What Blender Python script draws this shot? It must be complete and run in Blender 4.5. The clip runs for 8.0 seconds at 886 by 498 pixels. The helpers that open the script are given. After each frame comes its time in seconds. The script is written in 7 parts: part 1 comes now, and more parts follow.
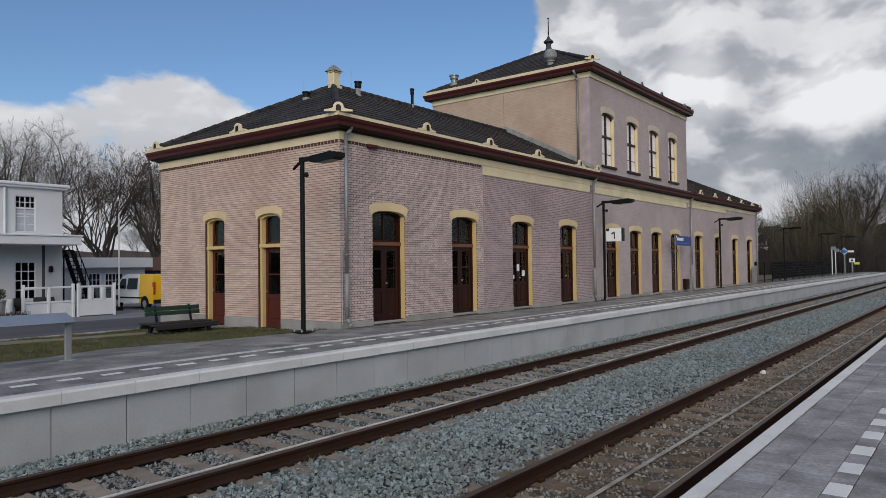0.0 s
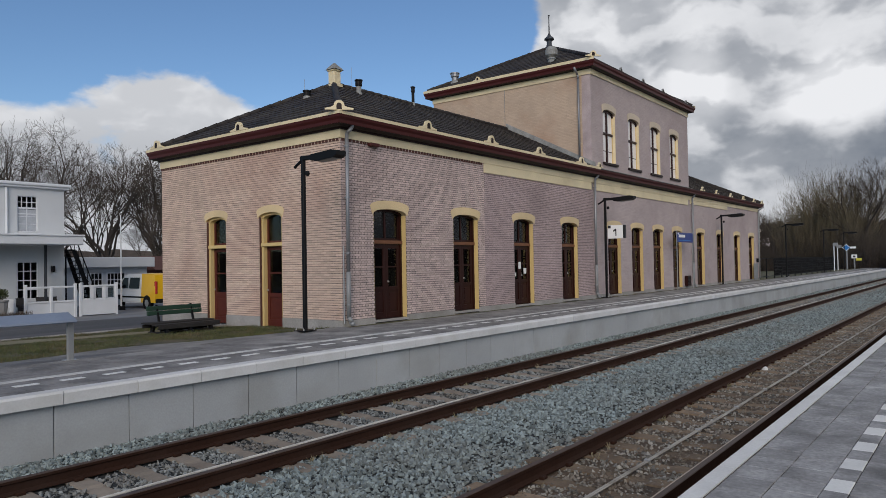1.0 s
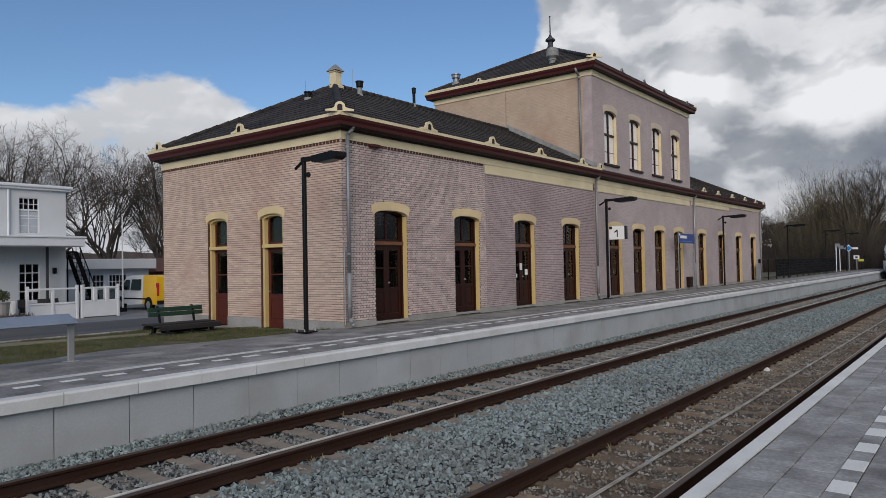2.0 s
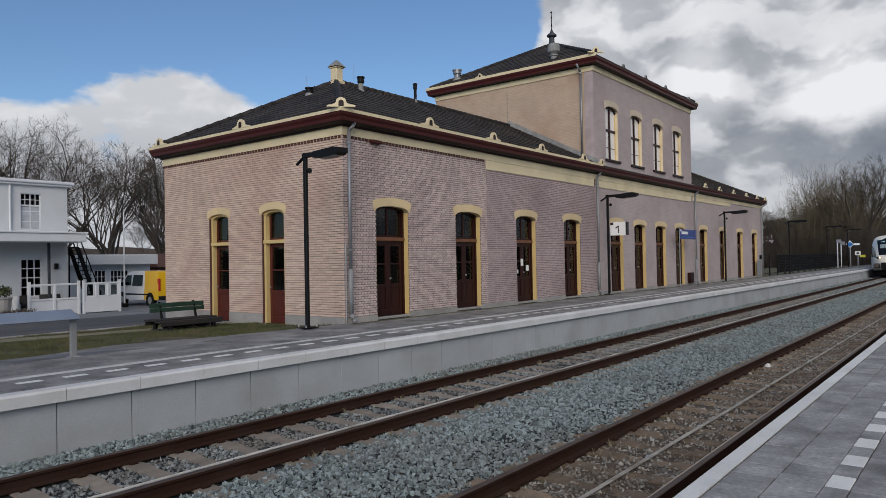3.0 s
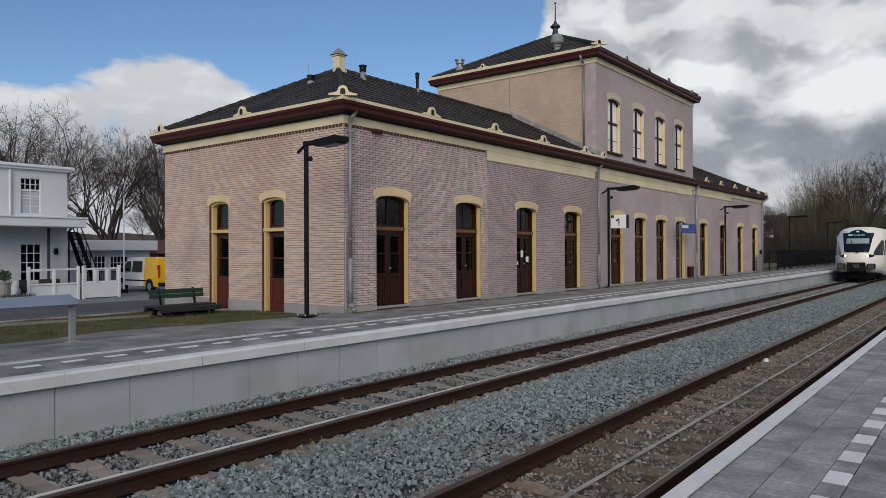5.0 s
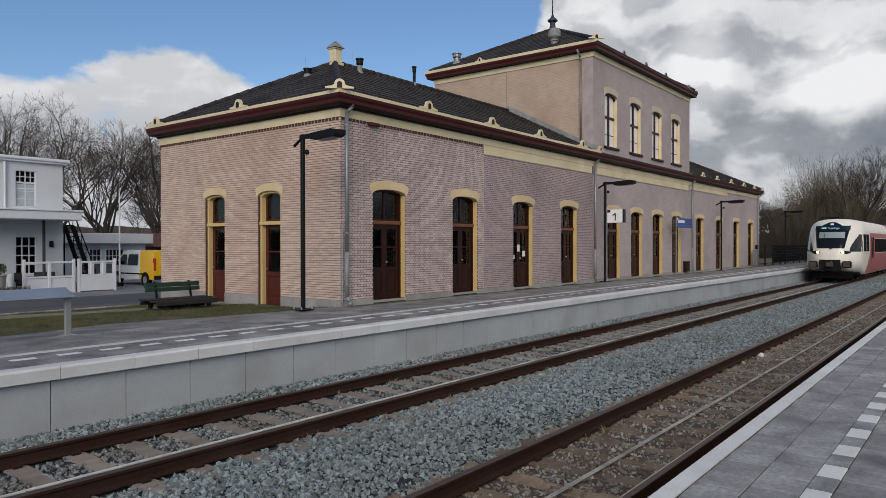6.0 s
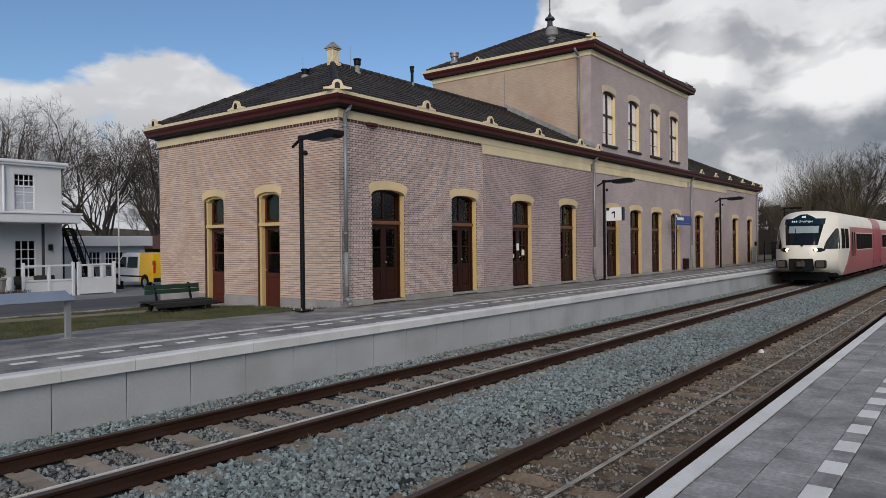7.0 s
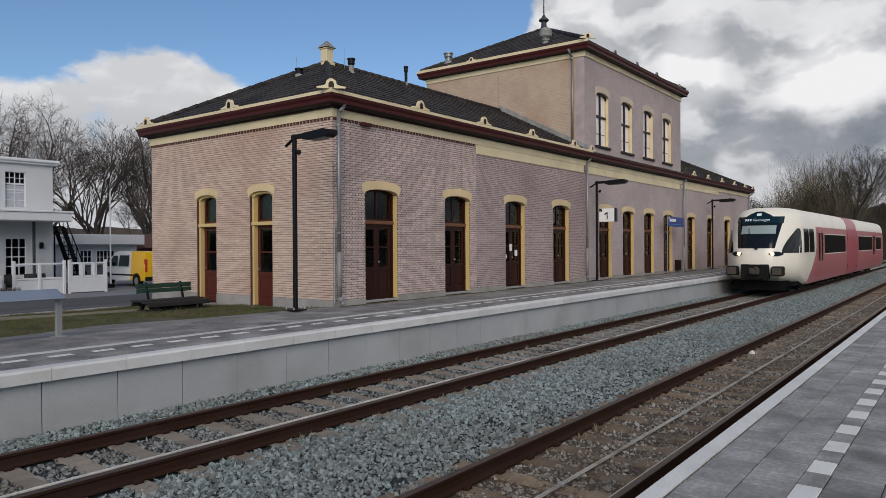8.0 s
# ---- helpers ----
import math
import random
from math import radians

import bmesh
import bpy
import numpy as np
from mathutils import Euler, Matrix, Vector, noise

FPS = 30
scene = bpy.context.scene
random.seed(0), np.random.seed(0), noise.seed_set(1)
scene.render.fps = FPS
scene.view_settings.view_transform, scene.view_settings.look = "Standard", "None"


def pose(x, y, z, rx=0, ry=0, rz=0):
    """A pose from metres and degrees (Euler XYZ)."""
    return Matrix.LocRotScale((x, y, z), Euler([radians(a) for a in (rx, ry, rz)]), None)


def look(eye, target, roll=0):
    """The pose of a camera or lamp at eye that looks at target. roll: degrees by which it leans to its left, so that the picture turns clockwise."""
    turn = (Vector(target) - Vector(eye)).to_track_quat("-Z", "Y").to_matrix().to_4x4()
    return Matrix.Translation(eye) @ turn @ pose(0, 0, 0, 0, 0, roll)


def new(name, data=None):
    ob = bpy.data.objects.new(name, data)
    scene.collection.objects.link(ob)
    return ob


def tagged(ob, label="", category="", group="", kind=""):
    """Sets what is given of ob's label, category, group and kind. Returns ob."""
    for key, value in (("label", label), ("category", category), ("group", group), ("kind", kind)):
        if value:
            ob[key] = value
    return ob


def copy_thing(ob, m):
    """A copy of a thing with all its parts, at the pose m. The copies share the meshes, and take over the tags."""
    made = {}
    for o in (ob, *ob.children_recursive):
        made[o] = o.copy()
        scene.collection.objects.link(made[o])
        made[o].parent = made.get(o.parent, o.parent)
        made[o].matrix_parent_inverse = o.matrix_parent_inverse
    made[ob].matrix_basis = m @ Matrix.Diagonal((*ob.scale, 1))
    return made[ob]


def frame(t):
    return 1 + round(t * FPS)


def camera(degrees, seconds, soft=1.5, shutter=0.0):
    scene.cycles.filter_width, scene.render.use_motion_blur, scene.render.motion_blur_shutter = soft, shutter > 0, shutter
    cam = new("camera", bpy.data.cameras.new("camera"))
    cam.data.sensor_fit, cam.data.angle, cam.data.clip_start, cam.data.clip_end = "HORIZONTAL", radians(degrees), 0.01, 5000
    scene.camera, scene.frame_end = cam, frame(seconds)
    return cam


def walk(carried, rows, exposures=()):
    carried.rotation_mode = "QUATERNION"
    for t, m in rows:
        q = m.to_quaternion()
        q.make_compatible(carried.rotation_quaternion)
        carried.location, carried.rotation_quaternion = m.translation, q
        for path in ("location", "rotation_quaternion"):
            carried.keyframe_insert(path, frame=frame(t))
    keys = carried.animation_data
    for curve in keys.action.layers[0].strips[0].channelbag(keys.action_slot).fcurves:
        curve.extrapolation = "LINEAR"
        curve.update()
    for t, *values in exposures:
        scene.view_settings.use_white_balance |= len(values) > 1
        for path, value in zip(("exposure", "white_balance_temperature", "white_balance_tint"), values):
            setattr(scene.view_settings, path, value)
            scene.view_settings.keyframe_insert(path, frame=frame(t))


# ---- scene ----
# Camera: hand-held on the second platform, eye 1.52 m above the paving.
# World: x runs along the tracks, y across them to the station, z = 0 is the platform top.
cam = camera(64.62, 8.0, soft=0.7)
TURNS = [  # seconds, yaw, pitch, roll, eye
    (0, -52.132, 1.319, 0.730, -0.017, 0.021, 1.522),
    (0.5, -52.102, 1.265, 0.844, -0.011, 0.017, 1.517),
    (1, -51.993, 1.155, 0.993, -0.012, 0.018, 1.522),
    (1.5, -51.859, 1.286, 1.077, 0.019, 0.017, 1.511),
    (1.7, -51.872, 1.364, 1.072, 0.016, 0.016, 1.512),
    (2.8, -51.779, 0.874, 1.044, -0.001, 0.006, 1.517),
    (3, -51.765, 0.925, 1.039, -0.004, 0.005, 1.518),
    (3.5, -51.775, 0.847, 0.999, -0.001, 0.008, 1.523),
    (3.6, -52.013, 1.077, 0.965, -0.001, 0.007, 1.522),
    (3.7, -52.145, 1.193, 0.933, -0.001, 0.005, 1.522),
    (3.8, -52.619, 1.197, 0.900, -0.001, 0.003, 1.521),
    (3.9, -52.648, 1.061, 0.867, -0.000, 0.002, 1.521),
    (4, -52.924, 1.150, 0.835, -0.000, -0.000, 1.520),
    (4.1, -52.765, 0.910, 0.778, 0.000, 0.000, 1.520),
    (4.2, -52.634, 0.738, 0.720, 0.001, 0.001, 1.519),
    (4.3, -52.209, 0.629, 0.663, 0.001, 0.001, 1.519),
    (4.5, -52.547, 0.767, 0.548, 0.001, 0.002, 1.518),
    (4.8, -52.078, 0.594, 0.362, 0.007, 0.012, 1.516),
    (5, -51.774, 0.147, 0.239, 0.011, 0.018, 1.515),
    (5.2, -51.596, -0.042, 0.202, 0.011, 0.020, 1.515),
    (6.3, -52.181, -0.465, 0.002, 0.010, 0.028, 1.513),
    (6.5, -52.077, -0.546, -0.033, 0.009, 0.029, 1.513),
    (6.75, -52.058, -0.701, 0.286, 0.010, 0.025, 1.513),
    (7, -52.119, -0.375, 0.605, 0.010, 0.021, 1.514),
    (7.25, -52.493, -0.094, 0.461, 0.008, 0.019, 1.512),
    (7.5, -52.552, -0.207, 0.316, 0.006, 0.016, 1.510),
    (7.7, -52.718, -0.143, 0.313, 0.005, 0.016, 1.510),
    (8, -52.691, -0.359, 0.309, 0.002, 0.017, 1.510),
]
walk(cam, [(t, pose(x, y, z, 90 + p, r, yaw)) for t, yaw, p, r, x, y, z in TURNS],
     exposures=[(0.0, -0.22, 6370, 10), (5.2, -0.22, 6370, 10), (6.4, -0.17, 6500, 10), (8.0, -0.17, 6500, 10)])

# ---- light: soft low sun through thin cloud, from the south-west end of the line ----
SUN_AZ, SUN_EL = radians(212), radians(27)
world = bpy.data.worlds.new("world")
scene.world = world
world.use_nodes = True


def sky_nodes():
    nt = world.node_tree
    nt.nodes.clear()
    N, L = nt.nodes.new, nt.links.new
    out, bg = N("ShaderNodeOutputWorld"), N("ShaderNodeBackground")
    sky = N("ShaderNodeTexSky")
    sky.sky_type, sky.sun_disc = "NISHITA", False
    sky.sun_elevation, sky.sun_rotation = SUN_EL, radians(90) - SUN_AZ
    sky.air_density, sky.dust_density, sky.ozone_density = 1.0, 0.0, 4.5
    tc = N("ShaderNodeTexCoord")
    sep = N("ShaderNodeSeparateXYZ")
    L(tc.outputs["Generated"], sep.inputs[0])

    def math_node(op, a, b=None, c=None):
        n = N("ShaderNodeMath")
        n.operation = op
        for i, v in enumerate((a, b, c)):
            if v is None:
                continue
            if isinstance(v, (int, float)):
                n.inputs[i].default_value = v
            else:
                L(v, n.inputs[i])
        return n.outputs[0]

    def smooth(v, lo, hi):
        n = N("ShaderNodeMapRange")
        n.interpolation_type = "SMOOTHSTEP"
        L(v, n.inputs["Value"])
        n.inputs["From Min"].default_value, n.inputs["From Max"].default_value = lo, hi
        return n.outputs[0]

    def clouds(scale, detail, rough, shift, squash=2.2):
        m = N("ShaderNodeMapping")
        m.inputs["Scale"].default_value = (1, 1, squash)
        m.inputs["Location"].default_value = shift
        L(tc.outputs["Generated"], m.inputs["Vector"])
        n = N("ShaderNodeTexNoise")
        n.inputs["Scale"].default_value, n.inputs["Detail"].default_value, n.inputs["Roughness"].default_value = scale, detail, rough
        L(m.outputs[0], n.inputs["Vector"])
        return n.outputs["Fac"]

    x, y, z = sep.outputs
    az = math_node("MULTIPLY", math_node("ARCTAN2", x, y), 57.29578)

    def mass(a0, z0, wa, wz):
        """A soft rounded region of the sky about a bearing in degrees and a height."""
        u = math_node("DIVIDE", math_node("SUBTRACT", az, a0), wa)
        v = math_node("DIVIDE", math_node("SUBTRACT", z, z0), wz)
        d = math_node("ADD", math_node("MULTIPLY", u, u), math_node("MULTIPLY", v, v))
        return math_node("SUBTRACT", 1.0, smooth(d, 0.0, 1.6))

    def total(*terms):
        acc = None
        for value, k in terms:
            t = math_node("MULTIPLY", value, k)
            acc = t if acc is None else math_node("ADD", acc, t)
        return acc

    def puffs(scale, shift, squash=1.9):
        """Rounded cauliflower heads: distances to scattered centres, at three sizes, on a bent grid."""
        m = N("ShaderNodeMapping")
        m.inputs["Scale"].default_value = (1, 1, squash)
        m.inputs["Location"].default_value = shift
        bend = N("ShaderNodeTexNoise")
        bend.inputs["Scale"].default_value, bend.inputs["Detail"].default_value = 7.0, 4.0
        L(tc.outputs["Generated"], bend.inputs["Vector"])
        sc = N("ShaderNodeVectorMath")
        sc.operation = "MULTIPLY_ADD"
        L(bend.outputs["Color"], sc.inputs[0])
        sc.inputs[1].default_value = (0.12, 0.12, 0.12)
        L(tc.outputs["Generated"], sc.inputs[2])
        L(sc.outputs[0], m.inputs["Vector"])
        v = N("ShaderNodeTexVoronoi")
        v.feature = "SMOOTH_F1"
        v.inputs["Scale"].default_value, v.inputs["Detail"].default_value = scale, 3.0
        v.inputs["Roughness"].default_value, v.inputs["Smoothness"].default_value = 0.55, 0.6
        L(m.outputs[0], v.inputs["Vector"])
        return v.outputs["Distance"]

    # the cover closes towards the far end of the line; two heaped banks stand elsewhere
    east = smooth(az, 56.0, 63.0)
    wild = clouds(5.5, 10, 0.58, SKY_SHIFT, 1.8)
    heap = puffs(6.0, (0.35, 0.2, 0.6))
    bank = total((mass(31.5, 0.108, 13.0, 0.155), 0.62), (mass(12.0, 0.12, 12.5, 0.14), 0.62), (mass(48.0, 0.16, 7.0, 0.08), 0.42), (math_node("SUBTRACT", 1.0, smooth(z, 0.02, 0.15)), 0.30))
    field = total((east, 0.66), (bank, 1.0), (wild, 0.75), (heap, -0.20))
    dens = smooth(field, 0.52, 0.64)
    # lit heads and grey bases within the cloud
    tone = smooth(clouds(3.6, 8, 0.55, (3.1, 0.4, 7.7), 1.7), 0.36, 0.64)
    relief = math_node("SUBTRACT", puffs(7.0, (1.3, 0.7, 2.11)), puffs(7.0, (1.28, 0.7, 2.18)))
    grain = math_node("SUBTRACT", clouds(8.0, 9, 0.6, (0.4, 1.7, 0.9), 1.6), clouds(8.0, 9, 0.6, (0.38, 1.7, 0.96), 1.6))
    lump = smooth(math_node("SUBTRACT", relief, math_node("MULTIPLY", grain, 1.1)), -0.27, 0.30)
    west = math_node("SUBTRACT", 1.0, east)
    base = smooth(z, 0.22, 0.09)
    shade = total((west, 0.16), (math_node("MULTIPLY", west, lump), 0.20), (math_node("MULTIPLY", west, base), 0.24), (east, 0.10), (math_node("MULTIPLY", east, tone), 0.26),
                  (math_node("MULTIPLY", east, lump), 0.40), (mass(77.5, 0.120, 9.5, 0.070), 0.21), (mass(86.5, 0.12, 4.5, 0.05), 0.20), (mass(77.0, 0.25, 3.2, 0.05), 0.14),
                  (mass(81.6, 0.200, 3.6, 0.045), -0.42), (mass(72.2, 0.225, 2.4, 0.07), -0.28), (mass(64.0, 0.30, 4.0, 0.05), -0.12), (math_node("MULTIPLY", east, smooth(z, 0.10, 0.02)), 0.25))
    shade = math_node("MINIMUM", math_node("MAXIMUM", shade, 0.0), 1.0)
    col = N("ShaderNodeMix")
    col.data_type = "RGBA"
    col.inputs["A"].default_value = (8.2, 8.2, 8.3, 1)
    col.inputs["B"].default_value = (1.30, 1.55, 1.95, 1)
    L(shade, col.inputs["Factor"])
    mix = N("ShaderNodeMix")
    mix.data_type = "RGBA"
    L(dens, mix.inputs["Factor"])
    L(sky.outputs[0], mix.inputs["A"])
    L(col.outputs["Result"], mix.inputs["B"])
    L(mix.outputs["Result"], bg.inputs["Color"])
    bg.inputs["Strength"].default_value = 0.12
    L(bg.outputs[0], out.inputs[0])


SKY_SHIFT = (0.35, 0.2, 1.1)
sky_nodes()
sun = new("sun", bpy.data.lights.new("sun", "SUN"))
sun.data.energy, sun.data.angle, sun.data.color = 2.6, radians(38), (1.0, 0.88, 0.74)
sun.matrix_world = look((0, 0, 0), (-math.cos(SUN_AZ) * math.cos(SUN_EL), -math.sin(SUN_AZ) * math.cos(SUN_EL), -math.sin(SUN_EL)))


# ---- materials ----
def material(name, color, rough=0.7, vary=0.18, scale=3.0, fine=40.0, bump=0.15, metal=0.0, emit=None, random_tint=0.0,
             island=0.0, dirt=None, dirt_amount=0.0, dirt_scale=0.8, spec=0.5, stretch=(1, 1, 1)):
    """Two scales of colour noise, fine relief, an optional dirt colour, and a tint per object or per island."""
    m = bpy.data.materials.new(name)
    m.use_nodes = True
    nt = m.node_tree
    N, L = nt.nodes.new, nt.links.new
    b = nt.nodes["Principled BSDF"]
    b.inputs["Roughness"].default_value, b.inputs["Metallic"].default_value = rough, metal
    b.inputs["Specular IOR Level"].default_value = spec
    geo, tc = N("ShaderNodeNewGeometry"), N("ShaderNodeTexCoord")
    mp = N("ShaderNodeMapping")
    mp.inputs["Scale"].default_value = stretch
    L(tc.outputs["Object"] if random_tint == 0 else geo.outputs["Position"], mp.inputs["Vector"])

    def noise_fac(s, d):
        n = N("ShaderNodeTexNoise")
        n.inputs["Scale"].default_value, n.inputs["Detail"].default_value = s, d
        L(mp.outputs[0], n.inputs["Vector"])
        return n.outputs["Fac"]

    def mul(a, bb):
        n = N("ShaderNodeMath")
        n.operation = "MULTIPLY"
        L(a, n.inputs[0])
        if isinstance(bb, float):
            n.inputs[1].default_value = bb
        else:
            L(bb, n.inputs[1])
        return n.outputs[0]

    def span(v, lo, hi):
        n = N("ShaderNodeMapRange")
        L(v, n.inputs["Value"])
        n.inputs["From Min"].default_value, n.inputs["From Max"].default_value = 0.25, 0.75
        n.inputs["To Min"].default_value, n.inputs["To Max"].default_value = lo, hi
        return n.outputs[0]

    big, small = noise_fac(scale, 4), noise_fac(fine, 3)
    value = mul(span(big, 1 - vary, 1 + vary), span(small, 1 - vary * 0.7, 1 + vary * 0.7))
    if random_tint or island:
        src = N("ShaderNodeObjectInfo").outputs["Random"] if random_tint else geo.outputs["Random Per Island"]
        r = N("ShaderNodeMapRange")
        L(src, r.inputs["Value"])
        k = random_tint or island
        r.inputs["To Min"].default_value, r.inputs["To Max"].default_value = 1 - k, 1 + k
        value = mul(value, r.outputs[0])
    rgb = N("ShaderNodeVectorMath")
    rgb.operation = "SCALE"
    rgb.inputs[0].default_value = color
    L(value, rgb.inputs["Scale"])
    color_out = rgb.outputs[0]
    if dirt is not None:
        d = N("ShaderNodeMapRange")
        L(noise_fac(dirt_scale, 6), d.inputs["Value"])
        d.inputs["From Min"].default_value, d.inputs["From Max"].default_value = 0.48, 0.72
        d.inputs["To Max"].default_value = dirt_amount
        mx = N("ShaderNodeMix")
        mx.data_type = "RGBA"
        L(d.outputs[0], mx.inputs["Factor"])
        L(color_out, mx.inputs["A"])
        mx.inputs["B"].default_value = (*dirt, 1)
        color_out = mx.outputs["Result"]
    L(color_out, b.inputs["Base Color"])
    if bump:
        bn = N("ShaderNodeBump")
        bn.inputs["Strength"].default_value, bn.inputs["Distance"].default_value = bump, 0.01
        L(small, bn.inputs["Height"])
        L(bn.outputs[0], b.inputs["Normal"])
    if emit:
        b.inputs["Emission Color"].default_value = (*emit[0], 1)
        b.inputs["Emission Strength"].default_value = emit[1]
    return m


def window_glass(name, tint, ripple=0.06):
    """Clear glass with a slightly uneven face that mirrors more at a low angle."""
    m = bpy.data.materials.new(name)
    m.use_nodes = True
    nt = m.node_tree
    nt.nodes.clear()
    N, L = nt.nodes.new, nt.links.new
    out, mix = N("ShaderNodeOutputMaterial"), N("ShaderNodeMixShader")
    clear, gloss, fres = N("ShaderNodeBsdfTransparent"), N("ShaderNodeBsdfGlossy"), N("ShaderNodeFresnel")
    clear.inputs["Color"].default_value = (*tint, 1)
    gloss.inputs["Roughness"].default_value = 0.02
    fres.inputs["IOR"].default_value = 1.5
    tc, n, bump = N("ShaderNodeTexCoord"), N("ShaderNodeTexNoise"), N("ShaderNodeBump")
    n.inputs["Scale"].default_value = 2.2
    L(tc.outputs["Object"], n.inputs["Vector"])
    bump.inputs["Strength"].default_value, bump.inputs["Distance"].default_value = ripple, 0.01
    L(n.outputs["Fac"], bump.inputs["Height"])
    L(bump.outputs[0], gloss.inputs["Normal"])
    L(fres.outputs[0], mix.inputs["Fac"])
    L(clear.outputs[0], mix.inputs[1])
    L(gloss.outputs[0], mix.inputs[2])
    L(mix.outputs[0], out.inputs["Surface"])
    return m


BRICK = material("brick_pale", (0.59, 0.445, 0.355), 0.85, 0.10, 0.6, 60, 0.35, island=0.13, dirt=(0.36, 0.20, 0.155), dirt_amount=0.55, dirt_scale=0.6)
BRICK_PART = material("brick_pale_single", (0.53, 0.42, 0.39), 0.85, 0.12, 0.6, 60, 0.35, random_tint=0.17, dirt=(0.30, 0.22, 0.21), dirt_amount=0.45, dirt_scale=0.5)
BRICK_FRONT = material("brick_pale_lilac", (0.53, 0.42, 0.39), 0.85, 0.12, 0.6, 60, 0.35, island=0.17, dirt=(0.30, 0.22, 0.21), dirt_amount=0.5, dirt_scale=0.7)
BRICK_GREY = material("brick_painted_mauve", (0.420, 0.350, 0.340), 0.8, 0.10, 0.5, 50, 0.3, island=0.05, dirt=(0.26, 0.20, 0.20), dirt_amount=0.5, dirt_scale=0.35)
BRICK_TOWER = material("brick_tower_tan", (0.47, 0.355, 0.262), 0.85, 0.12, 0.6, 60, 0.3, island=0.06, dirt=(0.38, 0.21, 0.13), dirt_amount=0.75, dirt_scale=0.38)
MORTAR = material("mortar_dark", (0.085, 0.066, 0.062), 0.95, 0.3, 2.0, 30, 0.3)
MORTAR_SIDE = material("mortar_red_brown", (0.21, 0.150, 0.128), 0.95, 0.3, 2.0, 30, 0.3)
MORTAR_GREY = material("mortar_mauve", (0.40, 0.325, 0.32), 0.95, 0.2, 2.0, 30, 0.3)
MORTAR_TOWER = material("mortar_tan", (0.42, 0.32, 0.24), 0.95, 0.2, 2.0, 30, 0.3)
PLINTH = material("plinth_grey_stone", (0.30, 0.285, 0.27), 0.9, 0.2, 1.2, 25, 0.4, dirt=(0.16, 0.16, 0.13), dirt_amount=0.6)
CREAM = material("cream_yellow_paint", (0.70, 0.59, 0.38), 0.6, 0.08, 1.0, 30, 0.12, dirt=(0.40, 0.33, 0.19), dirt_amount=0.4)
YELLOW = material("yellow_ochre_frame_paint", (0.60, 0.44, 0.19), 0.5, 0.08, 1.5, 30, 0.1, dirt=(0.42, 0.28, 0.10), dirt_amount=0.35)
OXBLOOD = material("oxblood_red_paint", (0.062, 0.013, 0.012), 0.45, 0.15, 0.8, 20, 0.12, dirt=(0.045, 0.012, 0.012), dirt_amount=0.5, spec=0.2)
SOFFIT = material("dark_brown_moulding", (0.020, 0.010, 0.009), 0.5, 0.15, 1.0, 20, 0.1, spec=0.2)
DOOR_RED = material("red_brown_door_paint", (0.085, 0.020, 0.014), 0.42, 0.15, 2.0, 18, 0.08, spec=0.2)
DOOR_DARK = material("dark_brown_door_paint", (0.025, 0.0065, 0.005), 0.40, 0.15, 2.0, 18, 0.08, spec=0.2)
TRANSOM_BROWN = material("brown_transom_paint", (0.17, 0.075, 0.04), 0.5, 0.15, 2.0, 18, 0.08, spec=0.2)
PANE = window_glass("window_pane", (0.55, 0.58, 0.57))
PANE_SKY = material("pale_blind_under_glass", (0.84, 0.81, 0.79), 0.04, 0.06, 1, 6, 0.0, spec=1.0)
ARCH = material("ochre_arch_stone_paint", (0.66, 0.51, 0.29), 0.65, 0.10, 1.5, 30, 0.15, dirt=(0.46, 0.36, 0.21), dirt_amount=0.45)
ARCH_PALE = material("weathered_pale_arch_paint", (0.56, 0.47, 0.36), 0.7, 0.10, 1.5, 30, 0.15, dirt=(0.42, 0.36, 0.28), dirt_amount=0.5)
CURTAIN = material("pale_blind_cloth", (0.40, 0.42, 0.45), 0.9, 0.15, 3, 40, 0.2)
TILE_ROOF = material("dark_grey_roof_tile", (0.034, 0.029, 0.028), 0.75, 0.30, 0.9, 14, 0.5, island=0.26, dirt=(0.075, 0.064, 0.050), dirt_amount=0.6, dirt_scale=1.1, spec=0.25)
SLATE = material("dark_slate_metal", (0.045, 0.05, 0.06), 0.5, 0.2, 2, 20, 0.1, spec=0.3)
ZINC = material("grey_zinc", (0.27, 0.275, 0.285), 0.5, 0.15, 1.5, 25, 0.1, metal=0.6)
LEAD = material("grey_lead_flashing", (0.25, 0.25, 0.24), 0.7, 0.3, 2, 20, 0.3)
BLACK = material("black_coated_steel", (0.006, 0.006, 0.007), 0.55, 0.15, 3, 40, 0.05, spec=0.2)
STEEL = material("galvanised_steel", (0.42, 0.42, 0.41), 0.5, 0.12, 3, 30, 0.08, metal=0.7)
CONCRETE = material("pale_concrete", (0.36, 0.375, 0.385), 0.85, 0.10, 0.7, 40, 0.25, random_tint=0.03, dirt=(0.25, 0.25, 0.23), dirt_amount=0.55, dirt_scale=0.9)
COPING = material("white_concrete_coping", (0.60, 0.60, 0.60), 0.8, 0.08, 1.2, 40, 0.2, random_tint=0.06, dirt=(0.42, 0.41, 0.37), dirt_amount=0.45, dirt_scale=1.5)
PAVE_DARK = material("dark_grey_paving", (0.245, 0.243, 0.245), 0.62, 0.40, 3.2, 28, 0.4, random_tint=0.18, dirt=(0.075, 0.074, 0.076), dirt_amount=0.85, dirt_scale=2.2)
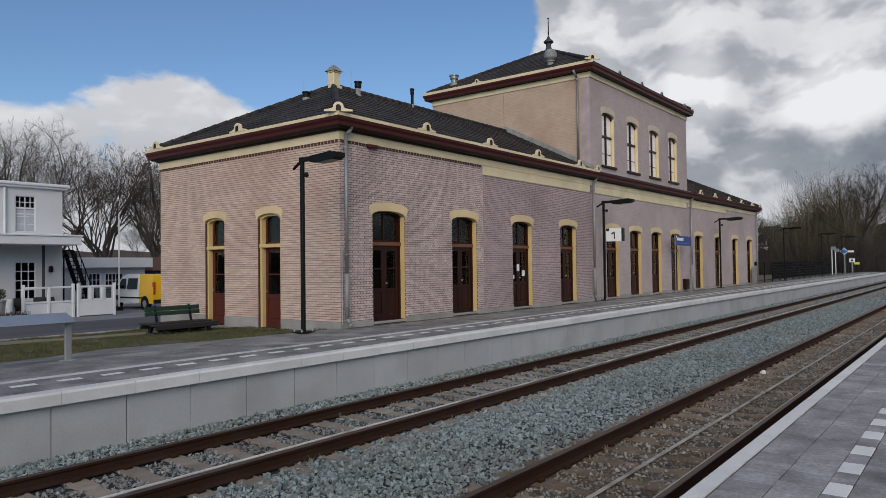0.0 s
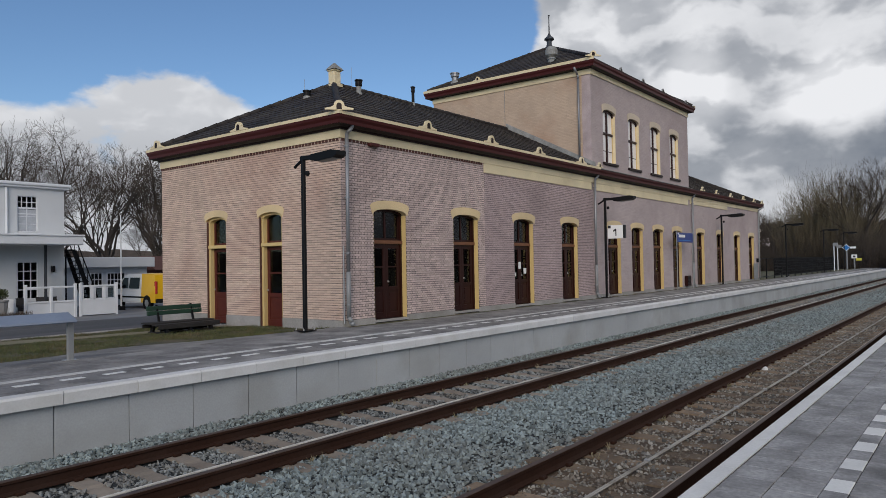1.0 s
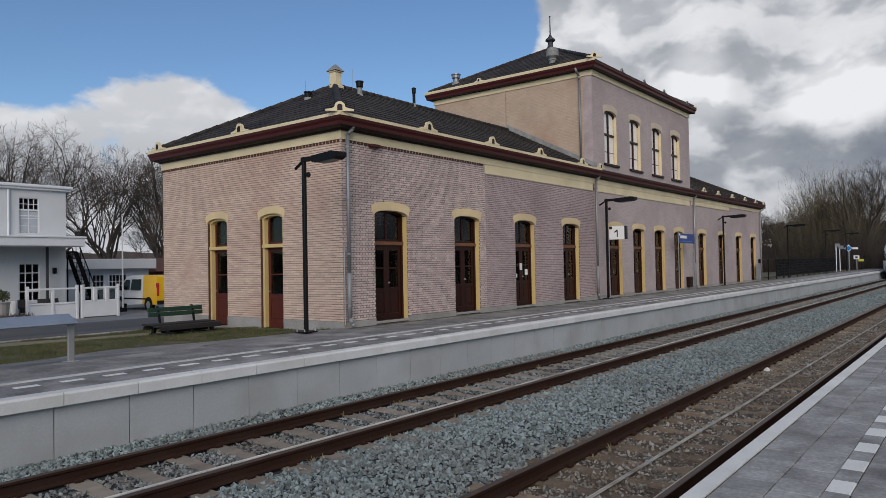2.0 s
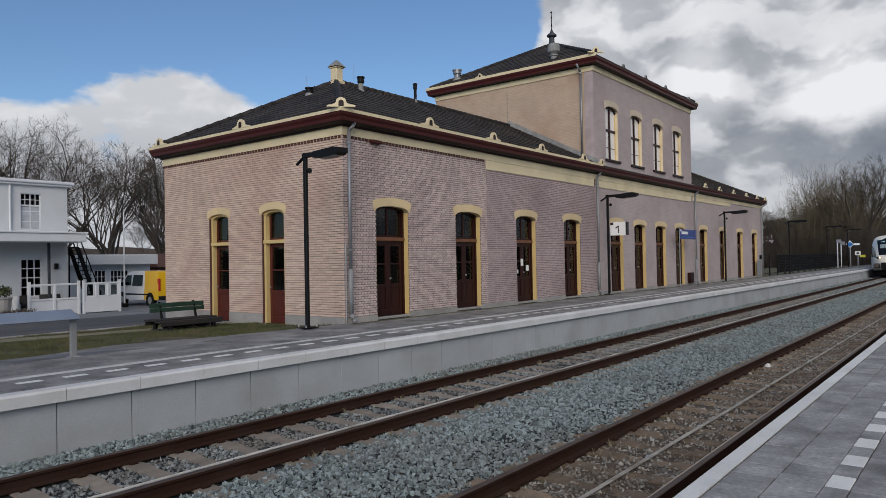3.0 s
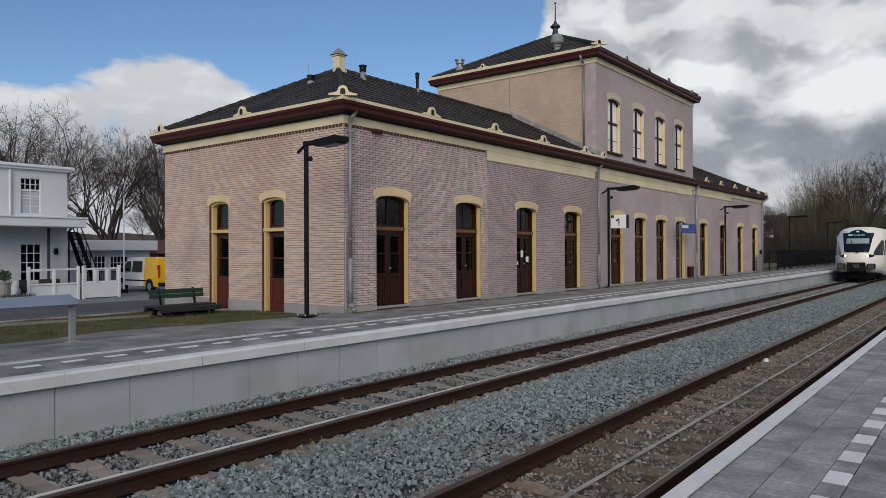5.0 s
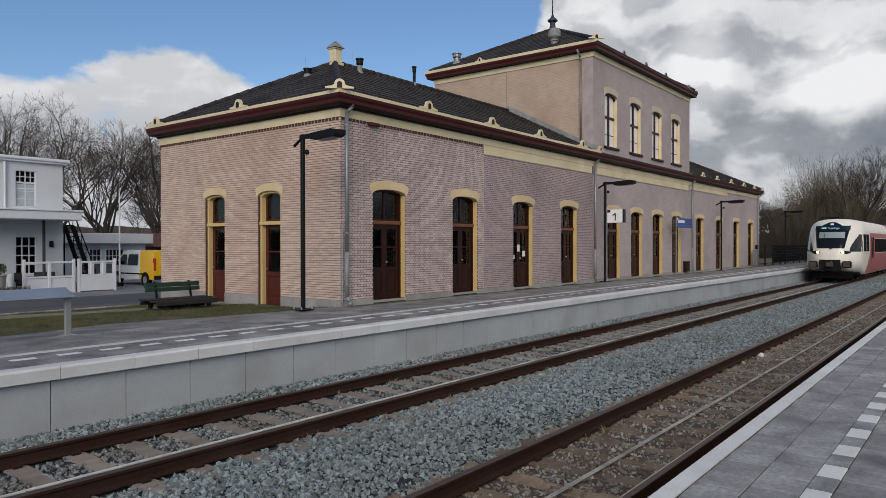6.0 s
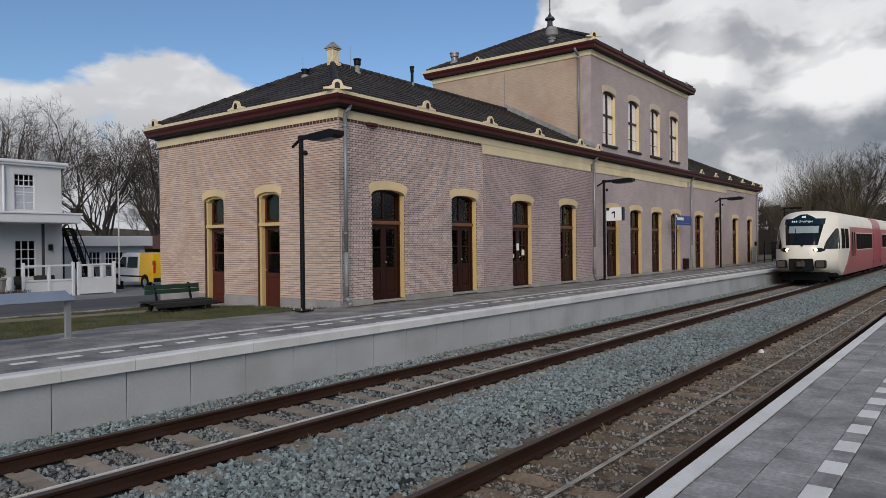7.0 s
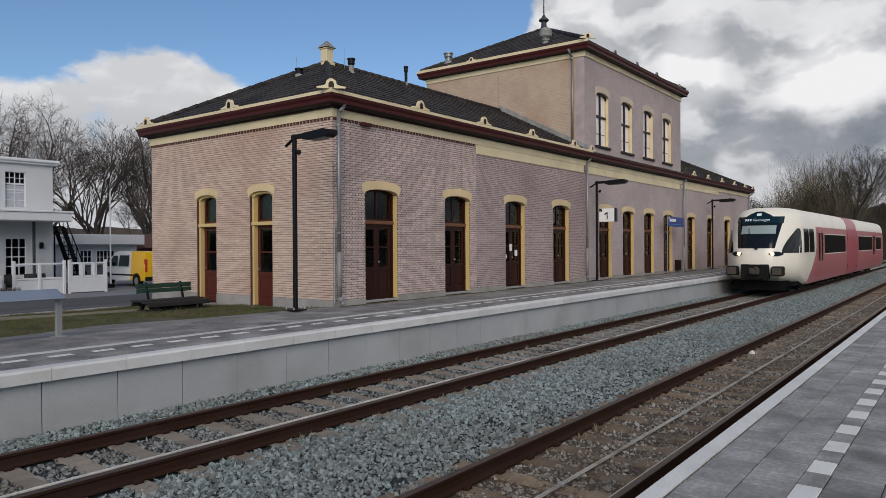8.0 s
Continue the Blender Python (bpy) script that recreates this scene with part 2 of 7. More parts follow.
PAVE_STUFF = material("dark_grey_paving_rest", (0.245, 0.243, 0.245), 0.62, 0.40, 3.2, 28, 0.4, island=0.18, dirt=(0.075, 0.074, 0.076), dirt_amount=0.85, dirt_scale=2.2)
PAVE_FAR = material("grey_platform_paving", (0.155, 0.15, 0.148), 0.85, 0.35, 1.8, 14, 0.3, island=0.16, dirt=(0.34, 0.33, 0.315), dirt_amount=0.85, dirt_scale=1.0)
PAVE_FAR_PART = material("grey_platform_slab", (0.155, 0.15, 0.148), 0.85, 0.35, 1.8, 14, 0.3, random_tint=0.16, dirt=(0.34, 0.33, 0.315), dirt_amount=0.85, dirt_scale=1.0)
WHITE_LINE = material("worn_white_line", (0.66, 0.66, 0.64), 0.7, 0.08, 1.5, 40, 0.15, random_tint=0.05, dirt=(0.42, 0.42, 0.41), dirt_amount=0.4, dirt_scale=3)
GUIDE = material("pale_grey_guide_strip", (0.52, 0.515, 0.50), 0.85, 0.12, 1.5, 40, 0.2, dirt=(0.24, 0.235, 0.23), dirt_amount=0.5, dirt_scale=2)
JOINT = material("sand_joint", (0.045, 0.038, 0.032), 0.95, 0.3, 3, 40, 0.3)
STONE = material("blue_grey_ballast", (0.176, 0.212, 0.214), 0.80, 0.12, 0.35, 60, 0.3, island=0.58, dirt=(0.15, 0.135, 0.115), dirt_amount=0.4, dirt_scale=0.6)
STONE_BROWN = material("rust_brown_ballast", (0.205, 0.195, 0.172), 0.9, 0.2, 0.9, 60, 0.3, island=0.7, dirt=(0.135, 0.088, 0.052), dirt_amount=0.85, dirt_scale=1.1)
STONE_MID = material("dusty_ballast", (0.175, 0.188, 0.186), 0.9, 0.2, 0.9, 60, 0.3, island=0.55, dirt=(0.13, 0.10, 0.075), dirt_amount=0.7, dirt_scale=1.1)
# near-black: the shade in the gaps between stones is put into this colour
BED_SHADED = material("shaded_ballast_bed", (0.014, 0.017, 0.018), 0.95, 0.45, 9.0, 26, 1.0)
BED_BROWN = material("rusty_ballast_bed", (0.075, 0.053, 0.036), 0.95, 0.45, 7.0, 26, 1.0)
RAIL_SIDE = material("rusted_rail_steel", (0.030, 0.0135, 0.0085), 0.85, 0.22, 2.0, 30, 0.3, dirt=(0.035, 0.022, 0.017), dirt_amount=0.6, spec=0.15)
RAIL_TOP = material("rusty_rail_head", (0.075, 0.050, 0.040), 0.55, 0.15, 2.0, 30, 0.05, metal=0.3, stretch=(0.05, 4, 1))
RAIL_WORN = material("bright_worn_rail_edge", (0.42, 0.34, 0.27), 0.45, 0.2, 2.0, 30, 0.05, metal=0.3, stretch=(0.05, 4, 1))
SLEEPER = material("brownish_concrete_sleeper", (0.235, 0.20, 0.162), 0.9, 0.15, 2, 30, 0.3, random_tint=0.12, dirt=(0.14, 0.105, 0.078), dirt_amount=0.6, dirt_scale=2.2)
SLEEPER_OLD = material("old_rusty_sleeper", (0.185, 0.135, 0.090), 0.95, 0.35, 3, 30, 0.4, random_tint=0.3, dirt=(0.095, 0.066, 0.043), dirt_amount=0.8, dirt_scale=2.6)
CABLE = material("pale_cable_cover", (0.54, 0.53, 0.50), 0.75, 0.2, 2, 30, 0.1, dirt=(0.16, 0.14, 0.12), dirt_amount=0.9, dirt_scale=1.6)
CABLE_GREY = material("dusty_grey_cable", (0.36, 0.345, 0.31), 0.8, 0.2, 2, 30, 0.1, dirt=(0.17, 0.14, 0.11), dirt_amount=0.9, dirt_scale=2.2)
GRASS_SOIL = material("short_grass_ground", (0.058, 0.060, 0.026), 0.95, 0.5, 1.6, 14, 0.9, dirt=(0.135, 0.10, 0.058), dirt_amount=0.85, dirt_scale=1.3)
GRASS = material("winter_grass_blade", (0.062, 0.074, 0.020), 0.8, 0.45, 1.4, 12, 0.0, island=0.5, dirt=(0.115, 0.085, 0.038), dirt_amount=0.8, dirt_scale=1.1)
GRASS_DEAD = material("withered_grass_blade", (0.15, 0.105, 0.055), 0.85, 0.2, 0.6, 12, 0.0, island=0.35)
GRASS_DRY = material("dry_verge", (0.21, 0.18, 0.115), 0.95, 0.2, 0.6, 12, 0.6, dirt=(0.12, 0.125, 0.05), dirt_amount=0.6, dirt_scale=0.4)
ASPHALT = material("grey_asphalt", (0.062, 0.060, 0.060), 0.85, 0.18, 0.5, 50, 0.3, dirt=(0.12, 0.115, 0.11), dirt_amount=0.7, dirt_scale=0.35, stretch=(0.25, 1.6, 1))
FORECOURT = material("pale_grey_paving", (0.17, 0.175, 0.185), 0.85, 0.15, 0.4, 30, 0.3, dirt=(0.11, 0.11, 0.115), dirt_amount=0.6, dirt_scale=0.3)
FOOTPATH = material("grey_gravel_path", (0.165, 0.16, 0.155), 0.92, 0.30, 1.5, 40, 0.5, dirt=(0.30, 0.29, 0.27), dirt_amount=0.8, dirt_scale=1.2)
WHITE_WALL = material("white_rendered_wall", (0.56, 0.575, 0.59), 0.8, 0.06, 0.5, 30, 0.15, dirt=(0.42, 0.43, 0.43), dirt_amount=0.4, dirt_scale=0.5)
WHITE_PAINT = material("white_gloss_paint", (0.64, 0.655, 0.68), 0.5, 0.05, 2, 30, 0.05, dirt=(0.50, 0.51, 0.52), dirt_amount=0.3)
BARK = material("grey_brown_bark", (0.050, 0.041, 0.035), 0.95, 0.25, 2, 20, 0.4)
TWIG = material("brown_winter_twigs", (0.060, 0.047, 0.038), 0.95, 0.25, 0.3, 8, 0.0, island=0.25)
TWIG_PALE = material("pale_tan_stems", (0.125, 0.104, 0.066), 0.95, 0.25, 0.2, 8, 0.0, island=0.4)
TWIG_OLIVE = material("olive_brown_twigs", (0.046, 0.037, 0.027), 0.95, 0.25, 0.2, 8, 0.0, island=0.3)
# streaky undergrowth brown, darkened to stand for the shade inside the wood
WOOD_SHADE = material("wood_depth_shade", (0.032, 0.025, 0.020), 1.0, 0.5, 0.6, 3.0, 0.6, stretch=(1, 3.0, 0.25), spec=0.0, dirt=(0.045, 0.036, 0.024), dirt_amount=0.7, dirt_scale=0.25)
BLOSSOM = material("pale_pink_blossom", (0.52, 0.44, 0.42), 0.8, 0.15, 3, 20, 0.0, island=0.2)
TRAIN_WHITE = material("train_cream_white_paint", (0.80, 0.75, 0.65), 0.30, 0.04, 0.7, 12, 0.02, dirt=(0.66, 0.61, 0.51), dirt_amount=0.4)
TRAIN_RED = material("train_faded_red_paint", (0.42, 0.132, 0.135), 0.32, 0.06, 0.5, 12, 0.02, dirt=(0.40, 0.13, 0.13), dirt_amount=0.35)
TRAIN_RED_DEEP = material("train_deep_red_paint", (0.40, 0.075, 0.095), 0.32, 0.06, 0.5, 12, 0.02, dirt=(0.34, 0.08, 0.09), dirt_amount=0.35)
TRAIN_GLASS = material("train_dark_glass", (0.008, 0.010, 0.012), 0.08, 0.1, 2, 8, 0.0, spec=0.3)
VAN_GLASS = material("van_dark_glass", (0.008, 0.010, 0.012), 0.15, 0.1, 2, 8, 0.0, spec=0.08)
TRAIN_BLUE = material("train_blue_black_mask", (0.006, 0.020, 0.029), 0.14, 0.1, 2, 8, 0.0, spec=0.3)
RUBBER = material("black_rubber", (0.008, 0.008, 0.008), 0.8, 0.2, 3, 30, 0.1, spec=0.2)
# near-black: the shadow under the train is put into this colour
UNDER = material("shade_black_underframe", (0.006, 0.0055, 0.0055), 0.9, 0.3, 2, 20, 0.3, spec=0.08)
HEADLIGHT = material("headlight_glow", (0.9, 0.85, 0.7), 0.3, 0.0, 1, 5, 0.0, emit=((1.0, 0.74, 0.38), 1.6))
BUFFER = material("dull_brown_rubber", (0.055, 0.042, 0.034), 0.7, 0.2, 3, 30, 0.1)
# pale grey-green that stands for the glare on the windscreen
GLARE = material("grey_green_glare", (0.25, 0.31, 0.31), 0.6, 0.06, 2, 20, 0.02)
LED = material("white_led_text", (0.55, 0.62, 0.66), 0.5, 0.0, 1, 5, 0.0, emit=((0.75, 0.9, 1.0), 0.12))
SIGN_WHITE = material("white_sign_plate", (0.78, 0.78, 0.77), 0.4, 0.02, 2, 20, 0.02)
SIGN_BLUE = material("blue_sign_plate", (0.012, 0.035, 0.20), 0.4, 0.05, 2, 20, 0.02)
SIGN_LIGHT_BLUE = material("bright_blue_sign", (0.02, 0.16, 0.45), 0.4, 0.05, 2, 20, 0.02)
SIGN_YELLOW = material("yellow_sign_plate", (0.60, 0.55, 0.06), 0.4, 0.05, 2, 20, 0.02)
PRINT = material("black_print", (0.012, 0.012, 0.014), 0.5, 0.05, 2, 20, 0.0)
PAPER = material("white_paper", (0.72, 0.72, 0.70), 0.8, 0.05, 4, 30, 0.05)
GREEN_PAINT = material("dark_green_bench_paint", (0.012, 0.042, 0.026), 0.5, 0.2, 3, 30, 0.1)
DARK_WOOD = material("dark_weathered_wood", (0.018, 0.016, 0.015), 0.85, 0.3, 3, 30, 0.3, stretch=(0.3, 3, 3))
VAN_YELLOW = material("van_yellow_paint", (0.72, 0.42, 0.012), 0.3, 0.04, 1, 20, 0.02)
VAN_WHITE = material("van_white_paint", (0.74, 0.74, 0.74), 0.3, 0.04, 1, 20, 0.02)
TAIL_RED = material("red_tail_lamp", (0.45, 0.03, 0.03), 0.2, 0.05, 3, 20, 0.0)
LEANER = material("grey_blue_coated_steel", (0.20, 0.235, 0.30), 0.45, 0.10, 2, 30, 0.05)
POST_GREY = material("light_grey_coated_steel", (0.21, 0.215, 0.22), 0.5, 0.10, 2, 30, 0.05)
BRICK_RED = material("dark_red_far_brick", (0.085, 0.036, 0.028), 0.9, 0.2, 1, 20, 0.2)
TERRACE = material("dark_wicker", (0.035, 0.032, 0.032), 0.8, 0.25, 6, 40, 0.3)


# ---- mesh tools ----
class Build:
    """Collects vertices and faces of one mesh."""

    def __init__(self):
        self.v, self.f = [], []

    def add(self, verts, faces):
        n = len(self.v)
        self.v += [tuple(p) for p in verts]
        self.f += [tuple(i + n for i in q) for q in faces]
        return self

    def box(self, x0, y0, z0, x1, y1, z1, c=0.0):
        if c <= 0:
            p = [(x, y, z) for x in (x0, x1) for y in (y0, y1) for z in (z0, z1)]
            return self.add(p, [(0, 1, 3, 2), (4, 6, 7, 5), (0, 4, 5, 1), (2, 3, 7, 6), (0, 2, 6, 4), (1, 5, 7, 3)])
        bm = bmesh.new()
        bmesh.ops.create_cube(bm, size=1)
        for w in bm.verts:
            w.co = ((x0 + x1) / 2 + w.co.x * (x1 - x0), (y0 + y1) / 2 + w.co.y * (y1 - y0), (z0 + z1) / 2 + w.co.z * (z1 - z0))
        bmesh.ops.bevel(bm, geom=list(bm.edges), offset=c, segments=1, affect="EDGES")
        bm.verts.index_update()
        self.add([w.co[:] for w in bm.verts], [[w.index for w in q.verts] for q in bm.faces])
        bm.free()
        return self

    def prism(self, outline, d0, d1, axis="y"):
        """An outline in the two other axes, drawn out from d0 to d1 along an axis."""
        def put(a, b, d):
            return (a, d, b) if axis == "y" else (d, a, b) if axis == "x" else (a, b, d)
        n = len(outline)
        p = [put(a, b, d0) for a, b in outline] + [put(a, b, d1) for a, b in outline]
        return self.add(p, [tuple(range(n)), tuple(range(2 * n - 1, n - 1, -1))] + [(i, i + n, (i + 1) % n + n, (i + 1) % n) for i in range(n)])

    def tube(self, a, b, r0, r1=None, n=8, caps=True):
        a, b = Vector(a), Vector(b)
        r1 = r0 if r1 is None else r1
        w = (b - a).normalized()
        u = w.orthogonal().normalized()
        t = w.cross(u)
        ring = [u * math.cos(2 * math.pi * i / n) + t * math.sin(2 * math.pi * i / n) for i in range(n)]
        p = [a + q * r0 for q in ring] + [b + q * r1 for q in ring]
        f = [(i, (i + 1) % n, (i + 1) % n + n, i + n) for i in range(n)]
        if caps:
            f += [tuple(range(n - 1, -1, -1)), tuple(range(n, 2 * n))]
        return self.add(p, f)

    def pipe(self, pts, r, n=8):
        for a, b in zip(pts, pts[1:]):
            self.tube(a, b, r, r, n)
        return self

    def lathe(self, profile, x=0, y=0, z=0, n=16):
        p = [(x + r * math.cos(2 * math.pi * i / n), y + r * math.sin(2 * math.pi * i / n), z + h) for r, h in profile for i in range(n)]
        f = [(k * n + i, k * n + (i + 1) % n, (k + 1) * n + (i + 1) % n, (k + 1) * n + i) for k in range(len(profile) - 1) for i in range(n)]
        f += [tuple(range(n - 1, -1, -1)), tuple(range((len(profile) - 1) * n, len(profile) * n))]
        return self.add(p, f)

    def grid(self, rows):
        """Quads between rows of points."""
        m = len(rows[0])
        p = [q for r in rows for q in r]
        return self.add(p, [(k * m + i, k * m + i + 1, (k + 1) * m + i + 1, (k + 1) * m + i) for k in range(len(rows) - 1) for i in range(m - 1)])

    def mesh(self, name, mat, smooth=False):
        me = bpy.data.meshes.new(name)
        me.from_pydata(self.v, [], self.f)
        bm = bmesh.new()
        bm.from_mesh(me)
        bmesh.ops.recalc_face_normals(bm, faces=list(bm.faces))
        bm.to_mesh(me)
        bm.free()
        me.materials.append(mat)
        if smooth:
            me.shade_smooth()
        return me


def part(name, b, mat, parent=None, label="", smooth=False, at=None):
    """One mesh object, under a thing or a part."""
    ob = new(name, b if isinstance(b, bpy.types.Mesh) else b.mesh(name, mat, smooth))
    if parent is not None:
        ob.parent = parent
    if at is not None:
        ob.matrix_basis = at if isinstance(at, Matrix) else Matrix.Translation(at)
    if label:
        ob["label"] = label
    return ob


def thing(name, at, label, category, group="", kind="", yaw=0):
    ob = new(name)
    ob.matrix_basis = pose(*at, 0, 0, yaw)
    return tagged(ob, label, category, group, kind)


def structure(name, b, mat, label, category, smooth=False):
    return tagged(part(name, b, mat, smooth=smooth), label, category, kind="structure")


def raw_mesh(name, verts, faces, mat):
    """A large mesh from arrays, all faces with the same number of corners."""
    me = bpy.data.meshes.new(name)
    k = faces.shape[1]
    me.vertices.add(len(verts))
    me.vertices.foreach_set("co", verts.astype(np.float32).ravel())
    me.loops.add(faces.size)
    me.loops.foreach_set("vertex_index", faces.astype(np.int32).ravel())
    me.polygons.add(len(faces))
    me.polygons.foreach_set("loop_start", np.arange(0, faces.size, k, dtype=np.int32))
    me.update(calc_edges=True)
    me.shade_flat()
    me.materials.append(mat)
    return me


# ---- the ground: one sheet, with the cutting for the tracks ----
GROUND = [(-900, -0.9), (-60, -0.9), (-12, -0.75), (-4, -0.35), (-3.4, -0.35), (-3.3, -1.05), (12.2, -1.05), (12.25, -0.05), (12.7, -0.03), (14, -0.13),
          (19, -0.21), (34, -0.76), (60, -0.8), (900, -0.8)]


def ground_z(y):
    for (a, p), (b, q) in zip(GROUND, GROUND[1:]):
        if a <= y <= b:
            return p + (q - p) * (y - a) / (b - a)
    return -0.8


def ground():
    b = Build()
    xs = [-900, -100] + list(range(-20, 121, 4)) + [200, 900]
    b.grid([[(x, y, z) for x in xs] for y, z in GROUND])
    structure("ground", b, GRASS_SOIL, "short winter grass and bare soil around the station", "ground")


def sheet(name, x0, x1, y0, y1, lift, mat, label, category, n=16):
    """A thin surface layer that follows the ground."""
    b = Build()
    rows = []
    for j in range(n + 1):
        y = y0 + (y1 - y0) * j / n
        rows.append([(x0 + (x1 - x0) * i / 40, y, ground_z(y) + lift) for i in range(41)])
    b.grid(rows)
    return structure(name, b, mat, label, category)


ground()


def worn_edge(x, y, seed, size=0.35):
    return size * (noise.noise((x * 0.9, y, seed)) + 0.5 * noise.noise((x * 3.1, y, seed + 5)))


def strip(name, x0, x1, low, high, lift, mat, label, category, seed, size=0.3):
    """A surface layer between two uneven edges, each a list of (x, y)."""
    b = Build()
    rows = []
    n = int((x1 - x0) / 0.25)
    for j in range(7):
        row = []
        for i in range(n + 1):
            x = x0 + (x1 - x0) * i / n
            ya = float(np.interp(x, [p for p, _ in low], [q for _, q in low])) + worn_edge(x, 1.0, seed, size)
            yb = float(np.interp(x, [p for p, _ in high], [q for _, q in high])) + worn_edge(x, 7.0, seed, size)
            y = ya + (yb - ya) * j / 6
            row.append((x, y, ground_z(y) + lift))
        rows.append(row)
    b.grid(rows)
    return structure(name, b, mat, label, category)


sheet("road", -120, 60, 19.5, 29.0, 0.012, ASPHALT, "dark grey asphalt street behind the station", "road")
sheet("forecourt", -60, 60, 29.0, 60.0, 0.010, FORECOURT, "pale grey paved forecourt of the white house", "forecourt")
strip("verge", -30, 12.2, [(-30, 17.8), (7, 17.9), (9.5, 17.3), (12.2, 17.0)], [(-30, 19.0), (7, 18.9), (9.5, 18.2), (12.2, 17.8)], 0.008, GRASS_DRY, "sandy trodden track in the grass beside the street", "path", 3, 0.16)
strip("footpath", -30, 12.2, [(-30, 12.45), (12.2, 12.45)], [(-30, 13.9), (5, 13.85), (7.3, 14.5), (9.1, 13.8), (10.8, 13.35), (12.2, 13.0)], 0.012, FOOTPATH, "grey trodden gravel path behind the platform", "path", 9, 0.16)
kerb = Build()
for i in range(-60, 64):
    kerb.box(i * 1.0, 19.36, -0.4, i * 1.0 + 0.99, 19.5, ground_z(19.43) + 0.035, 0.01)
structure("kerb", kerb, PLINTH, "low grey concrete kerb along the street", "kerb")

# ---- tracks ----
NEAR_C, FAR_C = 3.29, 7.54
RAIL_Z = -0.70
X0, X1 = -30.0, 260.0


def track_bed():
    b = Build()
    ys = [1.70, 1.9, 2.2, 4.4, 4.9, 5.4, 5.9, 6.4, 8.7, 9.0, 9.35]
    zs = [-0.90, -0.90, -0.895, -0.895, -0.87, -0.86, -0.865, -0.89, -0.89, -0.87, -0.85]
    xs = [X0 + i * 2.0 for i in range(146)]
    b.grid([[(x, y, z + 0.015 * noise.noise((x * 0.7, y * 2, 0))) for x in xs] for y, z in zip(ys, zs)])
    # the bed shows between the stones, coloured as their shaded gaps
    structure("shaded_ballast_bed", b, BED_SHADED, "near-black track bed, shade between the stones put into its colour", "ballast")
    c = Build()
    c.grid([[(x, y, -0.888) for x in xs] for y in (1.72, 2.5, 3.3, 4.35)])
    structure("ballast_bed_old", c, BED_BROWN, "rust-stained old ballast under the second track", "ballast")


def rail_mesh(length):
    """A flat-bottomed rail, its head apart."""
    foot, web, head = Build(), Build(), Build()
    o = [(-0.07, -0.16), (0.07, -0.16), (0.07, -0.148), (0.012, -0.128), (0.012, -0.052), (0.034, -0.038), (0.036, -0.010), (-0.036, -0.010),
         (-0.034, -0.038), (-0.012, -0.052), (-0.012, -0.128), (-0.07, -0.148)]
    foot.prism(o, 0, length, "x")
    head.prism([(-0.036, -0.010), (0.036, -0.010), (0.036, -0.004), (0.030, 0.0), (-0.030, 0.0), (-0.036, -0.004)], 0, length, "x")
    return foot.mesh("rail_body", RAIL_SIDE), head.mesh("rail_head", RAIL_TOP)


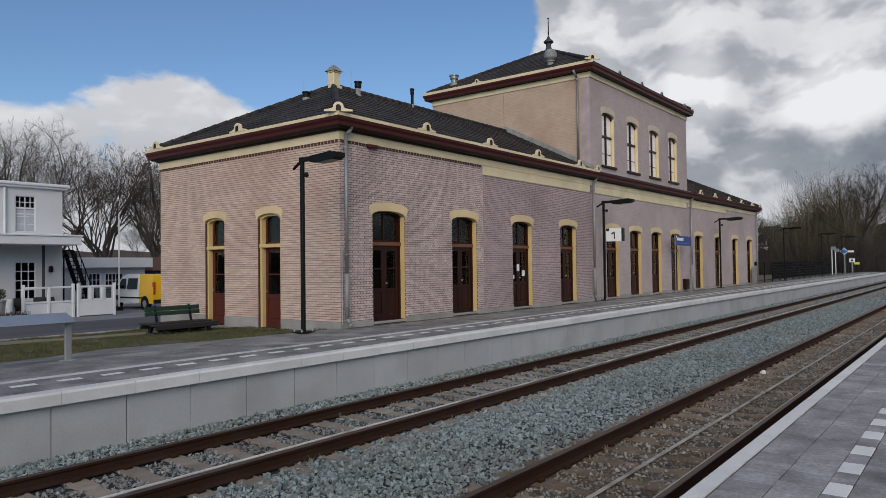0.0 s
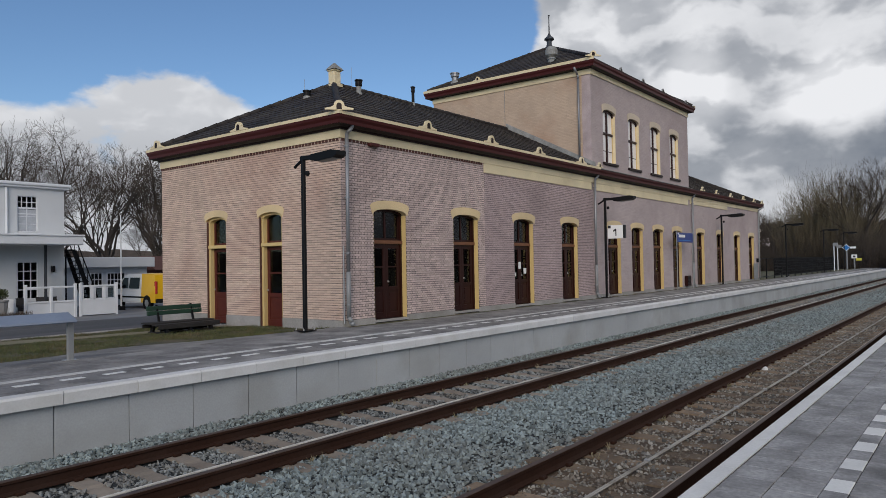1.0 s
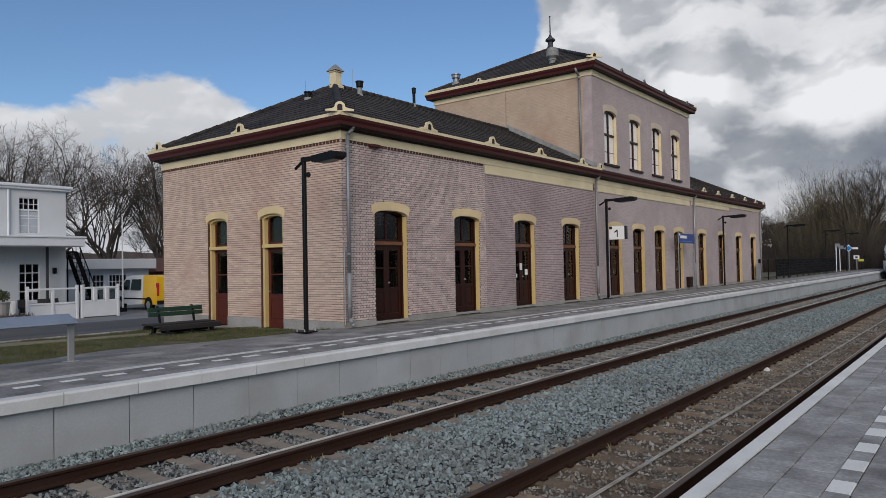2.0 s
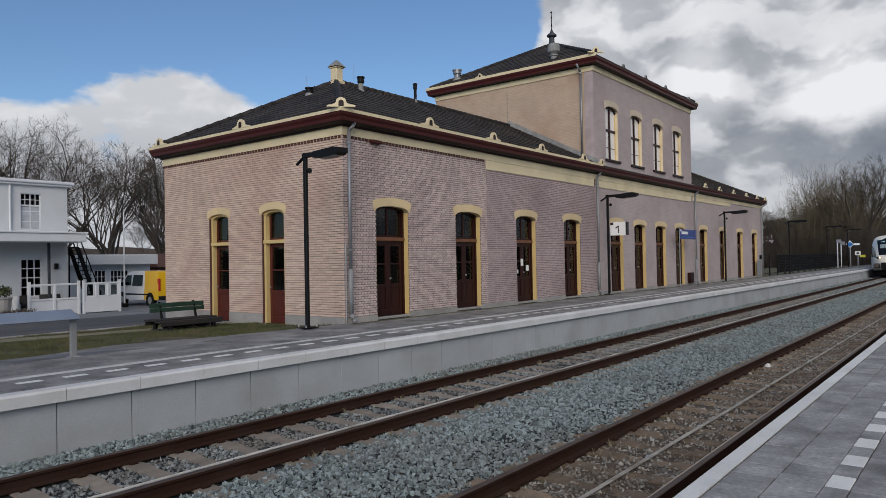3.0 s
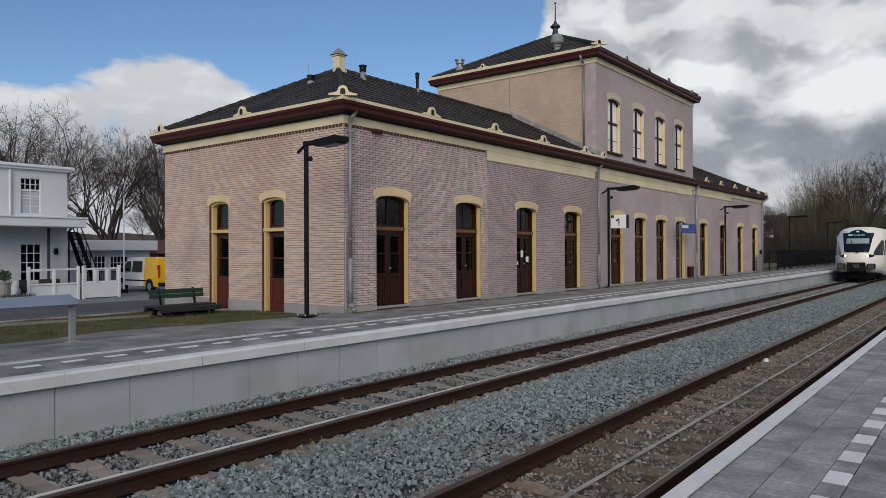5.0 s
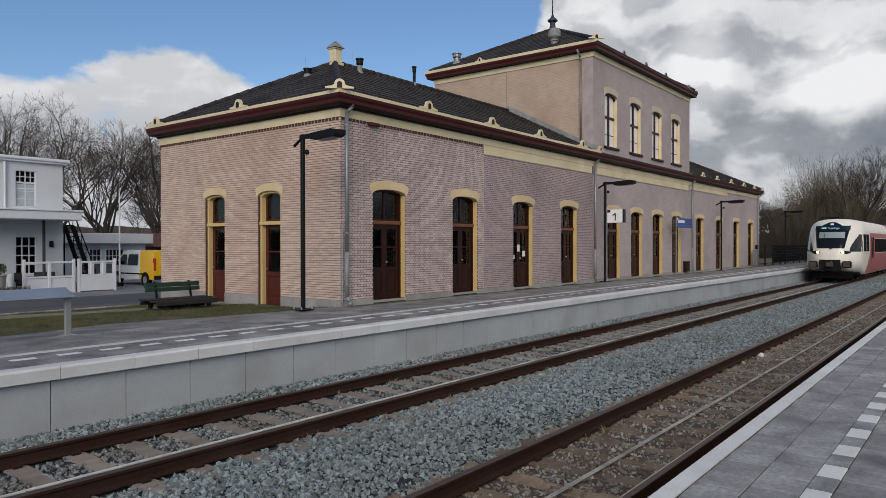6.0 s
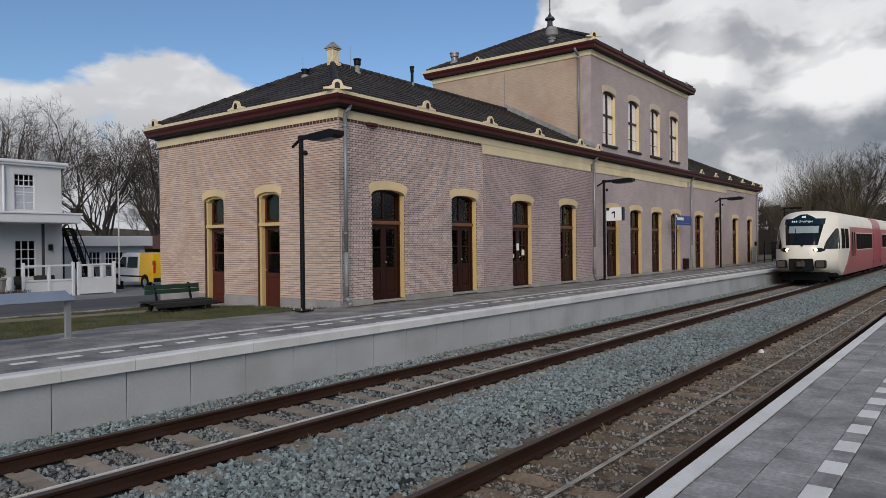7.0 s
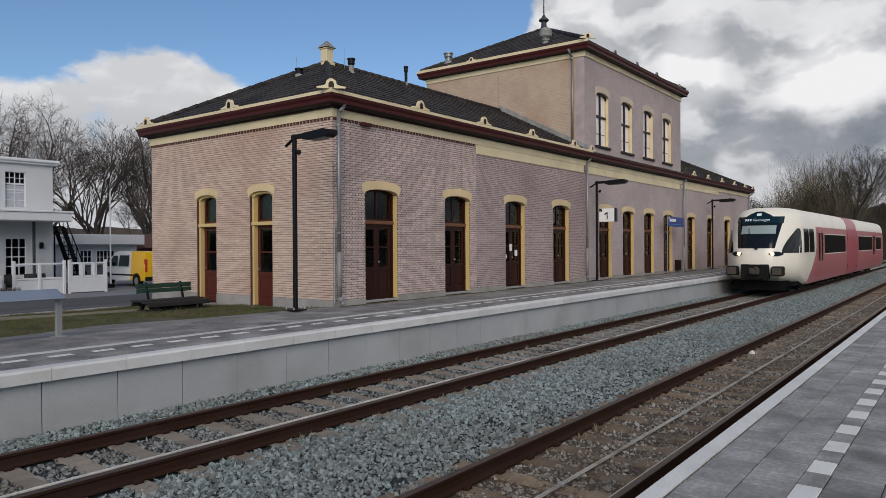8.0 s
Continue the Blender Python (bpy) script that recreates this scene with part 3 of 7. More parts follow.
def tracks():
    body, head = rail_mesh(X1 - X0)
    for name, c, label, smat in (("railway_track", FAR_C, "rusty rails on pale concrete sleepers beside platform one", SLEEPER),
                                 ("railway_track", NEAR_C, "rusty rails on old stained sleepers beside platform two", SLEEPER_OLD)):
        tr = thing(name, (X0, c, RAIL_Z), label, "railway track", "railway tracks", "structure")
        for s in (-0.7525, 0.7525):
            r = part("rail", body, None, tr, at=(0, s, 0))
            part("rail_head", head, None, r, "rusty running surface")
            if c == NEAR_C and s < 0:
                part("worn_edge", Build().box(0, 0.022, -0.003, X1 - X0, 0.037, 0.0015), RAIL_WORN, r, "bright worn inner edge of the rail")
        b = Build()
        b.prism([(-1.26, -0.36), (1.26, -0.36), (1.26, -0.19), (1.2, -0.165), (0.35, -0.165), (0.28, -0.185), (-0.28, -0.185), (-0.35, -0.165), (-1.2, -0.165), (-1.26, -0.19)], -0.115, 0.115, "x")
        me = b.mesh("sleeper", smat)
        clip = Build()
        for s in (-0.7525, 0.7525):
            for e in (-0.10, 0.10):
                clip.box(-0.05, s + e - 0.03, -0.165, 0.05, s + e + 0.03, -0.125, 0.008)
        cme = clip.mesh("rail_clip", RAIL_SIDE)
        for i in range(-42, 140):
            x = 0.47 + i * 0.605 + 30 - 1.0
            sl = part("sleeper", me, None, tr, at=(x, 0, 0))
            if 0 <= i < 45:
                part("rail_clip", cme, None, sl, "rusty rail fastenings")
    b = Build()
    b.box(X0, 7.331, RAIL_Z - 0.165, X1, 7.358, RAIL_Z - 0.142, 0.004)
    tagged(part("cable_cover", b, CABLE), "pale grey cable duct strip lying between the rails", "cable duct")
    cb = thing("track_cable", (0, 0, 0), "pair of thin pale cables clamped along the second track", "cable")
    for dy in (-0.014, 0.014):
        pts = [(x, 3.24 + dy + 0.014 * noise.noise((x * 0.4, 0, 3)), RAIL_Z - 0.132) for x in np.arange(X0, 110, 0.75)]
        part("strand", Build().pipe(pts, 0.0105, 6), CABLE_GREY, cb)
    for i in range(24):
        x = 4.3 + i * 1.815
        part("clamp", Build().box(x - 0.03, 3.205 + 0.014 * noise.noise((x * 0.4, 0, 3)), RAIL_Z - 0.150, x + 0.03, 3.275 + 0.014 * noise.noise((x * 0.4, 0, 3)), RAIL_Z - 0.112, 0.006), STEEL, cb, "small steel clamp")
    b = Build()
    b.add([(0.12 * math.cos(a) * s, 0.09 * math.sin(a) * s, h) for h, s in ((0, 1), (0.07, 0.9), (0.13, 0.4)) for a in np.arange(0, 6.2, 0.9)],
          [(k * 7 + i, k * 7 + (i + 1) % 7, (k + 1) * 7 + (i + 1) % 7, (k + 1) * 7 + i) for k in range(2) for i in range(7)] + [tuple(range(14, 21))])
    tagged(part("crumpled_paper", b, PAPER, at=pose(15.95, 3.86, -0.885, 20, 10, 30) @ Matrix.Scale(0.7, 4)), "crumpled white paper beside the rail", "litter")


def stone_field(n, x0, x1, y0, y1, zf, lo, hi, seed, keep=None):
    """Crushed stones as irregular eight-faced shards."""
    rng = np.random.default_rng(seed)
    base = np.array([(1, 0.15, 0.2), (-1, 0, -0.2), (0.1, 1, 0.25), (0, -1, 0.1), (0.2, 0.1, 0.9), (0, 0, -0.8)], float)
    faces = np.array([(0, 2, 4), (2, 1, 4), (1, 3, 4), (3, 0, 4), (2, 0, 5), (1, 2, 5), (3, 1, 5), (0, 3, 5)])
    x = x0 + (x1 - x0) * rng.random(n) ** 1.35
    y = rng.uniform(y0, y1, n)
    if keep is not None:
        k = keep(x, y)
        x, y = x[k], y[k]
        n = len(x)
    s = rng.uniform(lo, hi, n) * (1 + 0.35 * rng.random(n) ** 4)
    v = base[None] * (1 + rng.uniform(-0.25, 0.25, (n, 6, 3))) + rng.uniform(-0.16, 0.16, (n, 6, 3))
    v *= rng.uniform(0.55, 1.35, (n, 1, 3)) * s[:, None, None]
    q = rng.normal(size=(n, 4))
    q /= np.linalg.norm(q, axis=1)[:, None]
    w, a, b, c = q.T
    R = np.stack([1 - 2 * (b * b + c * c), 2 * (a * b - c * w), 2 * (a * c + b * w), 2 * (a * b + c * w), 1 - 2 * (a * a + c * c), 2 * (b * c - a * w),
                  2 * (a * c - b * w), 2 * (b * c + a * w), 1 - 2 * (a * a + b * b)], 1).reshape(n, 3, 3)
    v = np.einsum("nij,nkj->nki", R, v)
    v[..., 0] += x[:, None]
    v[..., 1] += y[:, None]
    v[..., 2] += (zf(x, y) + rng.uniform(-0.030, 0.014, n))[:, None]
    f = faces[None] + (np.arange(n) * 6)[:, None, None]
    return v.reshape(-1, 3), f.reshape(-1, 3)


def bed_height(x, y):
    return np.interp(y, [1.7, 2.2, 4.4, 4.9, 5.4, 5.9, 6.4, 8.7, 9.0, 9.35], [-0.90, -0.893, -0.893, -0.87, -0.855, -0.86, -0.885, -0.885, -0.86, -0.835])


def off_sleepers(x, y):
    on_far = (np.abs(y - FAR_C) < 1.02) & (np.abs((x - 29.47 - X0 + 0.3025) % 0.605 - 0.3025) < 0.11)
    on_rail = (np.abs(np.abs(y - FAR_C) - 0.7525) < 0.10) | (np.abs(np.abs(y - NEAR_C) - 0.7525) < 0.10)
    on_near = (np.abs(y - NEAR_C) < 1.24) & (np.abs((x - 29.47 - X0 + 0.3025) % 0.605 - 0.3025) < 0.09)
    return ~(on_far | on_rail | on_near)


def off_rails(x, y):
    bare = np.abs((x - 29.47 - X0 + 0.3025) % 0.605 - 0.3025) < 0.10
    thin = np.sin(x * 91.7 + y * 57.3) > 0.1 - 0.9 * np.sin(y * 9 + x * 4.1)
    return ~((np.abs(np.abs(y - NEAR_C) - 0.7525) < 0.09) | (bare & thin & (np.abs(y - NEAR_C) < 1.1)))


def ballast():
    def outside(x, y):
        return off_sleepers(x, y) & (np.abs(y - FAR_C) > 0.7)
    v, f = stone_field(138000, 2.0, 46, 4.25, 9.32, bed_height, 0.021, 0.038, 3, outside)
    tagged(part("ballast", raw_mesh("ballast", v, f, STONE), None), "loose blue-grey crushed stones filling the track bed", "ballast", kind="stuff")
    v, f = stone_field(30000, 2.0, 46, 6.84, 8.24, lambda x, y: bed_height(x, y) - 0.006, 0.020, 0.034, 8, off_sleepers)
    tagged(part("ballast", raw_mesh("ballast_inner", v, f, STONE_MID), None), "dusty grey-brown crushed stones between the rails", "ballast", kind="stuff")
    v, f = stone_field(16000, 2.2, -26, 1.72, 9.32, bed_height, 0.034, 0.060, 9, off_sleepers)
    tagged(part("ballast", raw_mesh("ballast_behind", v, f, STONE), None), "blue-grey crushed stones of the track bed behind the viewer", "ballast", kind="stuff")
    v, f = stone_field(18000, 44, 105, 4.25, 9.32, bed_height, 0.030, 0.055, 6, off_sleepers)
    tagged(part("ballast", raw_mesh("ballast_far", v, f, STONE), None), "distant blue-grey crushed stones of the track bed", "ballast", kind="stuff")
    v, f = stone_field(42000, 3.5, 36, 1.72, 4.5, lambda x, y: bed_height(x, y) + 0.006, 0.016, 0.030, 4, off_rails)
    tagged(part("ballast", raw_mesh("ballast_old", v, f, STONE_BROWN), None), "rust-brown old crushed stones of the second track", "ballast", kind="stuff")


track_bed()
tracks()
ballast()


# ---- platforms ----
def platforms():
    # platform one: a core, a wall of panels, a white coping and the paving
    core = Build()
    core.box(X0, 9.42, -1.04, 100, 12.3, -0.06)
    p = structure("platform_one", core, CONCRETE, "station platform with pale concrete wall panels and white coping", "platform")
    panel = Build()
    panel.box(0.006, 9.33, -1.03, 0.970, 9.43, -0.188, 0.003)
    pm = panel.mesh("wall_panel", CONCRETE)
    cop = Build()
    cop.prism([(9.24, -0.17), (9.235, -0.03), (9.26, 0.0), (9.47, 0.0), (9.47, -0.17)], 0.004, 0.972, "x")
    cm = cop.mesh("coping_block", COPING)
    for i in range(-10, 100):
        part("wall_panel", pm, None, p, at=(3.92 + 0.976 * i, 0, 0))
        part("coping_block", cm, None, p, at=(4.0 + 0.976 * i, 0, 0))
    # paving: rows of slabs, joined
    b = Build()
    slab_cache = {}
    for y0, y1 in ((9.475, 9.70), (9.71, 10.0), (10.32, 10.535), (10.725, 11.08), (11.09, 11.39), (11.40, 11.70), (11.71, 12.01), (12.02, 12.3)):
        for i in range(360):
            x = -6 + i * 0.30 + (0.15 if int(y0 * 10) % 2 else 0)
            top = -0.004 + 0.003 * ((i * 37 + int(y0 * 100)) % 7) / 7
            if 3.6 < x < 14.2:
                w = round(y1 - y0, 3)
                if w not in slab_cache:
                    slab_cache[w] = Build().box(0.002, 0, -0.056, 0.297, w, 0, 0.003).mesh("paving_slab", PAVE_FAR_PART)
                part("paving_slab", slab_cache[w], None, p, at=(x, y0, top))
            else:
                b.box(x + 0.002, y0, -0.06, x + 0.297, y1, top)
    tagged(part("paving", b, PAVE_FAR, p), kind="stuff")
    fill = Build()
    fill.box(-6, 10.005, -0.06, 100, 10.315, -0.003)
    part("marking_bed", fill, PAVE_FAR, p, "dark grey paving between the white marks")
    mark = Build()
    mark.box(0, 10.08, -0.01, 0.31, 10.21, 0.002, 0.004)
    mm = mark.mesh("white_mark", WHITE_LINE)
    for i in range(-14, 140):
        part("white_mark", mm, None, p, at=(3.76 + 0.597 * i, 0, 0))
    g = Build()
    for i in range(350):
        g.box(-6 + i * 0.30, 10.54, -0.05, -6 + i * 0.30 + 0.297, 10.72, 0.001, 0.004)
    tagged(part("guide_strip", g, GUIDE, p, "ribbed pale grey tactile guide strip"), kind="stuff")
    # platform two, on which the viewer stands
    core = Build()
    core.box(X0, -3.3, -1.04, 120, 1.56, -0.012)
    p2 = structure("platform_two", core, JOINT, "station platform paved in dark slabs with a white edge", "platform")
    edge = Build()
    edge.prism([(1.64, -0.16), (1.64, -0.008), (1.632, 0.0), (1.512, 0.0), (1.512, -0.16)], 0.002, 0.998, "x")
    em = edge.mesh("white_edge_block", WHITE_LINE)
    for i in range(-26, 110):
        part("white_edge_block", em, None, p2, at=(0.3 + i, 0, 0))
    slab = Build()
    slab.box(0.003, 0.003, -0.06, 0.297, 0.297, 0.0, 0.005)
    small = Build()
    small.box(0.002, 0.002, -0.06, 0.298, 0.147, 0.0, 0.004)
    sm, qm = slab.mesh("paving_slab", PAVE_DARK), small.mesh("paving_block", PAVE_DARK)
    qw = small.mesh("white_paving_block", WHITE_LINE)
    rest = Build()
    rnd = random.Random(5)
    rows = [1.211, 0.921, 0.471, 0.171, -0.129, -0.429, -0.729, -1.029, -1.329]
    for r, y in enumerate(rows):
        off = 0.15 * (r % 2)
        w = 0.290 if r < 2 else 0.30
        for i in range(-90, 220):
            x = 1.53 + off + i * 0.3
            dz = rnd.uniform(-0.003, 0.001)
            if r < 4 and 3.4 < x < 22:
                part("paving_slab", sm, None, p2, at=pose(x + rnd.uniform(-.002, .002), y, dz - 0.002, rnd.uniform(-.6, .6), rnd.uniform(-.5, .5), rnd.uniform(-.5, .5)) @ Matrix.Diagonal((1, w / 0.3, 1, 1)))
            else:
                rest.box(x + 0.003, y + 0.003, -0.06, x + 0.297, y + w - 0.003, dz)
    for i in range(-80, 200):
        x = 1.234 + i * 0.3
        dz = rnd.uniform(-0.002, 0.001)
        if 0 < x < 26:
            part("paving_block" if i % 2 == 0 else "white_paving_block", qm if i % 2 == 0 else qw, None, p2, at=(x, 0.772, dz))
        else:
            rest.box(x + 0.003, 0.775, -0.06, x + 0.297, 0.918, dz)
    strip = Build()
    for i in range(-85, 200):
        strip.box(1.0 + i * 0.30, 0.27, -0.05, 1.297 + i * 0.30, 0.45, 0.003, 0.003)
    tagged(part("guide_strip", strip, GUIDE, p2, "pale ribbed tactile guide strip"), kind="stuff")
    rest.box(-26, -3.2, -0.06, 60, -1.335, -0.002)
    tagged(part("paving", rest, PAVE_STUFF, p2), kind="stuff")


platforms()


# ---- station building ----
BX0, BX1, BY0, BY1 = 12.28, 52.5, 12.85, 21.15
TX0, TX1 = 26.5, 38.25
BRICK_TOP = 4.73
station = thing("station_building", (0, 0, 0), "long pale brick station building with raised middle block and cream trim", "railway station")
FRONT = [13.46, 16.95, 20.38, 23.78, 27.88, 30.40, 32.98, 35.62, 39.35, 42.95, 46.55, 50.0]
FRONT_W = 1.30
SIDE = [(15.16, 0.98), (17.70, 0.98)]
UPPER = [27.62, 30.26, 32.90, 35.49]


def arch_outline(x0, x1, z0, spring, rise, n=8):
    c = (x0 + x1) / 2
    h = (x1 - x0) / 2
    top = [(c + h * math.cos(math.pi * i / n), spring + rise * math.sin(math.pi * i / n) ** 0.8) for i in range(n + 1)]
    return [(x0, z0), (x1, z0)] + top


def pierced(a_cuts, z_cuts, solid, put):
    """One connected slab from a grid of cells; put(a, z, side) gives the vertex on the front (0) or back (1)."""
    b = Build()
    na, nz_ = len(a_cuts), len(z_cuts)
    ids = {}

    def vid(i, j, s):
        if (i, j, s) not in ids:
            ids[(i, j, s)] = len(b.v)
            b.v.append(put(a_cuts[i], z_cuts[j], s))
        return ids[(i, j, s)]

    def cell(i, j):
        return 0 <= i < na - 1 and 0 <= j < nz_ - 1 and solid((a_cuts[i] + a_cuts[i + 1]) / 2, (z_cuts[j] + z_cuts[j + 1]) / 2)
    for i in range(na - 1):
        for j in range(nz_ - 1):
            if not cell(i, j):
                continue
            for s in (0, 1):
                b.f.append((vid(i, j, s), vid(i + 1, j, s), vid(i + 1, j + 1, s), vid(i, j + 1, s)))
            for di, dj, p, q in ((-1, 0, (i, j), (i, j + 1)), (1, 0, (i + 1, j), (i + 1, j + 1)), (0, -1, (i, j), (i + 1, j)), (0, 1, (i, j + 1), (i + 1, j + 1))):
                if not cell(i + di, j + dj):
                    b.f.append((vid(*p, 0), vid(*q, 0), vid(*q, 1), vid(*p, 1)))
    return b


def wall_with_holes(span0, span1, z0, z1, holes, depth, flip):
    """A wall slab with openings. flip: the x of a wall that runs along y."""
    a_cuts = sorted({span0, span1} | {v for a, w, s, t in holes for v in (a, a + w)})
    z_cuts = sorted({z0, z1} | {v for a, w, s, t in holes for v in (s, t)})

    def put(a, z, s):
        return (a, BY0 + (depth if s else 0.006), z) if flip is None else (flip + (depth if s else 0.006), a, z)
    return pierced(a_cuts, z_cuts, lambda a, z: not any(p < a < p + w and s < z < t for p, w, s, t in holes), put)


def bricks(span0, span1, z0, z1, holes, plane, axis, bond=False):
    """Courses of bricks as shallow blocks, cut at the openings. Returns rows of (a0, a1, z)."""
    out = []
    H, Lb, J = 0.062, 0.222, 0.0095
    n = int((z1 - z0) / H)
    H = (z1 - z0) / n
    for k in range(n):
        z = z0 + k * H
        header = bond and k % 2 == 1
        a = span0 - (0.0555 if header else 0.111 if k % 2 else 0.0)
        cuts = [(p, p + w) for p, w, s, t in holes if z + H > s + 0.01 and z < t - 0.01]
        while a < span1:
            half = Lb / 2 if header else Lb
            a0, a1 = max(a, span0), min(a + half - (0.015 if bond else 0.0095 if axis == "y" else 0.006), span1)
            for c0, c1 in cuts:
                if a0 < c0 < a1:
                    a1 = c0
                elif c0 <= a0 < c1:
                    a0 = c1 if a1 > c1 else a1
            if a1 - a0 > 0.02:
                out.append((a0, a1, z + J * 0.5, z + H - J * 0.5))
            a += half
    return out


def brick_mesh(rows, plane, axis, mat, proud=0.006, flush=0.0):
    """All bricks of a wall as one mesh, each an island of five faces."""
    r = np.array(rows)
    n = len(r)
    jit = np.random.default_rng(11).uniform(0.0, 0.003, n) * (0.3 if flush else 1.0) - flush
    a0, a1, z0, z1 = r.T
    e = 0.003
    front = plane - jit
    back = np.full(n, plane + proud + 0.004)
    corners = [(a0, z0, back), (a1, z0, back), (a1, z1, back), (a0, z1, back), (a0 + 0.001, z0 + e, front), (a1 - 0.001, z0 + e, front), (a1 - 0.001, z1 - e, front), (a0 + 0.001, z1 - e, front)]
    v = np.stack([np.stack((p, d, q) if axis == "y" else (d, p, q), -1) for p, q, d in corners], 1)
    f = np.array([(4, 5, 6, 7), (0, 1, 5, 4), (1, 2, 6, 5), (2, 3, 7, 6), (3, 0, 4, 7)])
    if axis == "x":
        f = f[:, ::-1]
    faces = f[None] + (np.arange(n) * 8)[:, None, None]
    return raw_mesh("bricks", v.reshape(-1, 3), faces.reshape(-1, 4), mat)


DOOR_Z0, SPRING, CROWN, STONE_TOP, TRANSOM = 0.05, 2.87, 3.01, 3.24, 2.12


def walls():
    holes = [(x, FRONT_W, DOOR_Z0, CROWN) for x in FRONT]
    wing = [h for h in holes if h[0] < TX0 - 1]
    mid = [h for h in holes if TX0 - 1 <= h[0] < TX1]
    far = [h for h in holes if h[0] >= TX1]
    up = [(x, 1.25, 5.62, 8.0) for x in UPPER]
    f1 = part("front_wall", wall_with_holes(BX0 + 0.006, TX0, -0.9, 5.0, wing, 0.40, None), MORTAR, station, "pale pink-grey brick wall with dark joints")
    f2 = part("front_wall", wall_with_holes(TX0, TX1, -0.9, 5.0, mid, 0.40, None), MORTAR_GREY, station, "mauve painted brick wall")
    f3 = part("front_wall", wall_with_holes(TX1, BX1, -0.9, 5.0, far, 0.40, None), MORTAR_GREY, station, "mauve painted brick wall")
    f4 = part("upper_wall", wall_with_holes(TX0, TX1, 5.0, 9.6, up, 0.40, None), MORTAR_GREY, station, "mauve painted brick wall of the upper storey")
    sides = [(y, w, -0.15, CROWN) for y, w in SIDE]
    s1 = part("side_wall", wall_with_holes(BY0 + 0.40, BY1, -0.9, 5.0, sides, 0.40, BX0), MORTAR_SIDE, station, "pale pink brick end wall")
    t1 = Build()
    t1.box(TX0 + 0.006, BY0 + 0.4, 4.9, TX0 + 0.4, BY1, 9.6)
    t1 = part("upper_wall", t1, MORTAR_TOWER, station, "weathered tan brick side wall of the upper storey")
    b = Build()
    b.box(TX1 - 0.4, BY0 + 0.4, 4.9, TX1, BY1, 9.6).box(TX0 + 0.4, BY1 - 0.4, 4.9, TX1 - 0.4, BY1, 9.6)
    part("upper_wall", b, MORTAR_TOWER, station)
    b = Build()
    b.box(BX1 - 0.4, BY0 + 0.4, -0.9, BX1, BY1, 5.0).box(BX0 + 0.4, BY1 - 0.4, -0.9, BX1 - 0.4, BY1, 5.0)
    part("back_wall", b, MORTAR, station)
    # floor and dark inner linings keep the rooms closed
    b = Build()
    b.box(BX0 + 0.4, BY0 + 0.4, -0.1, BX1 - 0.4, BY1 - 0.4, -0.02).box(BX0 + 0.4, BY0 + 0.4, 4.4, BX1 - 0.4, BY1 - 0.4, 4.5)
    b.box(BX0 + 0.4, BY0 + 4.0, -0.02, BX1 - 0.4, BY0 + 4.1, 4.4)
    b.box(TX0 + 0.4, BY0 + 4.0, 4.9, TX1 - 0.4, BY0 + 4.1, 9.5)
    part("inner_wall", b, MORTAR_GREY, station)
    # bricks
    rows = bricks(BX0, 18.62, 0.12, BRICK_TOP, wing, BY0, "y", True)
    near = [r for r in rows if r[1] < 13.42 and 1.2 < r[2] < 2.6][:220]
    rest = [r for r in rows if r not in near]
    tagged(part("bricks", brick_mesh(rest, BY0, "y", BRICK_FRONT), None, f1), kind="stuff")
    for a0, a1, z0, z1 in near:
        b = single_brick(round(a1 - a0, 3), round(z1 - z0, 4))
        part("brick", b, None, f1, at=(a0, BY0, z0))
    rows = bricks(18.62, TX0, 0.12, 4.45, wing, BY0, "y", True)
    tagged(part("bricks", brick_mesh(rows, BY0, "y", BRICK_WING2), None, f1, "darker mauve bricks with black joints"), kind="stuff")
    rows = bricks(TX0, TX1, 0.12, 4.45, mid, BY0, "y")
    tagged(part("bricks", brick_mesh(rows, BY0, "y", BRICK_GREY, flush=0.0045), None, f2), kind="stuff")
    rows = bricks(TX1, BX1, 0.12, 4.55, far, BY0, "y")
    tagged(part("bricks", brick_mesh(rows, BY0, "y", BRICK_GREY, flush=0.0045), None, f3), kind="stuff")
    rows = bricks(TX0, TX1, 5.35, 9.30, up, BY0, "y")
    tagged(part("bricks", brick_mesh(rows, BY0, "y", BRICK_GREY, flush=0.0045), None, f4), kind="stuff")
    rows = bricks(BY0, BY1, 0.12, BRICK_TOP, sides, BX0, "x")
    tagged(part("bricks", brick_mesh(rows, BX0, "x", BRICK), None, s1), kind="stuff")
    rows = bricks(BY0 + 0.02, BY1, 5.3, 9.30, [], TX0, "x")
    tagged(part("bricks", brick_mesh(rows, TX0, "x", BRICK_TOWER, flush=0.0045), None, t1), kind="stuff")


BRICK_WING2 = material("brick_mauve_grey", (0.42, 0.325, 0.32), 0.85, 0.12, 0.6, 60, 0.35, island=0.12, dirt=(0.25, 0.19, 0.19), dirt_amount=0.45, dirt_scale=0.5)
BRICK_CACHE = {}


def single_brick(w, h):
    if (w, h) not in BRICK_CACHE:
        BRICK_CACHE[(w, h)] = Build().box(0, -0.002, 0, w, 0.012, h, 0.003).mesh("brick", BRICK_PART)
    return BRICK_CACHE[(w, h)]


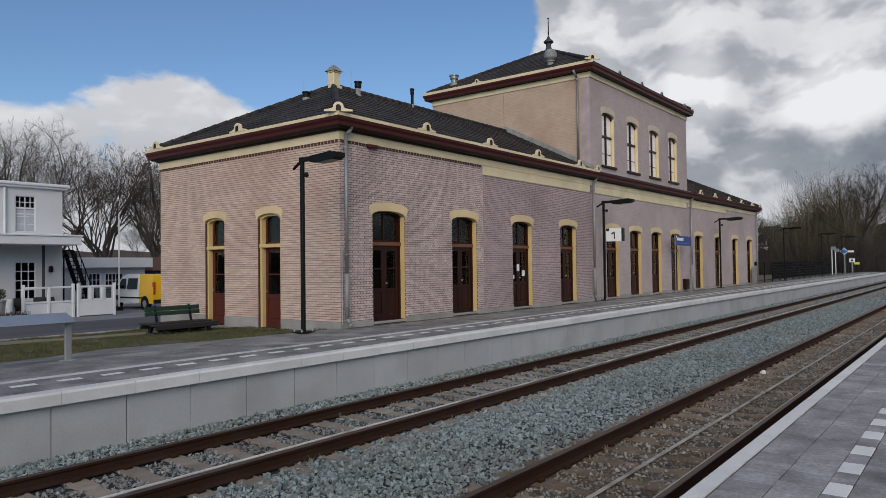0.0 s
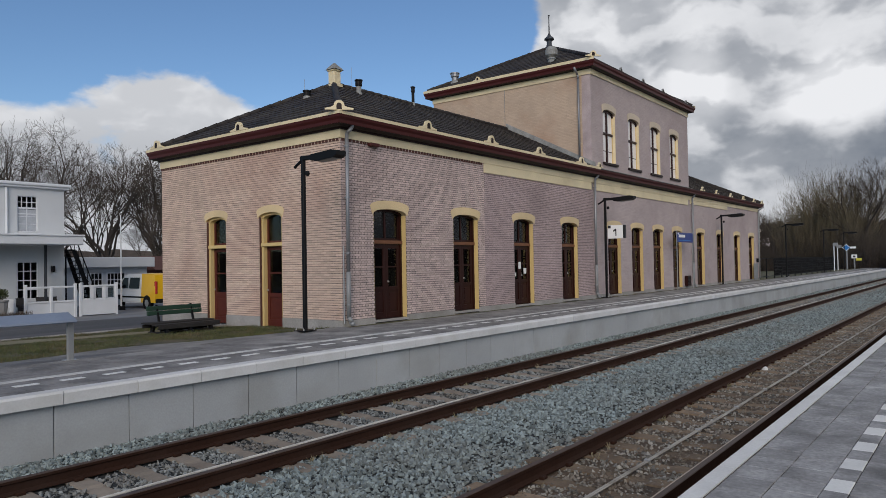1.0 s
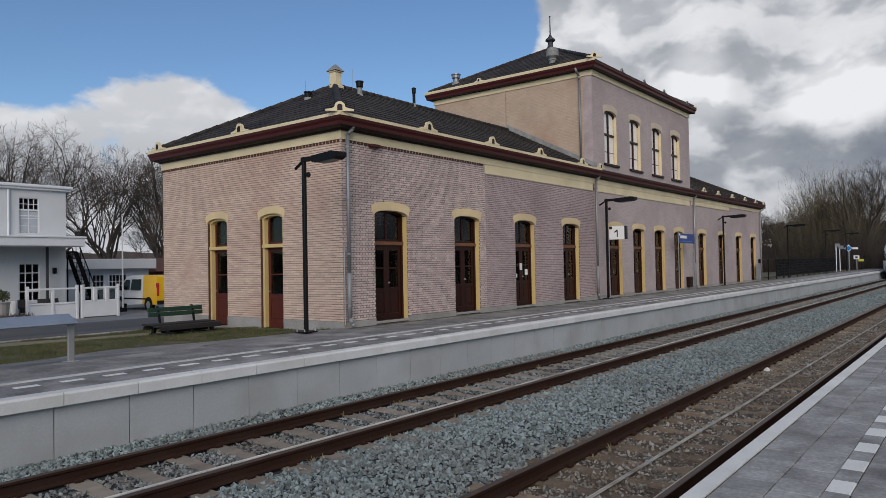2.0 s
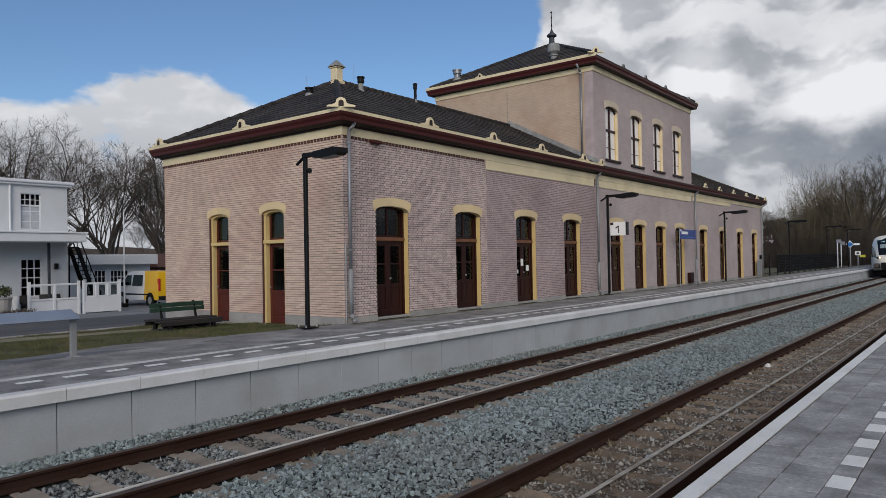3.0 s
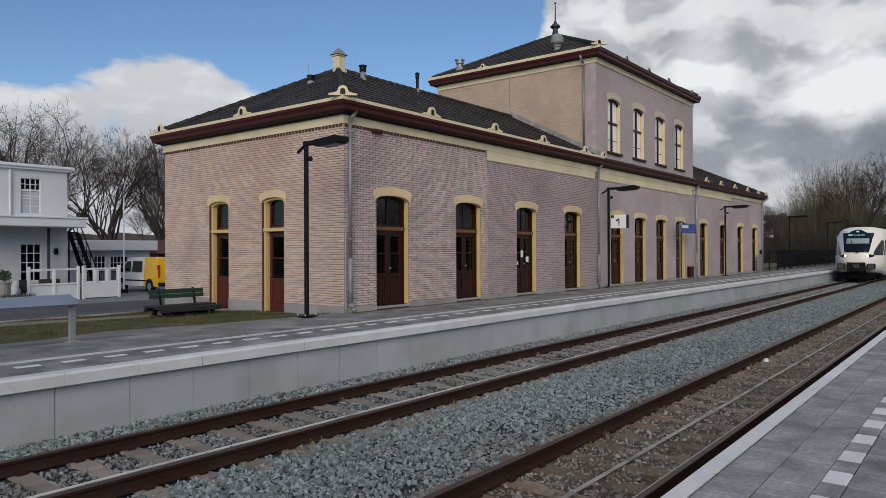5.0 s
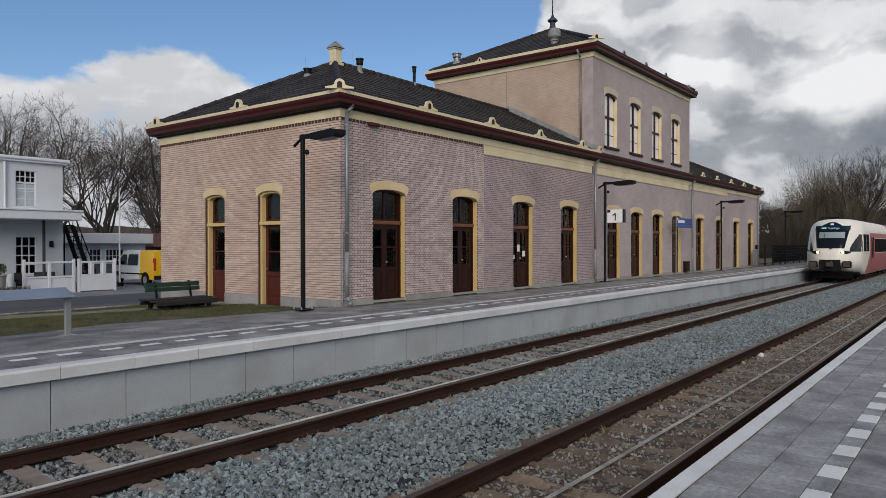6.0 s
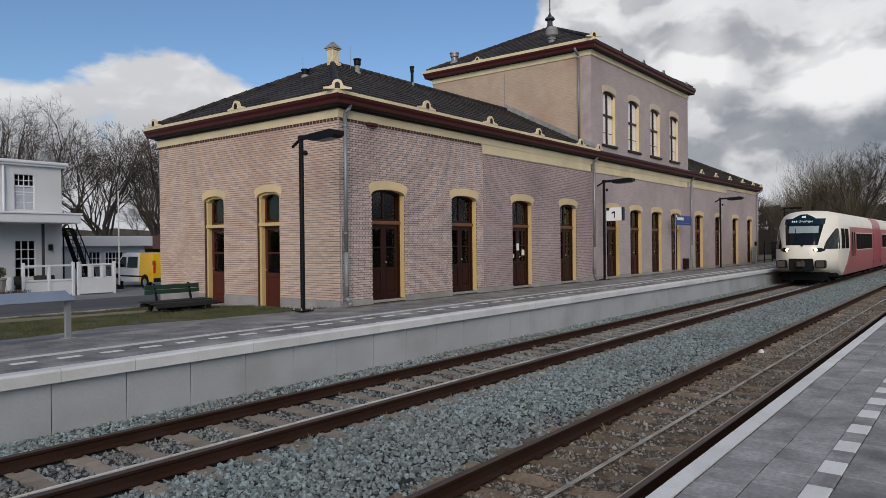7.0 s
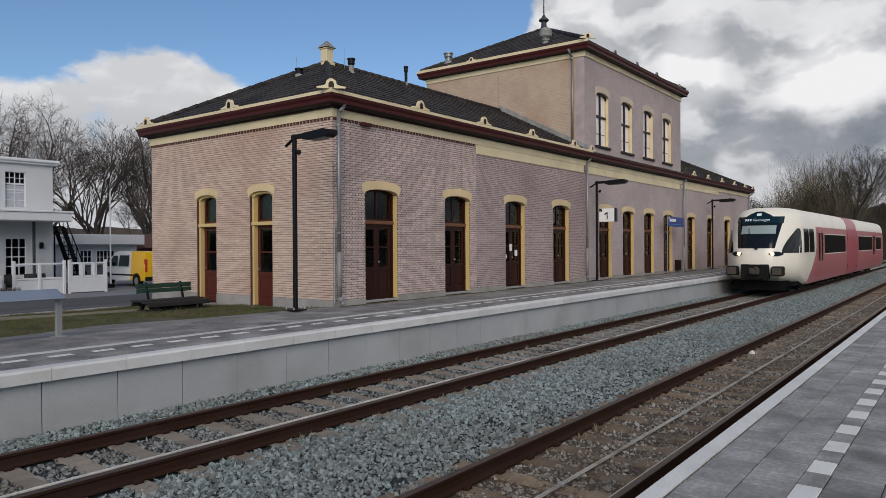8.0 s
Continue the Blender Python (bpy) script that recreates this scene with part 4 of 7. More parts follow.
def arch_piece(x0, x1, spring, rise, top, grow, d0, d1, axis, mat, parent, n=10):
    """A segmental arch stone over an opening, flaring at its ends."""
    c, h = (x0 + x1) / 2, (x1 - x0) / 2
    low = [(c + h * math.cos(math.pi * i / n), spring + rise * math.sin(math.pi * i / n) ** 0.8) for i in range(n + 1)]
    low[0], low[n] = (c + h + 0.05, spring - 0.02), (c - h - 0.05, spring - 0.02)
    up = [(c + (h + grow) * math.cos(math.pi * i / n), top - 0.17 + 0.17 * math.sin(math.pi * i / n) ** 0.9) for i in range(n + 1)]
    b = Build()
    rows = []
    for d in (d0, d1):
        rows.append([(u, d, w) if axis == "y" else (d, u, w) for u, w in low])
        rows.append([(u, d, w) if axis == "y" else (d, u, w) for u, w in up])
    m = n + 1
    p = [q for r in rows for q in r]
    f = []
    for i in range(n):
        for r, s in ((0, 1), (1, 3), (3, 2), (2, 0)):
            f.append((r * m + i, r * m + i + 1, s * m + i + 1, s * m + i))
    f += [(0, m, 3 * m, 2 * m), (n, m + n, 3 * m + n, 2 * m + n)]
    b.add(p, f)
    return part("arch_stone", b, mat, parent, "cream painted segmental arch stone")


def joinery(name, parent, w, z0, spring, rise, transom, kind, mats):
    """Meshes of a door or window in its own space: x along the wall, y into it, origin at the left foot of the opening."""
    frame_b = Build()
    d0, d1 = mats.get("depth", (0.16, 0.26))
    t = mats.get("thick", 0.075)
    frame_b.box(0, d0, z0, t, d1, spring).box(w - t, d0, z0, w, d1, spring)
    n = 8
    o = [(w / 2 + w / 2 * math.cos(math.pi * i / n), spring + rise * math.sin(math.pi * i / n) ** 0.8) for i in range(n + 1)]
    q = [(w / 2 + (w / 2 - t) * math.cos(math.pi * i / n), spring - 0.03 + (rise - 0.03) * math.sin(math.pi * i / n) ** 0.8) for i in range(n + 1)]
    for i in range(n):
        frame_b.prism([o[i], o[i + 1], q[i + 1], q[i]], d0, d1, "y")
    fr = part("frame", frame_b, mats["frame"], parent)
    bar = Build().box(0.0, d0 - 0.03, transom - 0.05, w, d1, transom + 0.05, 0.01)
    part("transom", bar, mats["bar"], parent)
    fan = Build()
    fan.box(t, 0.20, transom + 0.05, t + 0.06, 0.25, spring - 0.02).box(w - t - 0.06, 0.20, transom + 0.05, w - t, 0.25, spring - 0.02)
    fan.box(t, 0.20, transom + 0.05, w - t, 0.25, transom + 0.11)
    if kind != "single":
        fan.box(w / 2 - 0.025, 0.20, transom + 0.05, w / 2 + 0.025, 0.25, spring + rise - 0.05)
    part("fanlight_sash", fan, mats["sash"], parent)
    pane = Build().prism(arch_outline(t, w - t, transom + 0.05, spring - 0.03, rise - 0.03), 0.228, 0.236, "y")
    part("pane", pane, mats["pane"], parent)
    if kind == "single":
        leaf = Build()
        a, e, rail_z = t, w - t, z0 + 0.92
        leaf.box(a, 0.19, z0, a + 0.09, 0.25, transom - 0.05, 0.006).box(e - 0.09, 0.19, z0, e, 0.25, transom - 0.05, 0.006)
        leaf.box(a + 0.09, 0.19, transom - 0.15, e - 0.09, 0.25, transom - 0.05).box(a + 0.09, 0.19, rail_z - 0.12, e - 0.09, 0.25, rail_z)
        leaf.box(a + 0.09, 0.20, rail_z + 0.54, e - 0.09, 0.245, rail_z + 0.575).box(a + 0.09, 0.19, z0, e - 0.09, 0.25, z0 + 0.18)
        leaf.box(a + 0.09, 0.215, z0 + 0.18, e - 0.09, 0.25, rail_z - 0.12).box(a + 0.16, 0.20, z0 + 0.25, e - 0.16, 0.22, rail_z - 0.19, 0.008)
        lf = part("door_leaf", leaf, mats["leaf"], parent, "red-brown half-glazed door leaf")
        part("pane", Build().box(a + 0.08, 0.226, rail_z, e - 0.08, 0.234, transom - 0.14), mats["pane"], parent)
        hd = Build().lathe([(0.0, 0), (0.022, 0.0), (0.026, 0.02), (0.018, 0.045), (0, 0.05)], 0, 0, 0, 8)
        part("door_knob", hd, STEEL, lf, "steel door knob", at=pose(a + 0.05, 0.185, z0 + 1.0, 90, 0, 0))
    elif kind == "door":
        leaf = Build()
        m = w / 2
        rail_z = z0 + 0.86
        for a, e in ((t, m - 0.003), (m + 0.003, w - t)):
            leaf.box(a, 0.19, z0, a + 0.10, 0.25, transom - 0.05, 0.006).box(e - 0.10, 0.19, z0, e, 0.25, transom - 0.05, 0.006)
            leaf.box(a + 0.10, 0.19, transom - 0.17, e - 0.10, 0.25, transom - 0.05).box(a + 0.10, 0.19, rail_z - 0.10, e - 0.10, 0.25, rail_z)
            leaf.box(a + 0.10, 0.195, rail_z + 0.52, e - 0.10, 0.25, rail_z + 0.56)
            leaf.box(a + 0.10, 0.19, z0, e - 0.10, 0.25, z0 + 0.16)
            leaf.box(a + 0.10, 0.215, z0 + 0.16, e - 0.10, 0.25, rail_z - 0.10)
            leaf.box(a + 0.15, 0.20, z0 + 0.22, e - 0.15, 0.22, rail_z - 0.16, 0.008)
        lf = part("door_leaf", leaf, mats["leaf"], parent, "panelled double door leaves")
        g = Build().box(t + 0.08, 0.226, rail_z, w - t - 0.08, 0.234, transom - 0.15)
        part("pane", g, mats["pane"], parent)
        hd = Build().lathe([(0.0, 0), (0.022, 0.0), (0.026, 0.02), (0.018, 0.045), (0, 0.05)], 0, 0, 0, 8)
        part("door_knob", hd, STEEL, lf, "steel door knob", at=pose(m + 0.06, 0.185, z0 + 1.0, 90, 0, 0))
    # reveal boards on both jambs; on the side doors their colour is a shadow line
    for x in (0.0, w - 0.014):
        part("reveal", Build().box(x, 0.012, z0, x + 0.014, d0, spring), mats.get("reveal", mats["frame"]), parent, "coloured reveal board")


def upper_window(parent, w, z0, spring, rise, transom):
    """A two-light window in its own space: cream frame, dark post, transom and bars, pale blind behind clear panes."""
    t, d0, d1, n = 0.05, 0.13, 0.21, 8
    fr = Build().box(0, d0, z0, t, d1, spring).box(w - t, d0, z0, w, d1, spring).box(t, d0, z0, w - t, d1, z0 + 0.06)
    part("frame", fr, YELLOW, parent)
    o = [(w / 2 + w / 2 * math.cos(math.pi * i / n), spring + rise * math.sin(math.pi * i / n) ** 0.8) for i in range(n + 1)]
    q = [(w / 2 + (w / 2 - t) * math.cos(math.pi * i / n), spring - 0.07 + (rise - 0.02) * math.sin(math.pi * i / n) ** 0.8) for i in range(n + 1)]
    head = Build()
    for i in range(n):
        head.prism([o[i], o[i + 1], q[i + 1], q[i]], d0 - 0.03, d1, "y")
    part("head", head, DOOR_DARK, parent, "dark brown arched frame head")
    part("post", Build().box(w / 2 - 0.055, d0 - 0.03, z0 + 0.06, w / 2 + 0.055, d1, spring + rise - 0.06, 0.012), DOOR_DARK, parent, "dark brown middle post")
    part("transom", Build().box(t, d0 - 0.025, transom - 0.05, w - t, d1, transom + 0.05, 0.012), DOOR_DARK, parent, "dark brown transom")
    for a, e in ((t, w / 2 - 0.045), (w / 2 + 0.045, w - t)):
        part("glazing_bar", Build().box(a, 0.150, z0 + 0.52, e, 0.185, z0 + 0.55), DOOR_DARK, parent)
        part("glazing_bar", Build().box(a, 0.152, z0 + 0.06, a + 0.03, 0.182, spring), DOOR_DARK, parent)
    part("pane", Build().prism(arch_outline(t, w - t, z0 + 0.06, spring - 0.06, rise - 0.03), 0.160, 0.185, "y"), PANE_SKY, parent, "glossy pane backed by a pale blind")
    for x in (0.0, w - 0.014):
        part("reveal", Build().box(x, 0.012, z0, x + 0.014, d0, spring), CREAM, parent, "cream coloured reveal board")


def child_empty(name, parent, at, label):
    ob = new(name)
    ob.parent = parent
    ob.matrix_basis = at
    ob["label"] = label
    return ob


def openings():
    mats = dict(frame=DOOR_DARK, reveal=YELLOW, bar=TRANSOM_BROWN, sash=DOOR_DARK, leaf=DOOR_DARK, pane=PANE)
    d = child_empty("door", station, pose(FRONT[0], BY0, 0), "dark brown panelled double door with arched fanlight")
    joinery("door", d, FRONT_W, DOOR_Z0, SPRING, CROWN - SPRING, TRANSOM, "door", mats)
    sill = Build().box(-0.02, -0.03, -0.02, FRONT_W + 0.02, 0.3, DOOR_Z0, 0.01)
    part("threshold", sill, PLINTH, d)
    for x in FRONT[1:]:
        copy_thing(d, pose(x, BY0, 0))
    for x in FRONT:
        arch_piece(x, x + FRONT_W, SPRING, CROWN - SPRING, STONE_TOP, 0.13, BY0 - 0.014, BY0 + 0.16, "y", ARCH, station)
    # dark brick reveal: the shadow line beside the yellow frame, put into colour
    rmats = dict(frame=YELLOW, reveal=BRICK_RED, bar=YELLOW, sash=DOOR_RED, leaf=DOOR_RED, pane=PANE, depth=(0.07, 0.26), thick=0.10)
    for k, (y, w) in enumerate(SIDE):
        s = child_empty("door", station, pose(BX0, y + w, 0, 0, 0, -90), "red-brown panelled door with arched fanlight")
        joinery("door", s, w, -0.15, SPRING, CROWN - SPRING, TRANSOM, "single", rmats)
        arch_piece(y, y + w, SPRING, CROWN - SPRING, STONE_TOP - 0.03, 0.10, BX0 - 0.012, BX0 + 0.16, "x", ARCH, station)
        part("doorstep", Build().box(BX0 - 0.25, y - 0.05, -0.35, BX0 + 0.3, y + w + 0.05, -0.15, 0.015), PLINTH, station)
    u = child_empty("window", station, pose(UPPER[0], BY0, 0), "tall arched window with pale blinds and a dark middle post")
    upper_window(u, 1.25, 5.70, 7.82, 0.18, 6.98)
    part("sill", Build().box(-0.10, -0.08, 5.60, 1.35, 0.2, 5.70, 0.012), SOFFIT, u, "dark stone window sill")
    for x in UPPER[1:]:
        copy_thing(u, pose(x, BY0, 0))
    for x in UPPER:
        arch_piece(x, x + 1.25, 7.82, 0.18, 8.26, 0.10, BY0 - 0.014, BY0 + 0.16, "y", ARCH_PALE, station)


def ring_trim(name, x0, x1, y0, y1, profile, mat, label, first=0, last=4):
    """A moulding that runs round a block: profile of (outward, height). first, last: the corners from and to which it runs."""
    b = Build()
    rows = []
    for o, z in profile:
        rows.append([(x0 - o, y0 - o, z), (x1 + o, y0 - o, z), (x1 + o, y1 + o, z), (x0 - o, y1 + o, z), (x0 - o, y0 - o, z)][first:last + 1])
    rows.append(rows[0])
    b.grid(rows)
    return part(name, b, mat, station, label)


def cornices():
    for x0, x1, low, z, sr, fh, gh in ((BX0, BX1, BRICK_TOP, 4.94, 0.10, 0.21, 0.09), (TX0, TX1, 9.24, 9.45, 0.04, 0.24, 0.13)):
        ov = 0.31
        ring_trim("frieze", x0, x1, BY0, BY1, [(0.0, low), (0.035, low), (0.035, z - 0.04), (0.05, z + 0.01), (0.0, z + 0.01)], CREAM, "cream painted frieze band")
        ring_trim("soffit_moulding", x0, x1, BY0, BY1, [(0.0, z), (0.08, z), (0.10, z + sr * 0.5), (0.18, z + sr * 0.6), (ov - 0.05, z + sr), (ov - 0.05, z + sr + 0.1), (0.0, z + sr + 0.1)], SOFFIT, "dark brown moulding under the eaves")
        f0, f1 = z + sr, z + sr + fh
        ring_trim("fascia", x0, x1, BY0, BY1, [(ov - 0.07, f0 + 0.01), (ov - 0.03, f0), (ov - 0.02, f0 + fh * 0.4), (ov + 0.02, f0 + fh * 0.7), (ov + 0.03, f1), (ov - 0.22, f1), (ov - 0.22, f0 + 0.05)], OXBLOOD, "oxblood red gutter fascia")
        lip = [(ov + 0.035, f1), (ov + 0.035, f1 + gh - 0.01), (ov, f1 + gh), (ov - 0.22, f1 + gh), (ov - 0.22, f1)]
        if z < 6:
            ring_trim("gutter_edge", x0, x1, BY0, BY1, lip, CREAM, "cream gutter edge", 1, 4)
            part("gutter_edge", Build().prism([(BY0 - o, h) for o, h in lip], x0 - ov - 0.03, TX0 + 0.1, "x"), CREAM, station, "cream gutter edge")
            part("gutter_edge", Build().prism([(BY0 - o, f1 + (h - f1) * 0.35) for o, h in lip], TX0 + 0.1, x1 + ov, "x"), SOFFIT, station, "dark metal gutter edge")
        else:
            ring_trim("gutter_edge", x0, x1, BY0, BY1, lip, CREAM, "cream gutter edge", 1, 4)
            ring_trim("gutter_edge", x0, x1, BY0, BY1, [(o, f1 + (h - f1) * 0.35) for o, h in lip], SOFFIT, "dark metal gutter edge", 0, 1)
    # toothed brick course under the frieze of the near wing
    b = Build()
    x = BX0 + 0.05
    while x < 18.5:
        b.box(x, BY0 - 0.03, BRICK_TOP - 0.07, x + 0.07, BY0 + 0.02, BRICK_TOP)
        x += 0.13
    y = BY0 + 0.05
    while y < BY1:
        b.box(BX0 - 0.03, y, BRICK_TOP - 0.07, BX0 + 0.02, y + 0.07, BRICK_TOP)
        y += 0.13
    tagged(part("tooth_course", b, BRICK_RED, station, "row of small brown brick teeth"), kind="stuff")
    # deep cream band over the doors from the second bay on
    b = Build().box(18.62, BY0 - 0.028, 4.42, 26.36, BY0 + 0.03, BRICK_TOP - 0.004, 0.01).box(26.6, BY0 - 0.028, 4.42, TX1 - 0.25, BY0 + 0.03, BRICK_TOP - 0.004, 0.01)
    b.box(TX1 + 0.1, BY0 - 0.028, 4.50, 45.2, BY0 + 0.03, BRICK_TOP - 0.004, 0.01)
    part("name_band", b, CREAM, station, "plain cream band above the doors")
    xs = [BX0 - 0.02] + [v for x in FRONT for v in (x - 0.0, x + FRONT_W)] + [BX1]
    for a, e in zip(xs[0::2], xs[1::2]):
        part("plinth", Build().box(a, BY0 - 0.02, -0.9, e, BY0 + 0.03, 0.115, 0.008), PLINTH, station, "grey stone plinth")
    ys = [BY0 + 0.03] + [v for y, w in SIDE for v in (y, y + w)] + [BY1]
    for a, e in zip(ys[0::2], ys[1::2]):
        part("plinth", Build().box(BX0 - 0.022, a, -0.9, BX0 + 0.03, e, 0.12, 0.008), PLINTH, station, "grey stone plinth")


def roof_tiles(quad, nu, nv, b):
    """Courses of overlapping tiles on a sloping quadrilateral (eave left, eave right, ridge right, ridge left)."""
    A, B_, C, D = [Vector(p) for p in quad]
    nrm = (B_ - A).cross(D - A).normalized()
    if nrm.z < 0:
        nrm.negate()
    for j in range(nv):
        s0, s1 = j / nv, (j + 1.12) / nv
        l0, r0 = A.lerp(D, s0), B_.lerp(C, s0)
        l1, r1 = A.lerp(D, min(s1, 1)), B_.lerp(C, min(s1, 1))
        m = max(2, int(nu * (r0 - l0).length / (B_ - A).length))
        for i in range(m):
            u0, u1 = i / m, (i + 0.97) / m
            p = [l0.lerp(r0, u0) + nrm * 0.040, l0.lerp(r0, u1) + nrm * 0.034, l1.lerp(r1, u1) + nrm * 0.012, l1.lerp(r1, u0) + nrm * 0.018]
            q = [l0.lerp(r0, u0), l0.lerp(r0, u1)]
            b.add(p + q, [(0, 1, 2, 3), (4, 5, 1, 0), (0, 3, 4)])


def roofs():
    def hip(x0, x1, y0, y1, z, rise, name, open_right=None, open_left=None, tile=0.30, pull=0.0):
        ym = (y0 + y1) / 2
        h = (y1 - y0) / 2
        xl = x0 + h - pull if open_left is None else x0
        xr = x1 - h if open_right is None else x1
        zr = z + rise
        base = Build()
        base.add([(x0, y0, z), (x1, y0, z), (x1, y1, z), (x0, y1, z), (xl, ym, zr), (xr, ym, zr)], [(0, 1, 5, 4), (2, 3, 4, 5), (3, 0, 4), (1, 2, 5), (0, 3, 2, 1)])
        r = part("roof", base, TILE_ROOF, station, "dark grey tiled hip roof")
        b = Build()
        n = int((x1 - x0) / tile)
        sl = int(math.hypot(h, rise) / 0.33)
        roof_tiles(((x0, y0, z), (x1, y0, z), (xr, ym, zr), (xl, ym, zr)), n, sl, b)
        if open_left is None:
            roof_tiles(((x0, y1, z), (x0, y0, z), (xl, ym, zr), (xl, ym, zr)), int((y1 - y0) / tile), sl, b)
        if open_right is None:
            roof_tiles(((x1, y0, z), (x1, y1, z), (xr, ym, zr), (xr, ym, zr)), int((y1 - y0) / tile), sl, b)
        tagged(part("roof_tiles", b, TILE_ROOF, r), kind="stuff")
        ridge = Build()

        def run(p, q):
            p, q = Vector(p), Vector(q)
            k = max(1, int((q - p).length / 0.36))
            for i in range(k):
                a, e = p.lerp(q, i / k), p.lerp(q, (i + 1.06) / k)
                ridge.tube(a + Vector((0, 0, 0.02)), e + Vector((0, 0, 0.02)), 0.085, 0.105, 8)
        run((xl, ym, zr), (xr, ym, zr))
        if open_left is None:
            run((x0, y0, z + 0.04), (xl, ym, zr))
            run((x0, y1, z + 0.04), (xl, ym, zr))
        if open_right is None:
            run((x1, y0, z + 0.04), (xr, ym, zr))
        part("ridge_tiles", ridge, TILE_ROOF, r, "round ridge tiles", smooth=True)
    e = 0.20
    hip(BX0 - e, TX0 + 0.02, BY0 - e, BY1 + e, 5.32, 2.16, "wing", open_right=True, pull=0.40)
    hip(TX1 - 0.02, BX1 + e, BY0 - e, BY1 + e, 5.32, 2.16, "wing", open_left=True)
    hip(TX0 - e, TX1 + e, BY0 - e, BY1 + e, 9.82, 2.30, "tower")
    b = Build()
    b.box(TX0 - e, BY0 - e, 5.26, TX1 + e, BY0 + 0.1, 5.345)
    part("gutter_cover", b, LEAD, station)
    # lead flashing where the wing roof meets the upper wall
    b = Build()
    b.prism([(BY0 - 0.15, 5.38), (17.0, 7.52), (17.0, 7.74), (BY0 - 0.15, 5.56)], TX0 - 0.03, TX0 + 0.01, "x")
    part("flashing", b, LEAD, station, "grey lead flashing along the roof slope")


def ornaments():
    """Small arched acroteria on the gutter edge."""
    b = Build()
    n = 10
    o = [(-0.46, 0), (-0.46, 0.06), (-0.30, 0.09), (-0.20, 0.13)] + [(-0.17 * math.cos(math.pi * i / n), 0.17 + 0.19 * math.sin(math.pi * i / n)) for i in range(n + 1)] + [(0.20, 0.13), (0.30, 0.09), (0.46, 0.06), (0.46, 0)]
    b.prism(o, -0.05, 0.05, "y")
    me = b.mesh("acroterion", CREAM)
    lead_me = b.mesh("acroterion", LEAD)
    d = Build().prism([(-0.085, 0.02), (0.085, 0.02)] + [(0.085 * math.cos(math.pi * i / 8), 0.16 + 0.10 * math.sin(math.pi * i / 8)) for i in range(9)], -0.056, 0.056, "y")
    dm = d.mesh("niche", SOFFIT)

    def put(x, y, z, yaw, s=1.0, me=me):
        a = part("gutter_ornament", me, None, station, "small cream arched gutter ornament", at=pose(x, y, z, 0, 0, yaw) @ Matrix.Diagonal((s * 0.80, s * 0.80, s * 0.70, 1)))
        part("niche", dm, None, a, "dark niche")
    yf, zf = BY0 - 0.30, 5.34
    for x in (15.43, 18.65, 21.7, 24.96):
        put(x, yf, zf, 0)
    put(26.55, yf, zf, 0, 0.8)
    for x in (39.6, 42.2, 45.0, 47.8, 50.4, 52.5):
        put(x, yf, zf - 0.05, 0, 0.95)
    put(BX0 - 0.29, BY0 - 0.29, zf, -45, 0.95)
    for y in (16.6, 20.9):
        put(BX0 - 0.30, y, zf, 90)
    zt = 9.85
    put(TX0 - 0.29, BY0 - 0.29, zt, -45, 0.9)
    for x in (28.9, 31.4, 33.9, 37.2):
        put(x, BY0 - 0.30, zt - 0.09, 0, 0.75, lead_me)
    put(TX0 - 0.30, 18.3, zt, 90, 0.7)


